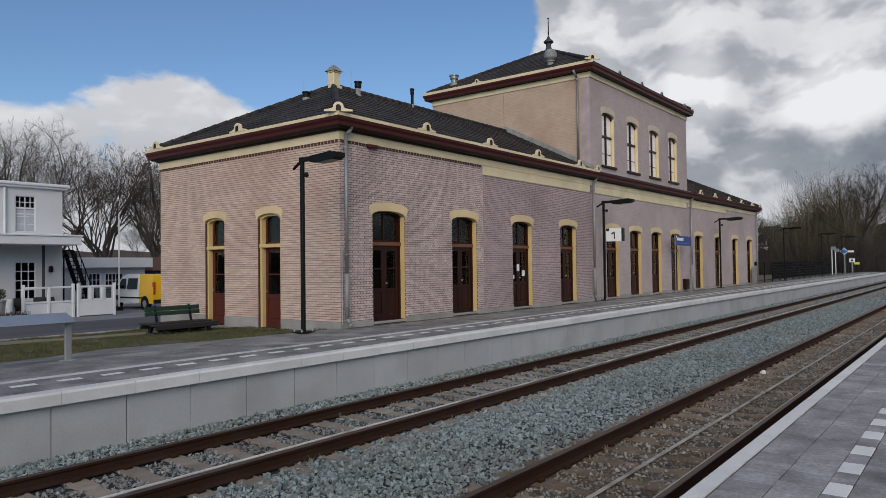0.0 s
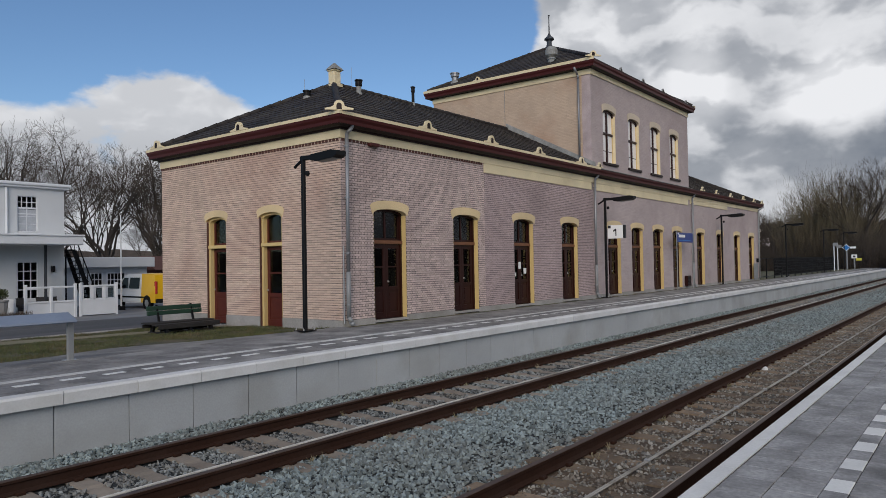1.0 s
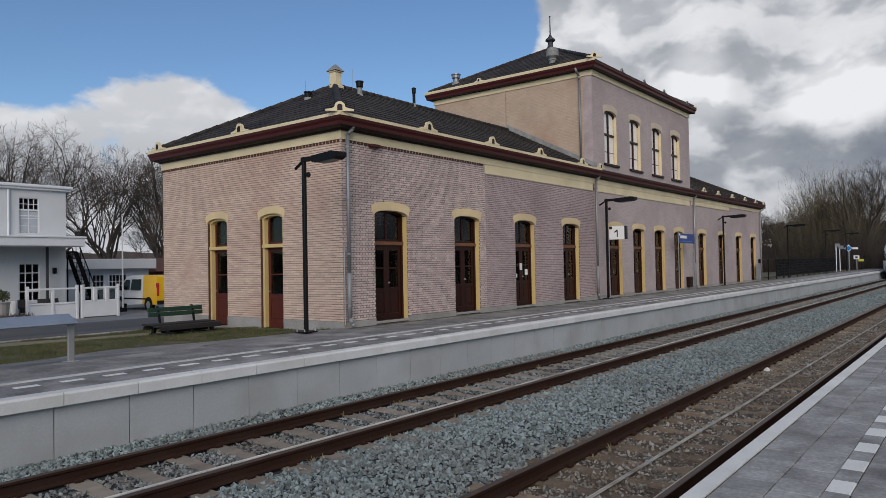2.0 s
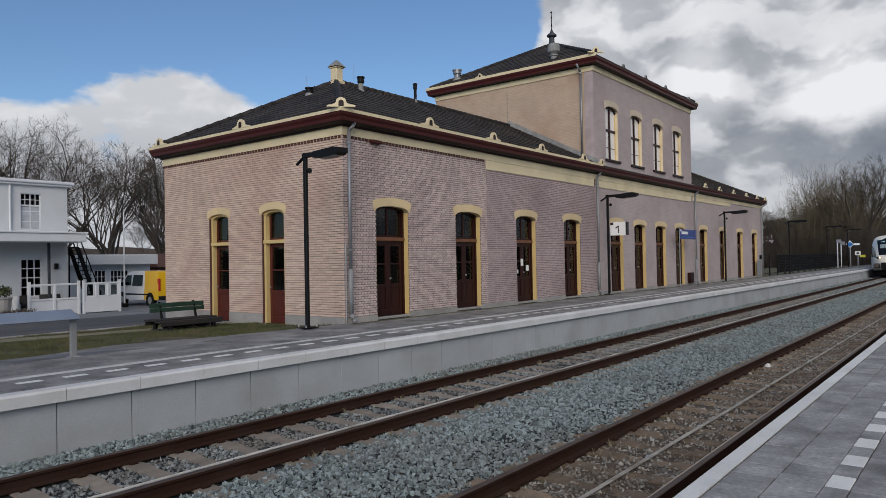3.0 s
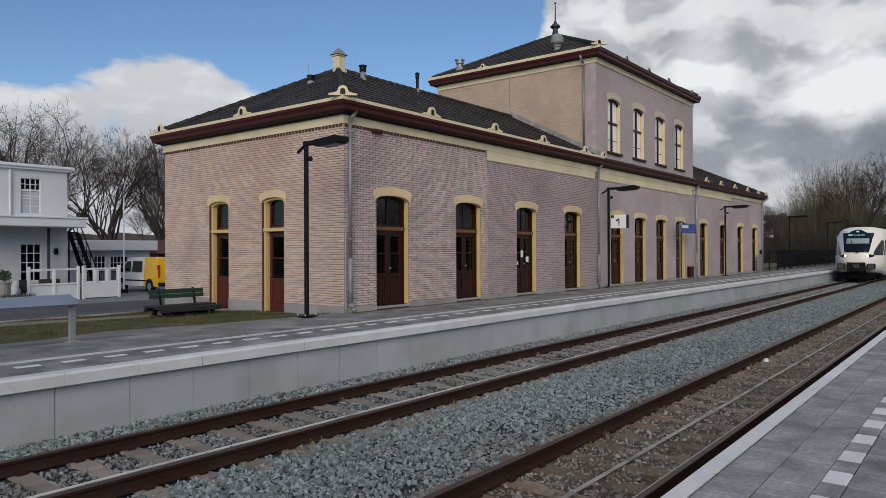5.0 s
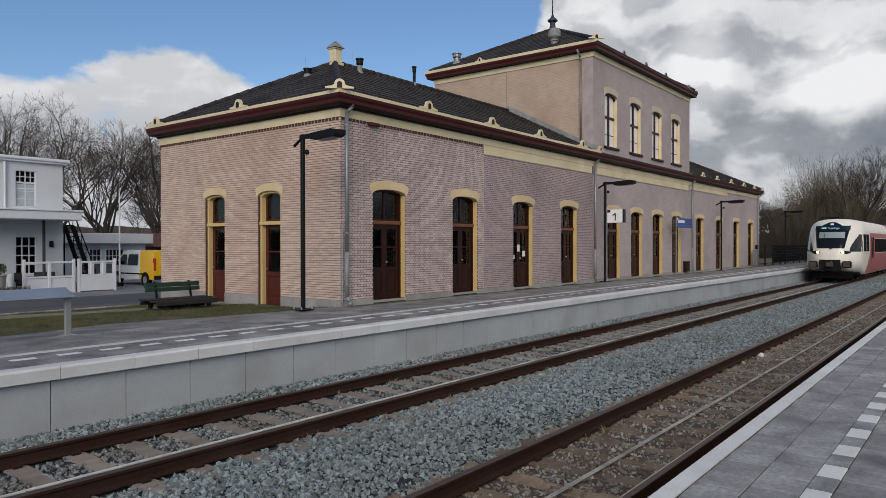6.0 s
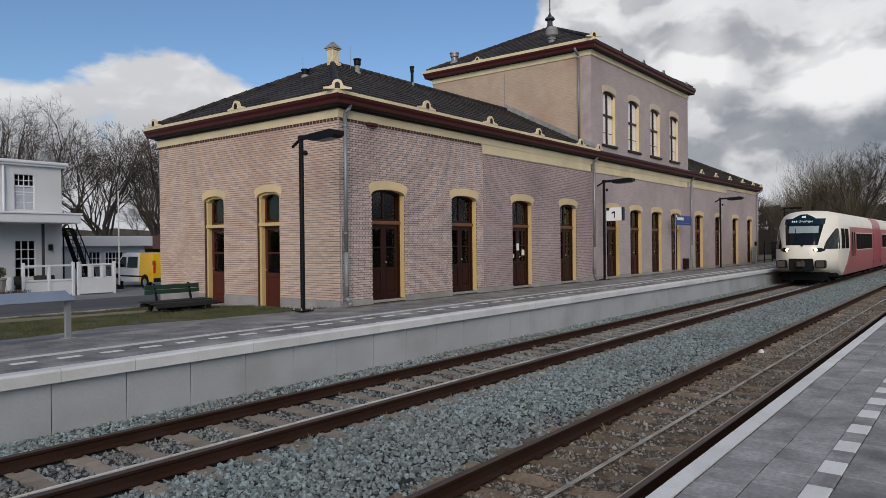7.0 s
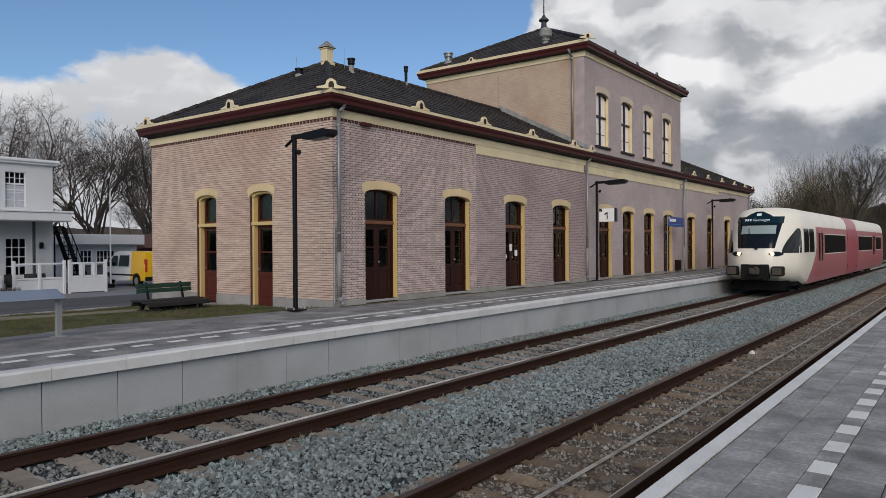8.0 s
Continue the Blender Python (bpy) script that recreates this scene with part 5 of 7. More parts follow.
def roof_fittings():
    # square cream ventilator on the hip, flues, finials
    v = child_empty("roof_ventilator", station, pose(16.05, 17.0, 7.45), "cream ventilator turret with a grey cap")
    b = Build().box(-0.20, -0.20, -0.30, 0.20, 0.20, 0.06, 0.02).box(-0.145, -0.145, 0.06, 0.145, 0.145, 0.50, 0.012).box(-0.18, -0.18, 0.48, 0.18, 0.18, 0.53, 0.012)
    part("body", b, CREAM, v)
    q = 0.22
    b = Build().add([(-q, -q, 0.53), (q, -q, 0.53), (q, q, 0.53), (-q, q, 0.53), (-0.03, -0.03, 0.76), (0.03, -0.03, 0.76), (0.03, 0.03, 0.76), (-0.03, 0.03, 0.76)],
                    [(0, 1, 5, 4), (1, 2, 6, 5), (2, 3, 7, 6), (3, 0, 4, 7), (4, 5, 6, 7), (0, 3, 2, 1)])
    part("cap", b, LEAD, v, "grey lead cap")

    def flue(x, y, z, r, h, mat, label, collar=LEAD):
        f = child_empty("flue", station, pose(x, y, z), label)
        part("pipe", Build().lathe([(r, -0.4), (r, h), (r * 0.9, h)], n=14), mat, f)
        part("cowl", Build().lathe([(r * 1.15, h - 0.20), (r * 1.35, h - 0.16), (r * 1.35, h - 0.03), (r * 1.6, h - 0.02), (r * 1.6, h + 0.02), (0.02, h + 0.05)], n=14), BLACK if mat != ZINC else ZINC, f)
        part("collar", Build().lathe([(r * 2.0, -0.3), (r * 1.3, 0.10), (r * 1.05, 0.16)], n=14), collar, f)
    flue(16.62, 16.45, 7.10, 0.085, 0.55, LEAD, "grey roof flue with a black cowl")
    flue(14.85, 17.0, 6.82, 0.085, 0.24, BLACK, "short black roof flue")
    flue(20.0, 16.95, 7.42, 0.055, 0.72, BLACK, "slim black roof flue")
    flue(27.2, 20.35, 10.22, 0.15, 0.52, ZINC, "round zinc roof ventilator")
    f = child_empty("flue", station, pose(27.25, 15.05, 10.2), "large grey flask-shaped roof ventilator")
    part("neck", Build().lathe([(0.20, -0.25), (0.15, 0.05), (0.15, 0.20), (0.19, 0.22), (0.19, 0.27), (0.15, 0.29)], n=16), LEAD, f)
    part("bulb", Build().lathe([(0.15, 0.29), (0.27, 0.40), (0.28, 0.62), (0.20, 0.76), (0.08, 0.80)], n=16), LEAD, f)
    f = child_empty("finial", station, pose(30.6, 17.0, 12.1), "dark turned roof finial with a thin spike")
    part("base", Build().lathe([(0.26, -0.25), (0.18, 0.02), (0.13, 0.20), (0.13, 0.34), (0.25, 0.42), (0.24, 0.48), (0.10, 0.60), (0.05, 0.72)], n=14), SLATE, f)
    part("spike", Build().tube((0, 0, 0.6), (0, 0, 1.62), 0.035, 0.02, 8).lathe([(0, 1.58), (0.06, 1.61), (0, 1.68)], n=8), BLACK, f)
    for x, y, z0, z1 in ((14.8, 17.05, 6.8, 7.45), (16.75, 16.9, 7.4, 8.2)):
        part("aerial", Build().tube((x, y, z0), (x, y, z1), 0.008, 0.006, 6), STEEL, station)
    part("wall_cable", Build().tube((TX0 - 0.012, 17.05, 7.6), (TX0 - 0.012, 17.05, 9.27), 0.012, n=6), LEAD, station, "thin grey cable on the wall")


def downpipes():
    for x in (12.41, 26.5, 38.45):
        d = child_empty("downpipe", station, pose(x, BY0 - 0.10, 0), "grey zinc downpipe")
        part("pipe", Build().pipe([(0.10, -0.12, 5.06), (0.09, -0.10, 4.98), (0.0, -0.01, 4.84), (0, 0, 1.32)], 0.047, 10), ZINC, d, smooth=True)
        part("lower_pipe", Build().pipe([(0, 0, 1.34), (0.0, 0, 0.20), (0.04, -0.06, 0.08), (0.06, -0.08, 0.0)], 0.060, 10), POST_GREY, d, smooth=True)
        for z in (0.5, 1.8, 3.2, 4.5):
            part("bracket", Build().lathe([(0.066, z), (0.066, z + 0.04)], n=10).box(-0.012, 0.04, z, 0.012, 0.11, z + 0.03), ZINC, d)
    d = child_empty("downpipe", station, pose(TX0 - 0.10, 13.35, 0), "thin zinc downpipe on the upper wall")
    part("pipe", Build().pipe([(-0.35, 0, 9.50), (-0.05, 0, 9.25), (0, 0, 9.1), (0, 0, 5.75)], 0.045, 8), ZINC, d, smooth=True)
    d = child_empty("downpipe", station, pose(BX1 - 0.25, BY0 - 0.10, 0), "pale downpipe at the far corner")
    part("pipe", Build().pipe([(0.1, -0.35, 5.08), (0, 0, 4.8), (0, 0, 0.1)], 0.05, 8), POST_GREY, d, smooth=True)
    d = part("conduit", Build().tube((12.30, BY0 - 0.05, 0.05), (12.30, BY0 - 0.05, 2.0), 0.018, n=8), STEEL, station, "thin steel conduit at the corner")
    part("wall_lamp", Build().box(13.25, BY0 - 0.14, 4.63, 13.62, BY0 - 0.0, 4.72, 0.02), OXBLOOD, station, "small dark box under the frieze")


walls()
openings()
cornices()
roofs()
ornaments()
roof_fittings()
downpipes()


# ---- the train ----
NOSE_Z = [-0.36, -0.08, 0.25, 0.55, 0.95, 1.25, 1.60, 1.95, 2.28, 2.60, 2.82, 2.97, 3.06, 3.10]
NOSE_XF = [1.85, 0.62, 0.06, 0.0, 0.02, 0.10, 0.26, 0.43, 0.60, 0.78, 0.94, 1.18, 1.62, 2.3]
NOSE_W = [1.36, 1.43, 1.47, 1.475, 1.475, 1.475, 1.47, 1.45, 1.42, 1.36, 1.26, 1.08, 0.80, 0.45]
NOSE_D = [1.5, 1.5, 1.45, 1.4, 1.4, 1.4, 1.4, 1.4, 1.4, 1.4, 1.4, 1.4, 1.2, 0.6]
CAR_END, MOD_END, REAR_END = 15.5, 19.5, 35.0


def nz(table, z):
    return float(np.interp(z, NOSE_Z, table))


def nose_x(y, z):
    w = nz(NOSE_W, z)
    return nz(NOSE_XF, z) + nz(NOSE_D, z) * min(1, abs(y) / w) ** 3.2


def side_y(x, z):
    w = nz(NOSE_W, z)
    s = (x - nz(NOSE_XF, z)) / nz(NOSE_D, z)
    return w * min(1.0, max(0.0, s)) ** (1 / 3.2)


def livery(z):
    """Where white gives way to red along the side."""
    return float(np.interp(z, [-0.3, 1.05, 1.2, 2.26, 2.3], [3.3, 5.35, 5.4, 5.5, 5.5]))


def half_ring(z, n=12):
    """Plan points from one flank round the front to the other."""
    w, xe = nz(NOSE_W, z), livery(z)
    ys = [w * math.sin(math.pi / 2 * (-1 + 2 * i / (2 * n))) for i in range(2 * n + 1)]
    return [(xe, -w, z), (3.1, -w, z)] + [(nose_x(y, z), y, z) for y in ys] + [(3.1, w, z), (xe, w, z)]


def body_rows(zs, xa, xb):
    rows = []
    for z in zs:
        w = nz(NOSE_W, z)
        a = livery(z) if xa is None else xa
        rows.append([(a, w, z), (xb, w, z)])
    return rows


def car_sides(xa, xb, white_roof=True):
    red, red_far, roof = Build(), Build(), Build()
    low = [z for z in NOSE_Z if z < 2.26] + [2.26]
    high = [2.26] + [z for z in NOSE_Z if z > 2.27]
    rows = body_rows(low, xa, xb)
    red.grid(rows)
    red_far.grid([[(x, -y, z) for x, y, z in r] for r in rows])
    top = body_rows(high, xa, xb)
    whole = top + [[(x, -y, z) for x, y, z in r] for r in reversed(top)]
    roof.grid(whole)
    return red, red_far, roof


def side_window(x0, x1, z0, z1, s, mat_b, off=0.012):
    n = 6
    rows = []
    for j in range(n + 1):
        z = z0 + (z1 - z0) * j / n
        rows.append([(x0 + (x1 - x0) * i / 4, s * (side_y(x0 + (x1 - x0) * i / 4, z) + off), z) for i in range(5)])
    mat_b.grid(rows)


train = thing("passenger_train", (105, FAR_C, 0), "white-nosed faded red regional diesel train with lit headlights", "train")


def build_train():
    nose = Build()
    nose.grid([half_ring(z) for z in NOSE_Z])
    n = part("nose", nose, TRAIN_WHITE, train, "cream white rounded train nose", smooth=True)
    # windscreen mask: a trapezoid laid on the nose
    def patch(outline, zs, off, name, mat, label, parent=n, k=14):
        b = Build()
        rows = []
        for z in zs:
            a, c = outline(z)
            rows.append([(nose_x(a + (c - a) * i / k, z) - off, a + (c - a) * i / k, z) for i in range(k + 1)])
        b.grid(rows)
        return part(name, b, mat, parent, label, smooth=True)
    zs = [1.28 + 1.37 * i / 10 for i in range(11)]
    ws = patch(lambda z: tuple(s * (0.74 + 0.21 * (z - 1.28) / 1.37) for s in (-1, 1)), zs, 0.014, "windscreen", TRAIN_GLASS, "dark windscreen")
    patch(lambda z: (-0.945, 0.945), [2.36 + 0.29 * i / 4 for i in range(5)], 0.026, "destination_panel", TRAIN_BLUE, "dark blue destination panel", ws)
    # glare on the glass, laid over the windscreen as a pale band
    patch(lambda z: (-0.72, 0.66), [1.90 + 0.36 * i / 4 for i in range(5)], 0.024, "sun_blind", GLARE, "grey-green band painted on the windscreen for its glare", ws)
    patch(lambda z: tuple(s * (0.55 - 0.42 * ((z - 2.64) / 0.24) ** 1.3) for s in (-1, 1)), [2.64 + 0.24 * i / 6 for i in range(7)], 0.018, "logo_panel", TRAIN_BLUE, "blue arched panel above the windscreen")
    patch(lambda z: (-0.09, 0.09), [2.69, 2.74, 2.79], 0.03, "emblem", SIGN_WHITE, "small pale emblem", k=4)
    # destination display: an unreadable route code as bars, then the place
    for y0, y1 in ((0.56, 0.49), (0.46, 0.39), (0.36, 0.29)):
        z0, z1, o = 2.46, 2.55, 0.036
        part("display_bar", Build().add([(nose_x(y0, z0) - o, y0, z0), (nose_x(y1, z0) - o, y1, z0), (nose_x(y1, z1) - o, y1, z1), (nose_x(y0, z1) - o, y0, z1)], [(0, 1, 2, 3)]), LED, ws, "pale display bar")
    cu = bpy.data.curves.new("destination", "FONT")
    cu.body, cu.size, cu.extrude = "Groningen", 0.155, 0.002
    cu.materials.append(LED)
    flat = new("destination_text", cu)
    letters = bpy.data.meshes.new_from_object(flat)
    bpy.data.objects.remove(flat)
    for v in letters.vertices:
        y, z = 0.22 - v.co.x, 2.455 + v.co.y
        v.co = (nose_x(y, z) - 0.034 - v.co.z, y, z)
    part("destination_text", letters, None, ws, "white destination lettering")
    wp = Build().pipe([(nose_x(-0.05, 1.3) - 0.05, -0.05, 1.28), (nose_x(0.3, 1.7) - 0.04, 0.28, 1.72), (nose_x(0.4, 2.1) - 0.04, 0.34, 2.15)], 0.014, 6).box(0.03, -0.10, 1.22, 0.09, 0.02, 1.29, 0.01)
    part("wiper", wp, RUBBER, ws, "black wiper")
    for s in (-1, 1):
        lamp = Build()
        rows = []
        for j in range(5):
            z = 0.94 + 0.20 * j / 4
            h = math.sin(math.pi * (j + 0.35) / 4.7)
            a, c = 0.76 - 0.24 * h, 0.80 + 0.26 * h
            rows.append([(nose_x(a + (c - a) * i / 8, z) - 0.012, s * (a + (c - a) * i / 8), z) for i in range(9)])
        lamp.grid(rows)
        hl = part("headlight", lamp, TRAIN_GLASS, train, "dark almond-shaped headlight unit")
        glow = Build().lathe([(0.088, 0), (0.088, 0.02), (0.05, 0.038), (0.0, 0.045)], n=16)
        part("lamp", glow, HEADLIGHT, hl, "glowing round headlamp", at=pose(nose_x(0.66, 1.04) - 0.01, s * 0.66, 1.04, 0, -90, 0))
        buf = Build().box(-0.16, s * 0.90 - 0.23, 0.12, 0.30, s * 0.90 + 0.23, 0.52, 0.05)
        bf = part("buffer", buf, RUBBER, train, "black rectangular buffer")
        part("buffer_face", Build().box(-0.172, s * 0.90 - 0.185, 0.165, -0.155, s * 0.90 + 0.185, 0.475, 0.006), BUFFER, bf, "dull brown buffer plate")
        # cab side window, door panes
        cw = Build()
        rows = []
        for j in range(9):
            z = 1.08 + 1.05 * j / 8
            a, c = 0.42 + 1.20 * (j / 8) ** 1.6, 1.84
            rows.append([(a + (c - a) * i / 6, s * (side_y(a + (c - a) * i / 6, z) + 0.012), z) for i in range(7)])
        cw.grid(rows)
        part("cab_window", cw, TRAIN_GLASS, train, "curved dark cab side window", smooth=True)
        for x0, x1 in ((2.45, 3.55), (3.70, 4.85)):
            b = Build()
            side_window(x0, x1, 1.08, 2.14, s, b)
            part("side_window", b, TRAIN_GLASS, train, "dark side window")
        for base in (0.0,):
            for x0, x1 in ((7.7, 14.6),):
                b = Build()
                side_window(x0, x1, 0.98, 1.90, s, b)
                w = part("side_window", b, TRAIN_GLASS, train, "long dark passenger window")
                t = Build()
                side_window(x0 - 0.05, x1 + 0.05, 1.90, 1.95, s, t, 0.016)
                side_window(x0 - 0.05, x1 + 0.05, 0.93, 0.98, s, t, 0.016)
                part("window_trim", t, TRAIN_WHITE, w, "white window trim")
                mu = Build()
                for q in np.arange(x0 + 1.4, x1 - 0.5, 1.4):
                    side_window(q, q + 0.06, 0.98, 1.90, s, mu, 0.018)
                part("mullion", mu, RUBBER, w)
        for x0, x1 in ((20.3, 27.6), (30.0, 33.4)):
            b = Build()
            side_window(x0, x1, 0.98, 1.90, s, b)
            w = part("side_window", b, TRAIN_GLASS, train, "long dark passenger window")
            t = Build()
            side_window(x0 - 0.05, x1 + 0.05, 1.90, 1.95, s, t, 0.016)
            side_window(x0 - 0.05, x1 + 0.05, 0.93, 0.98, s, t, 0.016)
            part("window_trim", t, TRAIN_WHITE, w, "white window trim")
        for xd in (5.8, 28.0):
            dr = Build()
            for e in (xd, xd + 0.75):
                side_window(e, e + 0.70, -0.12, 2.12, s, dr, 0.02)
            d = part("passenger_door", dr, TRAIN_RED, train, "red double passenger door")
            g = Build()
            for e in (xd + 0.16, xd + 0.91):
                side_window(e, e + 0.38, 0.62, 1.98, s, g, 0.028)
            part("door_pane", g, TRAIN_GLASS, d)
        sk = Build()
        side_window(5.5, CAR_END, -0.20, -0.12, s, sk, 0.02)
        side_window(5.5, CAR_END, 0.40, 0.425, s, sk, 0.006)
        part("side_rail", sk, TRAIN_RED, train)
    # no hollow here: a black block gives the shade of the coupler recess
    c = Build().box(-0.02, -0.56, -0.02, 0.30, 0.56, 0.60, 0.03)
    cp = part("coupler_recess", c, RUBBER, train, "black block standing for the shaded coupler recess")
    part("coupler", Build().box(-0.22, -0.20, 0.17, 0.05, 0.20, 0.45, 0.04).tube((-0.30, 0, 0.30), (0.1, 0, 0.30), 0.10, n=10).box(-0.27, -0.16, 0.40, -0.05, -0.04, 0.50, 0.02), BUFFER, cp, "dark steel coupler head")
    part("coupler_hose", Build().pipe([(-0.10, 0.22, 0.3), (-0.16, 0.30, 0.1), (-0.10, 0.18, -0.06), (0.05, 0.05, 0.0)], 0.022, 6), RUBBER, cp)
    # plough drawn black and deep to fill the shaded void below the nose
    part("snow_plough", Build().prism([(0.75, -1.05), (0.50, -0.55), (0.50, 0.55), (0.75, 1.05), (1.9, 1.05), (1.9, -1.05)], -0.52, -0.12, "z"), UNDER, train, "black plough plate filling the shaded void under the nose")
    red, red_far, roof = car_sides(None, CAR_END)
    for side in (red, red_far):
        part("car_side", side, TRAIN_RED, train, "faded red car side")
    part("car_roof", roof, TRAIN_WHITE, train, "cream white curved roof", smooth=True)
    red, red_far, roof = car_sides(CAR_END + 0.12, MOD_END)
    for side in (red, red_far):
        part("power_module", side, TRAIN_RED_DEEP, train, "red windowless power module")
    part("module_roof", roof, TRAIN_RED_DEEP, train, "red roof of the power module", smooth=True)
    red, red_far, roof = car_sides(MOD_END + 0.12, REAR_END)
    for side in (red, red_far):
        part("car_side", side, TRAIN_RED, train, "faded red car side")
    part("car_roof", roof, TRAIN_WHITE, train, "cream white curved roof", smooth=True)
    b = Build()
    for x in (CAR_END, MOD_END):
        b.prism([(nz(NOSE_W, z) * 0.96 * s, z) for s, zz in ((1, NOSE_Z), (-1, NOSE_Z[::-1])) for z in zz], x - 0.02, x + 0.14, "x")
    part("gangway", b, RUBBER, train, "black concertina gangway")
    b = Build().prism([(nz(NOSE_W, z) * s, z) for s, zz in ((1, NOSE_Z), (-1, NOSE_Z[::-1])) for z in zz], REAR_END - 0.05, REAR_END, "x")
    part("rear_end", b, TRAIN_WHITE, train)
    # underframe boxes, their black standing for the shadow below the body
    b = Build().box(1.2, -1.28, -0.35, REAR_END - 0.3, 1.28, -0.18)
    for x in (3.0, 9.0, 13.0, 22.0, 27.0):
        b.box(x, -1.15, -0.52, x + 2.0, 1.15, -0.30)
    part("underframe", b, UNDER, train, "underframe boxes, black with the shade under the train")
    wheel = Build().tube((0, -0.80, 0), (0, -0.66, 0), 0.43, n=24).tube((0, 0.66, 0), (0, 0.80, 0), 0.43, n=24).tube((0, -0.66, 0), (0, 0.66, 0), 0.08, n=10)
    for off, z in ((0, 0), ):
        wheel.box(-0.36, -0.83, -0.04, 0.36, -0.80, 0.04).box(-0.36, 0.80, -0.04, 0.36, 0.83, 0.04)
    wm = wheel.mesh("wheelset", UNDER)
    sets = []
    for x in (2.6, 4.6, 16.4, 18.6, 30.6, 32.6):
        sets.append((x, part("wheelset", wm, None, train, "dark steel wheelset", at=(x, 0, RAIL_Z + 0.43))))
    part("roof_horn", Build().box(2.3, -0.30, 3.04, 2.75, 0.30, 3.12, 0.02).tube((2.55, -0.1, 3.1), (2.55, -0.1, 3.30), 0.02, n=6), UNDER, train, "dark roof aerial and horns")
    return sets


wheelsets = build_train()
TRAIN_X = [(0.0, 104.5), (0.5, 99.4), (1.0, 94.3), (1.5, 89.2), (2.0, 84.2), (2.5, 79.2), (3.0, 74.2), (3.5, 69.35), (4.0, 64.6), (4.5, 59.95), (5.0, 55.6),
           (5.5, 51.4), (6.0, 47.3), (6.5, 43.25), (7.0, 39.3), (7.5, 35.5), (8.0, 31.75)]


def motions():
    walk(train, [(t, pose(x, FAR_C, 0)) for t, x in TRAIN_X])
    # wheels roll without slip; rows closer than a quarter turn
    for x0, ob in wheelsets:
        rows = []
        steps = 160
        for i in range(steps + 1):
            t = 8.0 * i / steps
            d = float(np.interp(t, [p for p, _ in TRAIN_X], [q for _, q in TRAIN_X]))
            turn = math.degrees((d - 104.5) / 0.43)
            rows.append((t, Matrix.Translation((x0, 0, RAIL_Z + 0.43)) @ Euler((0, radians(turn), 0)).to_matrix().to_4x4()))
        walk(ob, rows)


# ---- lamp posts and signs on platform one ----
def lamp_post():
    p = thing("street_lamp", (10.87, 12.62, 0), "slim black platform lamp post with a flat cantilevered head", "lamp post", "platform lamp posts")
    part("base_plate", Build().box(-0.20, -0.17, 0.0, 0.20, 0.17, 0.025, 0.006), BLACK, p)
    for sx in (-0.16, 0.16):
        for sy in (-0.13, 0.13):
            part("bolt", Build().lathe([(0.018, 0), (0.018, 0.03), (0.008, 0.04), (0.008, 0.06)], n=6), STEEL, p, at=(sx, sy, 0.025))
    part("pole", Build().prism([(-0.044, -0.034), (-0.034, -0.044), (0.034, -0.044), (0.044, -0.034), (0.044, 0.034), (0.034, 0.044), (-0.034, 0.044), (-0.044, 0.034)], 0.02, 4.08, "z"), BLACK, p)
    arm = part("arm", Build().box(-0.05, -0.50, 3.97, 0.05, 0.07, 4.07, 0.01), BLACK, p)
    hd = part("lamp_head", Build().prism([(-1.27, 3.97), (-1.27, 4.07), (-1.10, 4.10), (-0.42, 4.06), (-0.42, 3.92), (-0.60, 3.89), (-1.15, 3.92)], -0.15, 0.15, "x"), BLACK, p)
    part("diffuser", Build().prism([(-1.13, 3.912), (-0.62, 3.882), (-0.62, 3.892), (-1.13, 3.922)], -0.12, 0.12, "x"), POST_GREY, hd, "pale lamp glass")
    part("stay", Build().tube((0, 0.05, 3.98), (0, 0.30, 3.84), 0.035, n=8), BLACK, p)
    part("sensor", Build().lathe([(0.0, 0), (0.05, 0.02), (0.06, 0.07), (0.04, 0.12), (0, 0.13)], 0.02, -0.12, 3.60, 10), BLACK, p)
    for x, y in ((26.72, 12.42), (42.45, 12.40), (58.7, 12.38), (74.1, 12.36), (85.6, 12.34)):
        copy_thing(p, pose(x, y, 0))


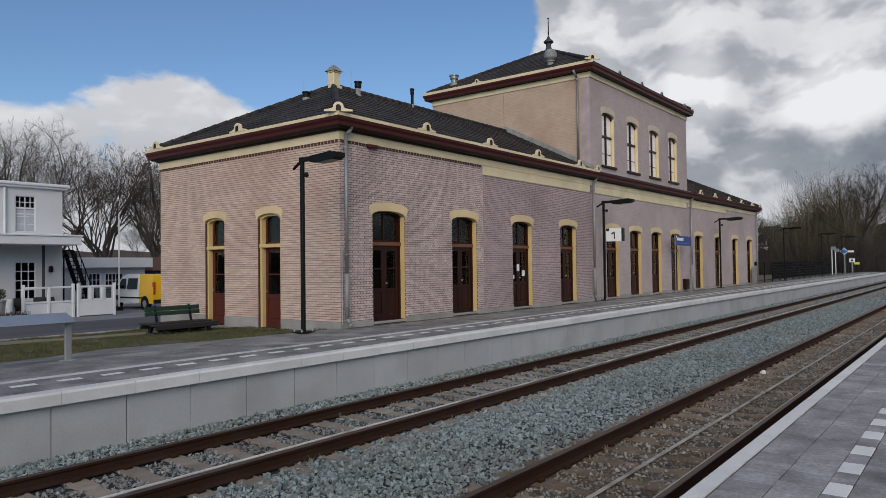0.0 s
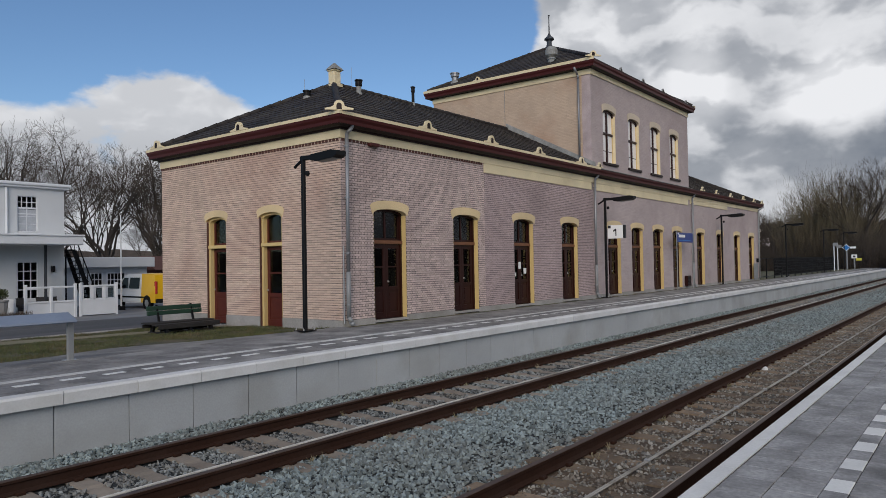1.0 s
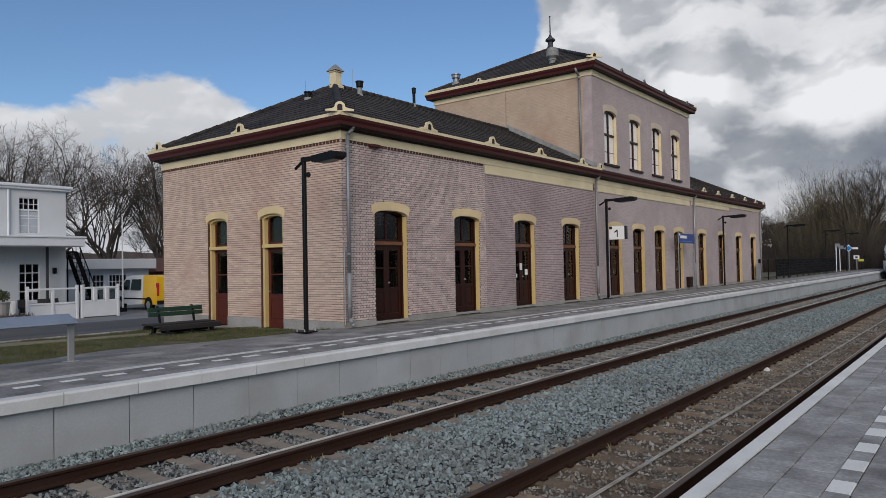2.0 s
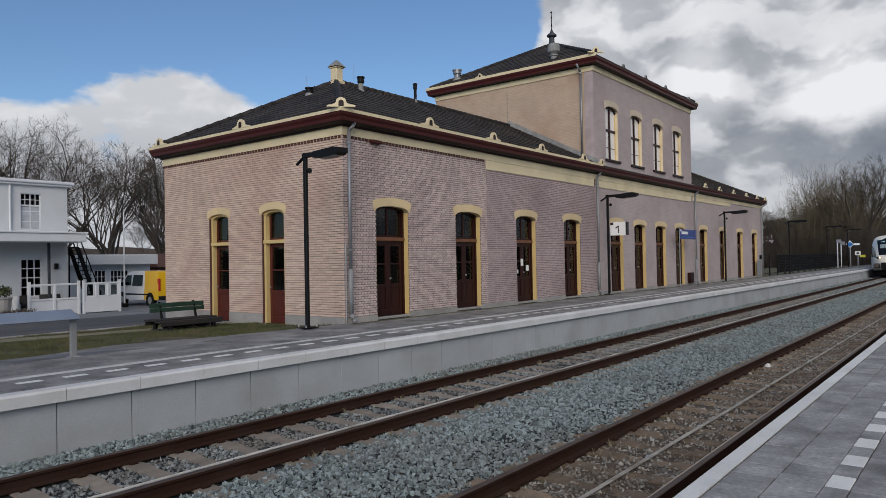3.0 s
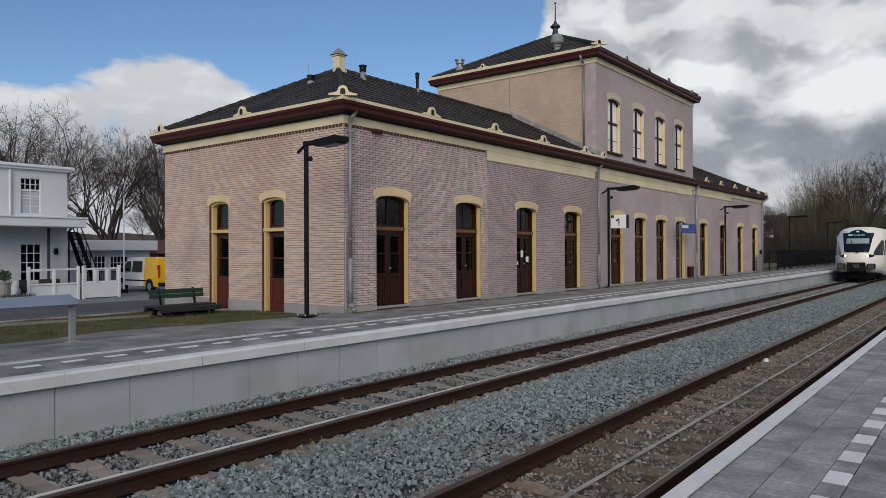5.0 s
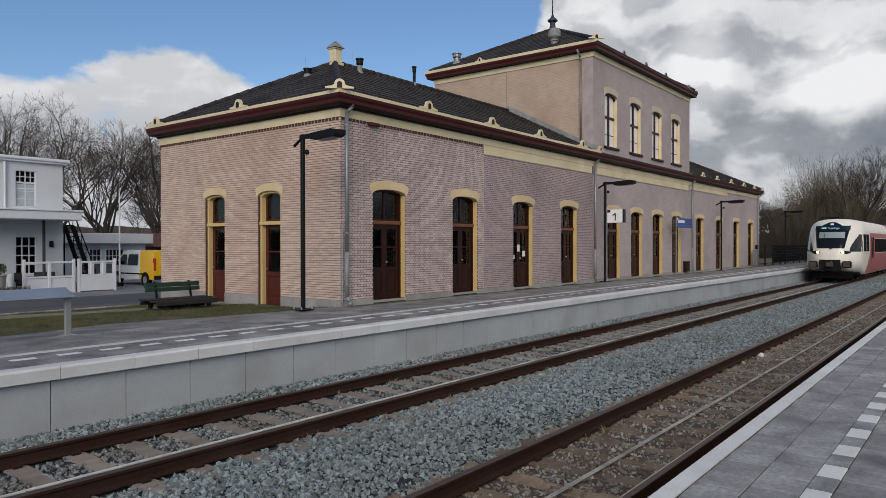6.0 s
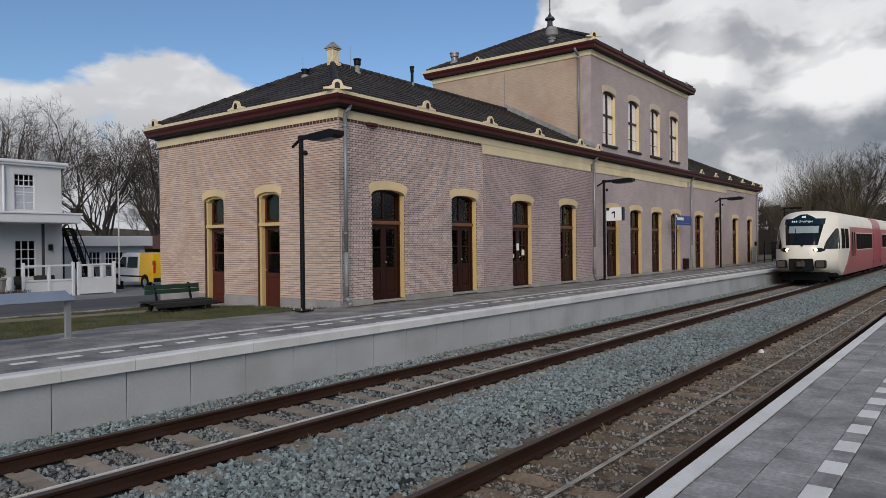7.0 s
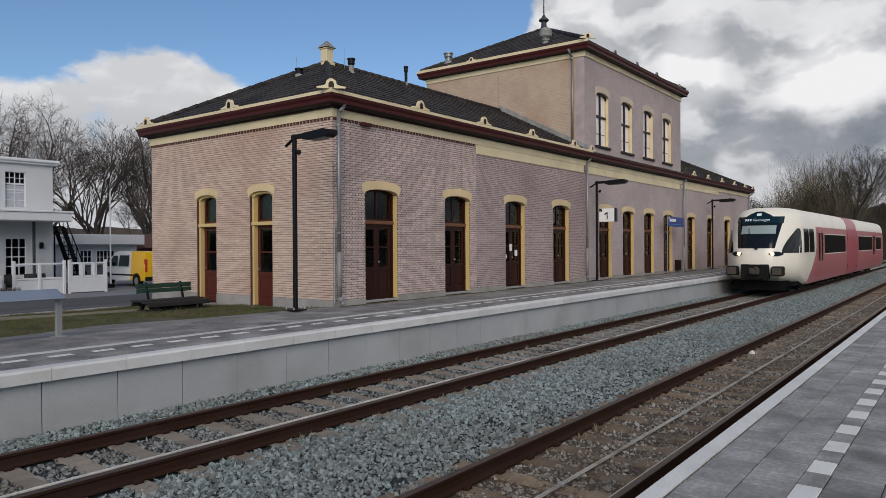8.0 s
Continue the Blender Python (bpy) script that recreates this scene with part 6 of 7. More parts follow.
def platform_signs():
    s = thing("platform_number_sign", (26.72, 12.36, 2.40), "white boxed platform sign with a black figure one", "sign")
    part("box", Build().box(-0.07, -0.72, 0.0, 0.07, -0.06, 0.54, 0.01), SIGN_WHITE, s)
    part("end_panel", Build().box(-0.075, -0.80, 0.0, 0.075, -0.72, 0.54, 0.008), PRINT, s, "dark end panel")
    part("corner_tab", Build().box(-0.078, -0.20, 0.42, -0.069, -0.07, 0.53), PRINT, s, "small black mark")
    cu = bpy.data.curves.new("figure", "FONT")
    cu.body, cu.size, cu.extrude, cu.align_x = "1", 0.42, 0.004, "CENTER"
    t = new("figure", cu)
    cu.materials.append(PRINT)
    t.parent = s
    t.matrix_basis = pose(-0.078, -0.42, 0.10, 90, 0, -90)
    part("figure_flag", Build().prism([(-0.415, 0.40), (-0.415, 0.33), (-0.30, 0.27), (-0.30, 0.33)], -0.084, -0.076, "x"), PRINT, s)
    b = thing("station_name_sign", (35.5, 12.2, 0), "blue station name board on two white posts", "sign")
    for x in (-1.15, 1.15):
        part("post", Build().tube((x, 0, 0), (x, 0, 2.92), 0.026, n=10), POST_GREY, b)
    bd = part("board", Build().box(-1.12, -0.035, 2.36, 1.14, 0.035, 2.84, 0.01), SIGN_BLUE, b)
    part("lettering", Build().box(-0.95, -0.042, 2.60, -0.05, -0.034, 2.74), SIGN_WHITE, bd, "pale bar of small lettering")
    part("lower_lettering", Build().box(-0.95, -0.042, 2.44, 0.75, -0.034, 2.48), SIGN_LIGHT_BLUE, bd, "thin pale bar")
    part("mark", Build().box(-1.10, -0.043, 2.74, -0.98, -0.034, 2.83), SIGN_WHITE, bd)
    c = thing("vent_cabinet", (37.5, 12.72, 0.08), "small dark grey cabinet on the station wall", "cabinet")
    part("body", Build().box(-0.28, -0.05, 0, 0.28, 0.12, 0.55, 0.015), DOOR_DARK, c)
    for i in range(6):
        part("slat", Build().box(-0.23, -0.06, 0.07 + i * 0.075, 0.23, -0.045, 0.11 + i * 0.075), BLACK, c)
    for x, z, w, h in ((20.92, 1.28, 0.16, 0.24), (21.26, 1.10, 0.18, 0.20), (20.68, 1.02, 0.07, 0.13)):
        n = thing("door_notice", (x, BY0 + 0.18, z), "small white paper notice on a station door", "notice", "door notices")
        part("sheet", Build().box(0, 0, 0, w, 0.006, h), PAPER, n)
    wn = thing("far_wall_box", (51.9, 12.80, 1.2), "small black meter box on the wall", "box")
    part("body", Build().box(-0.1, -0.08, 0, 0.1, 0.05, 0.28, 0.01), BLACK, wn)
    pn = thing("leaning_board", (50.95, 12.78, 0.08), "grey wooden board leaning in the doorway", "board")
    part("plank", Build().box(-0.05, -0.05, 0, 0.75, 0.03, 1.05, 0.01), POST_GREY, pn)


def platform_end():
    """Bar fence, boards and posts at the far end of platform one."""
    f = thing("bar_fence", (53.2, 13.1, 0), "tall black steel bar fence behind the platform", "fence")
    for i in range(15):
        x = i * 2.4
        part("post", Build().box(x - 0.04, -0.04, -0.3, x + 0.04, 0.04, 1.50, 0.006), BLACK, f)
    for z in (1.46, 0.12):
        part("rail", Build().box(0, -0.02, z - 0.025, 33.6, 0.02, z + 0.025), BLACK, f)
    bars = Build()
    for i in range(330):
        x = 5.0 + i * 0.085
        bars.box(x - 0.009, -0.009, 0.12, x + 0.009, 0.009, 1.44)
    tagged(part("infill", bars, BLACK, f, "close black upright bars"), kind="stuff")
    for i in range(5):
        part("cross_rail", Build().box(5.0, -0.03, 0.35 + i * 0.22, 33.6, -0.022, 0.37 + i * 0.22), BLACK, f)
    w = thing("grey_timber_fence", (55.0, 16.0, -0.15), "weathered grey board fence", "fence")
    for i in range(22):
        part("board", Build().box(i * 0.36, 0, 0, i * 0.36 + 0.33, 0.03, 1.55 + 0.03 * (i % 3), 0.004), PLINTH, w)
    g = thing("white_gate_posts", (83.6, 13.0, 0), "pair of white check-in posts with grey heads", "post")
    for x, h in ((0.0, 2.9), (2.2, 2.7)):
        part("post", Build().tube((x, 0, 0), (x, 0, h), 0.050, n=10), WHITE_PAINT, g)
        part("head", Build().box(x - 0.05, -0.35, h - 0.30, x + 0.25, 0.10, h + 0.05, 0.02), POST_GREY, g)
    s = thing("diamond_sign", (91.2, 12.9, 0), "bright blue diamond sign with white rim on a pole", "sign")
    part("pole", Build().tube((0, 0, 0), (0, 0, 2.95), 0.07, n=8), POST_GREY, s)
    d = part("plate", Build().prism([(-0.42, 2.5), (0, 2.11), (0.42, 2.5), (0, 2.89)], -0.20, -0.16, "x"), SIGN_WHITE, s)
    part("diamond", Build().prism([(-0.36, 2.5), (0, 2.19), (0.36, 2.5), (0, 2.81)], -0.22, -0.2, "x"), SIGN_LIGHT_BLUE, d)
    part("flag", Build().box(-0.2, -0.95, 2.38, -0.16, -0.40, 2.60), SIGN_WHITE, s, "white side plate")
    k = thing("white_board_sign", (96.8, 12.9, 0), "small white board on a post", "sign")
    part("post", Build().tube((0, 0, 0), (0, 0, 1.3), 0.08, n=8), POST_GREY, k)
    part("board", Build().box(-0.15, -0.30, 1.24, -0.05, 0.30, 1.70, 0.02), SIGN_WHITE, k)
    part("mark", Build().box(-0.16, -0.12, 1.35, -0.148, 0.12, 1.58), PRINT, k, "dark mark")
    y = thing("yellow_track_sign", (100.5, 12.9, 0), "small yellow sign on a dark stake", "sign")
    part("stake", Build().tube((0, 0, -0.6), (0, 0, 0.95), 0.05, n=6), BLACK, y)
    part("plate", Build().box(-0.08, -0.30, 0.95, -0.04, 0.30, 1.25, 0.01), SIGN_YELLOW, y)
    e = thing("marker_stake", (106.0, 12.6, 0), "thin dark stake near the platform end", "post")
    part("stake", Build().tube((0, 0, -0.8), (0, 0, 1.6), 0.07, n=6), BLACK, e)


def leaner():
    p = thing("leaning_rail", (5.42, 12.25, 0), "grey-blue steel leaning rail on flat posts", "leaning rail")
    for x in (0.0, -2.2):
        part("post", Build().box(x - 0.052, -0.03, 0, x + 0.052, 0.03, 0.70, 0.01), POST_GREY, p)
        part("foot_plate", Build().box(x - 0.11, -0.08, 0, x + 0.11, 0.08, 0.012, 0.004), STEEL, p)
    b = Build().prism([(-0.17, 0.675), (0.16, 0.80), (0.175, 0.78), (0.17, 0.735), (-0.15, 0.635), (-0.175, 0.65)], -2.5, 0.04, "x")
    part("top_rail", b, LEANER, p, "sloping grey-blue top board")


def bench():
    p = thing("park_bench", (10.42, 17.0, -0.19), "dark green wooden park bench on the grass by the wall", "bench")
    for z0, z1, y in ((0.47, 0.585, 0.34), (0.59, 0.71, 0.37)):
        part("back_slat", Build().box(-0.80, y, z0, 0.80, y + 0.04, z1, 0.010), GREEN_PAINT, p)
    for x in (-0.50, 0.50):
        part("back_support", Build().prism([(0.26, 0.28), (0.31, 0.28), (0.44, 0.74), (0.40, 0.74)], x - 0.025, x + 0.025, "x"), BLACK, p)
    for y in (-0.40, -0.27, -0.13, 0.0, 0.13, 0.26):
        part("seat_slat", Build().box(-0.96, y, 0.265 - 0.03 * (y < -0.2), 0.90, y + 0.115, 0.305 - 0.03 * (y < -0.2), 0.010), DARK_WOOD, p)
    for x in (-0.66, 0.0, 0.62):
        leg = Build().prism([(-0.42, 0.0), (-0.34, 0.0), (-0.24, 0.20), (0.22, 0.20), (0.32, 0.0), (0.40, 0.0), (0.36, 0.265), (-0.39, 0.235)], x - 0.035, x + 0.035, "x")
        part("leg_frame", leg, BLACK, p)
        part("foot_beam", Build().box(x - 0.07, -0.46, -0.03, x + 0.07, 0.46, 0.05, 0.012), DARK_WOOD, p)
    # boards added to make up the dark mass below the seat
    for y in (-0.42, 0.36):
        part("fill_board", Build().box(-0.92, y, 0.15, 0.86, y + 0.035, 0.245, 0.008), DARK_WOOD, p)
    part("stretcher", Build().tube((-0.70, -0.1, 0.10), (0.66, -0.1, 0.10), 0.028, n=8), BLACK, p)


lamp_post()
platform_signs()
platform_end()
leaner()
bench()


# ---- the white house across the street, its terrace and neighbours ----
def framed_window(parent, x0, x1, z0, z1, y, cols, rows, top=None):
    w = child_empty("window", parent, pose(0, y, 0), "white multi-pane window")
    part("pane", Build().box(x0, 0.05, z0, x1, 0.06, z1), PANE, w)
    part("frame", Build().box(x0 - 0.06, -0.02, z0 - 0.06, x0 + 0.04, 0.09, z1 + 0.06).box(x1 - 0.04, -0.02, z0 - 0.06, x1 + 0.06, 0.09, z1 + 0.06)
         .box(x0, -0.02, z0 - 0.06, x1, 0.09, z0 + 0.03).box(x0, -0.02, z1 - 0.03, x1, 0.09, z1 + 0.06), WHITE_PAINT, w)
    for i in range(1, cols):
        x = x0 + (x1 - x0) * i / cols
        part("glazing_bar", Build().box(x - 0.022, 0.02, z0, x + 0.022, 0.055, z1), WHITE_PAINT, w)
    for j in range(1, rows):
        z = z0 + (z1 - z0) * j / rows
        part("glazing_bar", Build().box(x0, 0.022, z - 0.022, x1, 0.057, z + 0.022), WHITE_PAINT, w)
    part("sill", Build().box(x0 - 0.12, -0.10, z0 - 0.14, x1 + 0.12, 0.08, z0 - 0.06, 0.01), WHITE_PAINT, w)
    return w


def white_house():
    h = thing("white_house", (0, 36.0, 0), "white rendered two-storey house with a flat roof and canopy", "house")
    up = [(13.60, 0.90, 3.36, 5.05)]
    lo = [(13.60, 0.92, 0.16, 1.92)]

    def wall(x0, x1, z0, z1, holes, y0, y1):
        b = Build()
        x = x0
        for a, w, s, t in holes:
            b.box(x, y0, z0, a, y1, z1).box(a, y0, z0, a + w, y1, s).box(a, y0, t, a + w, y1, z1)
            x = a + w
        return b.box(x, y0, z0, x1, y1, z1)
    part("upper_wall", wall(4.0, 15.72, 2.6, 5.45, up, 0, 0.3), WHITE_WALL, h)
    part("lower_wall", wall(4.0, 15.72, -0.85, 2.6, lo, 0.02, 0.3), WHITE_WALL, h)
    part("end_wall", Build().box(15.40, 0.3, -0.85, 15.70, 8.0, 5.45), WHITE_WALL, h)
    part("back_wall", Build().box(4.0, 7.7, -0.85, 15.4, 8.0, 5.45).box(4.0, 0.3, -0.85, 4.3, 7.7, 5.45), WHITE_WALL, h)
    part("roof", Build().box(4.3, 0.3, 5.2, 15.4, 7.7, 5.3), LEAD, h)
    part("cornice", Build().box(3.9, -0.16, 5.45, 15.90, 8.1, 5.55, 0.02).box(3.9, -0.24, 5.55, 15.98, 8.15, 5.70, 0.03), WHITE_PAINT, h, "white projecting cornice")
    part("downpipe", Build().tube((13.12, -0.08, 2.9), (13.12, -0.08, 5.4), 0.05, n=8), WHITE_PAINT, h)
    w = framed_window(h, 13.60, 14.50, 3.36, 5.05, 0.06, 2, 2)
    for i in range(1, 4):
        x = 13.60 + 0.9 * i / 4
        part("glazing_bar", Build().box(x - 0.015, 0.015, 4.46, x + 0.015, 0.052, 5.05), WHITE_PAINT, w)
    part("glazing_bar", Build().box(13.6, 0.015, 4.44, 14.5, 0.055, 4.52), WHITE_PAINT, w)
    for z in (4.76,):
        part("glazing_bar", Build().box(13.6, 0.015, z - 0.015, 14.5, 0.053, z + 0.015), WHITE_PAINT, w)
    for z in (3.72, 4.08):
        part("glazing_bar", Build().box(13.6, 0.018, z - 0.012, 14.5, 0.054, z + 0.012), WHITE_PAINT, w)
    part("curtain", Build().box(13.64, 0.036, 3.40, 14.46, 0.046, 4.42), CURTAIN, w, "pale net curtain")
    hood = Build()
    n = 8
    low = [(14.05 - 0.58 * math.cos(math.pi * i / n), 5.08 + 0.12 * math.sin(math.pi * i / n)) for i in range(n + 1)]
    high = [(x, z + 0.06) for x, z in reversed(low)]
    hood.prism(low + high, -0.05, 0.02, "y")
    part("window_hood", hood, WHITE_PAINT, w, "shallow white arched hood")
    framed_window(h, 13.60, 14.52, 0.16, 1.92, 0.08, 3, 4)
    c = part("canopy", Build().box(4.0, -1.75, 2.70, 15.84, 0.35, 3.12, 0.03), WHITE_PAINT, h, "deep white canopy over the terrace")
    part("canopy_edge", Build().box(3.98, -1.80, 3.10, 15.9, 0.38, 3.18, 0.01), WHITE_PAINT, c)
    for x in (9.2, 14.62):
        part("canopy_post", Build().box(x - 0.05, -0.6, -0.8, x + 0.05, -0.48, 2.72, 0.01), SLATE, h)
    part("wall_lamp", Build().box(15.08, -0.14, 1.42, 15.24, 0.03, 1.72, 0.03), BLACK, h, "black wall lantern")
    part("end_lamp", Build().box(15.72, 0.8, 4.15, 15.86, 1.0, 4.35, 0.02), BLACK, h)
    # outside stair of black steel
    s = thing("outside_stair", (16.2, 37.2, -0.78), "black steel outside staircase beside the white house", "staircase")
    for y in (0.0, 0.9):
        part("stringer", Build().prism([(0.45, 3.30), (0.65, 3.30), (1.75, 0.0), (1.50, 0.0)], y, y + 0.05, "y"), BLACK, s)
        part("handrail", Build().tube((0.50, y + 0.02, 4.2), (1.70, y + 0.02, 0.95), 0.03, n=6), BLACK, s)
        for i in range(6):
            t = i / 5
            x = 0.55 + 1.10 * t
            part("baluster", Build().tube((x, y + 0.02, 3.2 - 3.1 * t), (x, y + 0.02, 4.12 - 3.15 * t), 0.018, n=6), BLACK, s)
    for i in range(15):
        t = i / 14
        part("tread", Build().box(0.48 + 1.12 * t, 0.05, 3.15 - 3.0 * t, 0.74 + 1.12 * t, 0.9, 3.19 - 3.0 * t), BLACK, s)
    part("landing", Build().box(-0.5, 0.0, 3.26, 0.6, 1.2, 3.34), BLACK, s)
    for x in (0.55, -0.4):
        part("support", Build().tube((x, 1.0, 0), (x, 1.0, 3.3), 0.04, n=6), BLACK, s)


def terrace():
    for k, (x0, x1, panes, glazed) in enumerate(((13.42, 15.62, 2, False), (15.86, 17.62, 3, True))):
        f = thing("terrace_screen", (x0, 34.6, -0.76), "white painted wooden terrace screen with open upper panes" if not glazed else "white terrace screen with glazed upper panes", "screen", "terrace screens")
        w = x1 - x0
        part("lower_panel", Build().box(0.06, 0.004 if glazed else 0.03, 0.06, w - 0.06, 0.08, 0.76, 0.01), WHITE_PAINT, f)
        for z in (0.74, 1.42):
            part("rail", Build().box(0, 0, z, w, 0.10, z + 0.09, 0.012), WHITE_PAINT, f)
        for i in range(panes + 1):
            x = w * i / panes
            part("post", Build().box(x - 0.06, -0.01, 0.78 if glazed and 0 < i < panes else 0.0, x + 0.06, 0.11, 1.52 + (0.1 if i in (0, panes) else -0.02), 0.012), WHITE_PAINT, f)
        if glazed:
            for i in range(panes):
                part("pane", Build().box(w * i / panes + 0.14, 0.045, 0.86, w * (i + 1) / panes - 0.14, 0.055, 1.36), PANE, f)
                part("pane_frame", Build().box(w * i / panes + 0.06, 0.02, 0.83, w * i / panes + 0.14, 0.08, 1.42).box(w * (i + 1) / panes - 0.14, 0.02, 0.83, w * (i + 1) / panes - 0.06, 0.08, 1.42).box(w * i / panes + 0.06, 0.02, 0.83, w * (i + 1) / panes - 0.06, 0.078, 0.87), WHITE_PAINT, f)
    ret = thing("terrace_screen", (13.0, 34.7, -0.76), "low white side screen of the terrace", "screen", "terrace screens")
    part("panel", Build().prism([(0.0, 0.1), (2.2, 0.1), (2.2, 0.9), (0.0, 1.0)], -0.03, 0.03, "x"), WHITE_PAINT, ret)
    wl = thing("terrace_wall", (4.0, 35.2, -0.78), "low white rendered terrace wall", "wall")
    part("wall", Build().box(0, 0, 0, 9.3, 0.14, 0.62, 0.02), WHITE_WALL, wl)

    def chair(x, y, yaw):
        c = thing("terrace_chair", (x, y, -0.76), "dark wicker terrace chair", "chair", "terrace chairs", yaw=yaw)
        part("seat", Build().box(-0.26, -0.26, 0.40, 0.26, 0.26, 0.48, 0.03), TERRACE, c)
        part("backrest", Build().prism([(0.22, 0.45), (0.28, 0.45), (0.36, 0.98), (0.30, 1.0)], -0.27, 0.27, "x"), TERRACE, c)
        for s in (-1, 1):
            part("armrest", Build().box(s * 0.26 - 0.03, -0.26, 0.64, s * 0.26 + 0.03, 0.28, 0.69, 0.01), TERRACE, c)
            for e in (-0.23, 0.23):
                part("leg", Build().box(s * 0.24 - 0.02, e - 0.02, 0, s * 0.24 + 0.02, e + 0.02, 0.64), TERRACE, c)
    chair(13.7, 35.3, 20)
    chair(14.5, 35.45, -15)
    chair(15.2, 35.3, 40)
    chair(12.6, 35.6, 70)
    chair(17.0, 35.4, 10)
    for x in (14.1, 15.0):
        t = thing("terrace_table", (x, 35.2, -0.76), "small dark terrace table", "table", "terrace tables")
        part("tabletop", Build().lathe([(0.35, 0.72), (0.36, 0.75), (0.34, 0.76)], n=16), TERRACE, t)
        part("pedestal", Build().lathe([(0.22, 0.0), (0.05, 0.05), (0.04, 0.72)], n=10), TERRACE, t)
    pl = thing("planter", (12.15, 34.1, -0.76), "tall dark terracotta planter with a clipped shrub", "planter")
    part("pot", Build().lathe([(0.26, 0), (0.34, 0.9), (0.38, 0.95), (0.36, 1.0)], n=14), PLINTH, pl)
    rnd = random.Random(4)
    shrub = Build()
    for i in range(260):
        d = Vector((rnd.gauss(0, 1), rnd.gauss(0, 1), rnd.gauss(0, 1))).normalized() * rnd.uniform(0.15, 0.36)
        c = Vector((0, 0, 1.25)) + Vector((d.x, d.y, d.z * 0.8))
        u, v = d.orthogonal().normalized() * 0.05, Vector((rnd.uniform(-.05, .05), rnd.uniform(-.05, .05), 0.05))
        shrub.add([c - u, c + v, c + u, c - v], [(0, 1, 2, 3)])
    part("shrub", shrub, GRASS, pl)
    low = thing("low_planter", (11.4, 33.6, -0.76), "low grey planter with dark heather", "planter")
    part("trough", Build().box(-0.5, -0.25, 0, 1.9, 0.25, 0.30, 0.02), PLINTH, low)
    sh = Build()
    for i in range(300):
        c = Vector((rnd.uniform(-0.45, 1.85), rnd.uniform(-0.22, 0.22), 0.30))
        sh.tube(c, c + Vector((rnd.uniform(-.08, .08), rnd.uniform(-.08, .08), rnd.uniform(0.08, 0.22))), 0.012, 0.004, 3, False)
    part("heather", sh, TWIG, low)
    pole = thing("flag_pole", (19.55, 37.9, -0.78), "thin pale grey flag pole", "pole")
    part("mast", Build().tube((0, 0, 0), (0, 0, 5.2), 0.05, 0.03, 10), WHITE_PAINT, pole)
    part("foot", Build().box(-0.16, -0.16, 0, 0.16, 0.16, 0.25, 0.02), BLACK, pole)


def neighbours():
    a = thing("white_annex", (0, 45.0, 0), "low white flat-roofed annex with small-paned windows", "house")
    part("wall", Build().box(19.0, 0, -0.85, 25.0, 0.06, 0.40).box(19.0, 0, 1.30, 25.0, 0.06, 1.75).box(19.0, 0, 0.40, 21.2, 0.06, 1.30).box(22.05, 0, 0.40, 22.25, 0.06, 1.30).box(23.55, 0, 0.4, 25.0, 0.06, 1.3), WHITE_WALL, a)
    part("side_wall", Build().box(19.0, 0.06, -0.85, 19.2, 6, 1.75).box(24.8, 0.06, -0.85, 25.0, 6, 1.75).box(19.2, 5.8, -0.85, 24.8, 6, 1.75), WHITE_WALL, a)
    part("roof_fascia", Build().box(18.6, -0.5, 1.62, 25.3, 6.3, 2.28, 0.03), WHITE_WALL, a, "deep pale roof edge")
    framed_window(a, 21.25, 22.0, 0.44, 1.27, 0.02, 3, 2)
    framed_window(a, 22.30, 23.5, 0.40, 1.25, 0.02, 5, 2)
    r = thing("brick_shed", (27.2, 47.0, -0.8), "far dark red brick shed with a pitched roof", "shed")
    part("wall", Build().box(-0.4, 0, 0, 6.0, 4, 2.2), BRICK_RED, r)
    part("roof", Build().prism([(-0.3, 2.2), (4.3, 2.2), (2.0, 3.2)], -0.6, 6.2, "x"), BRICK_RED, r)


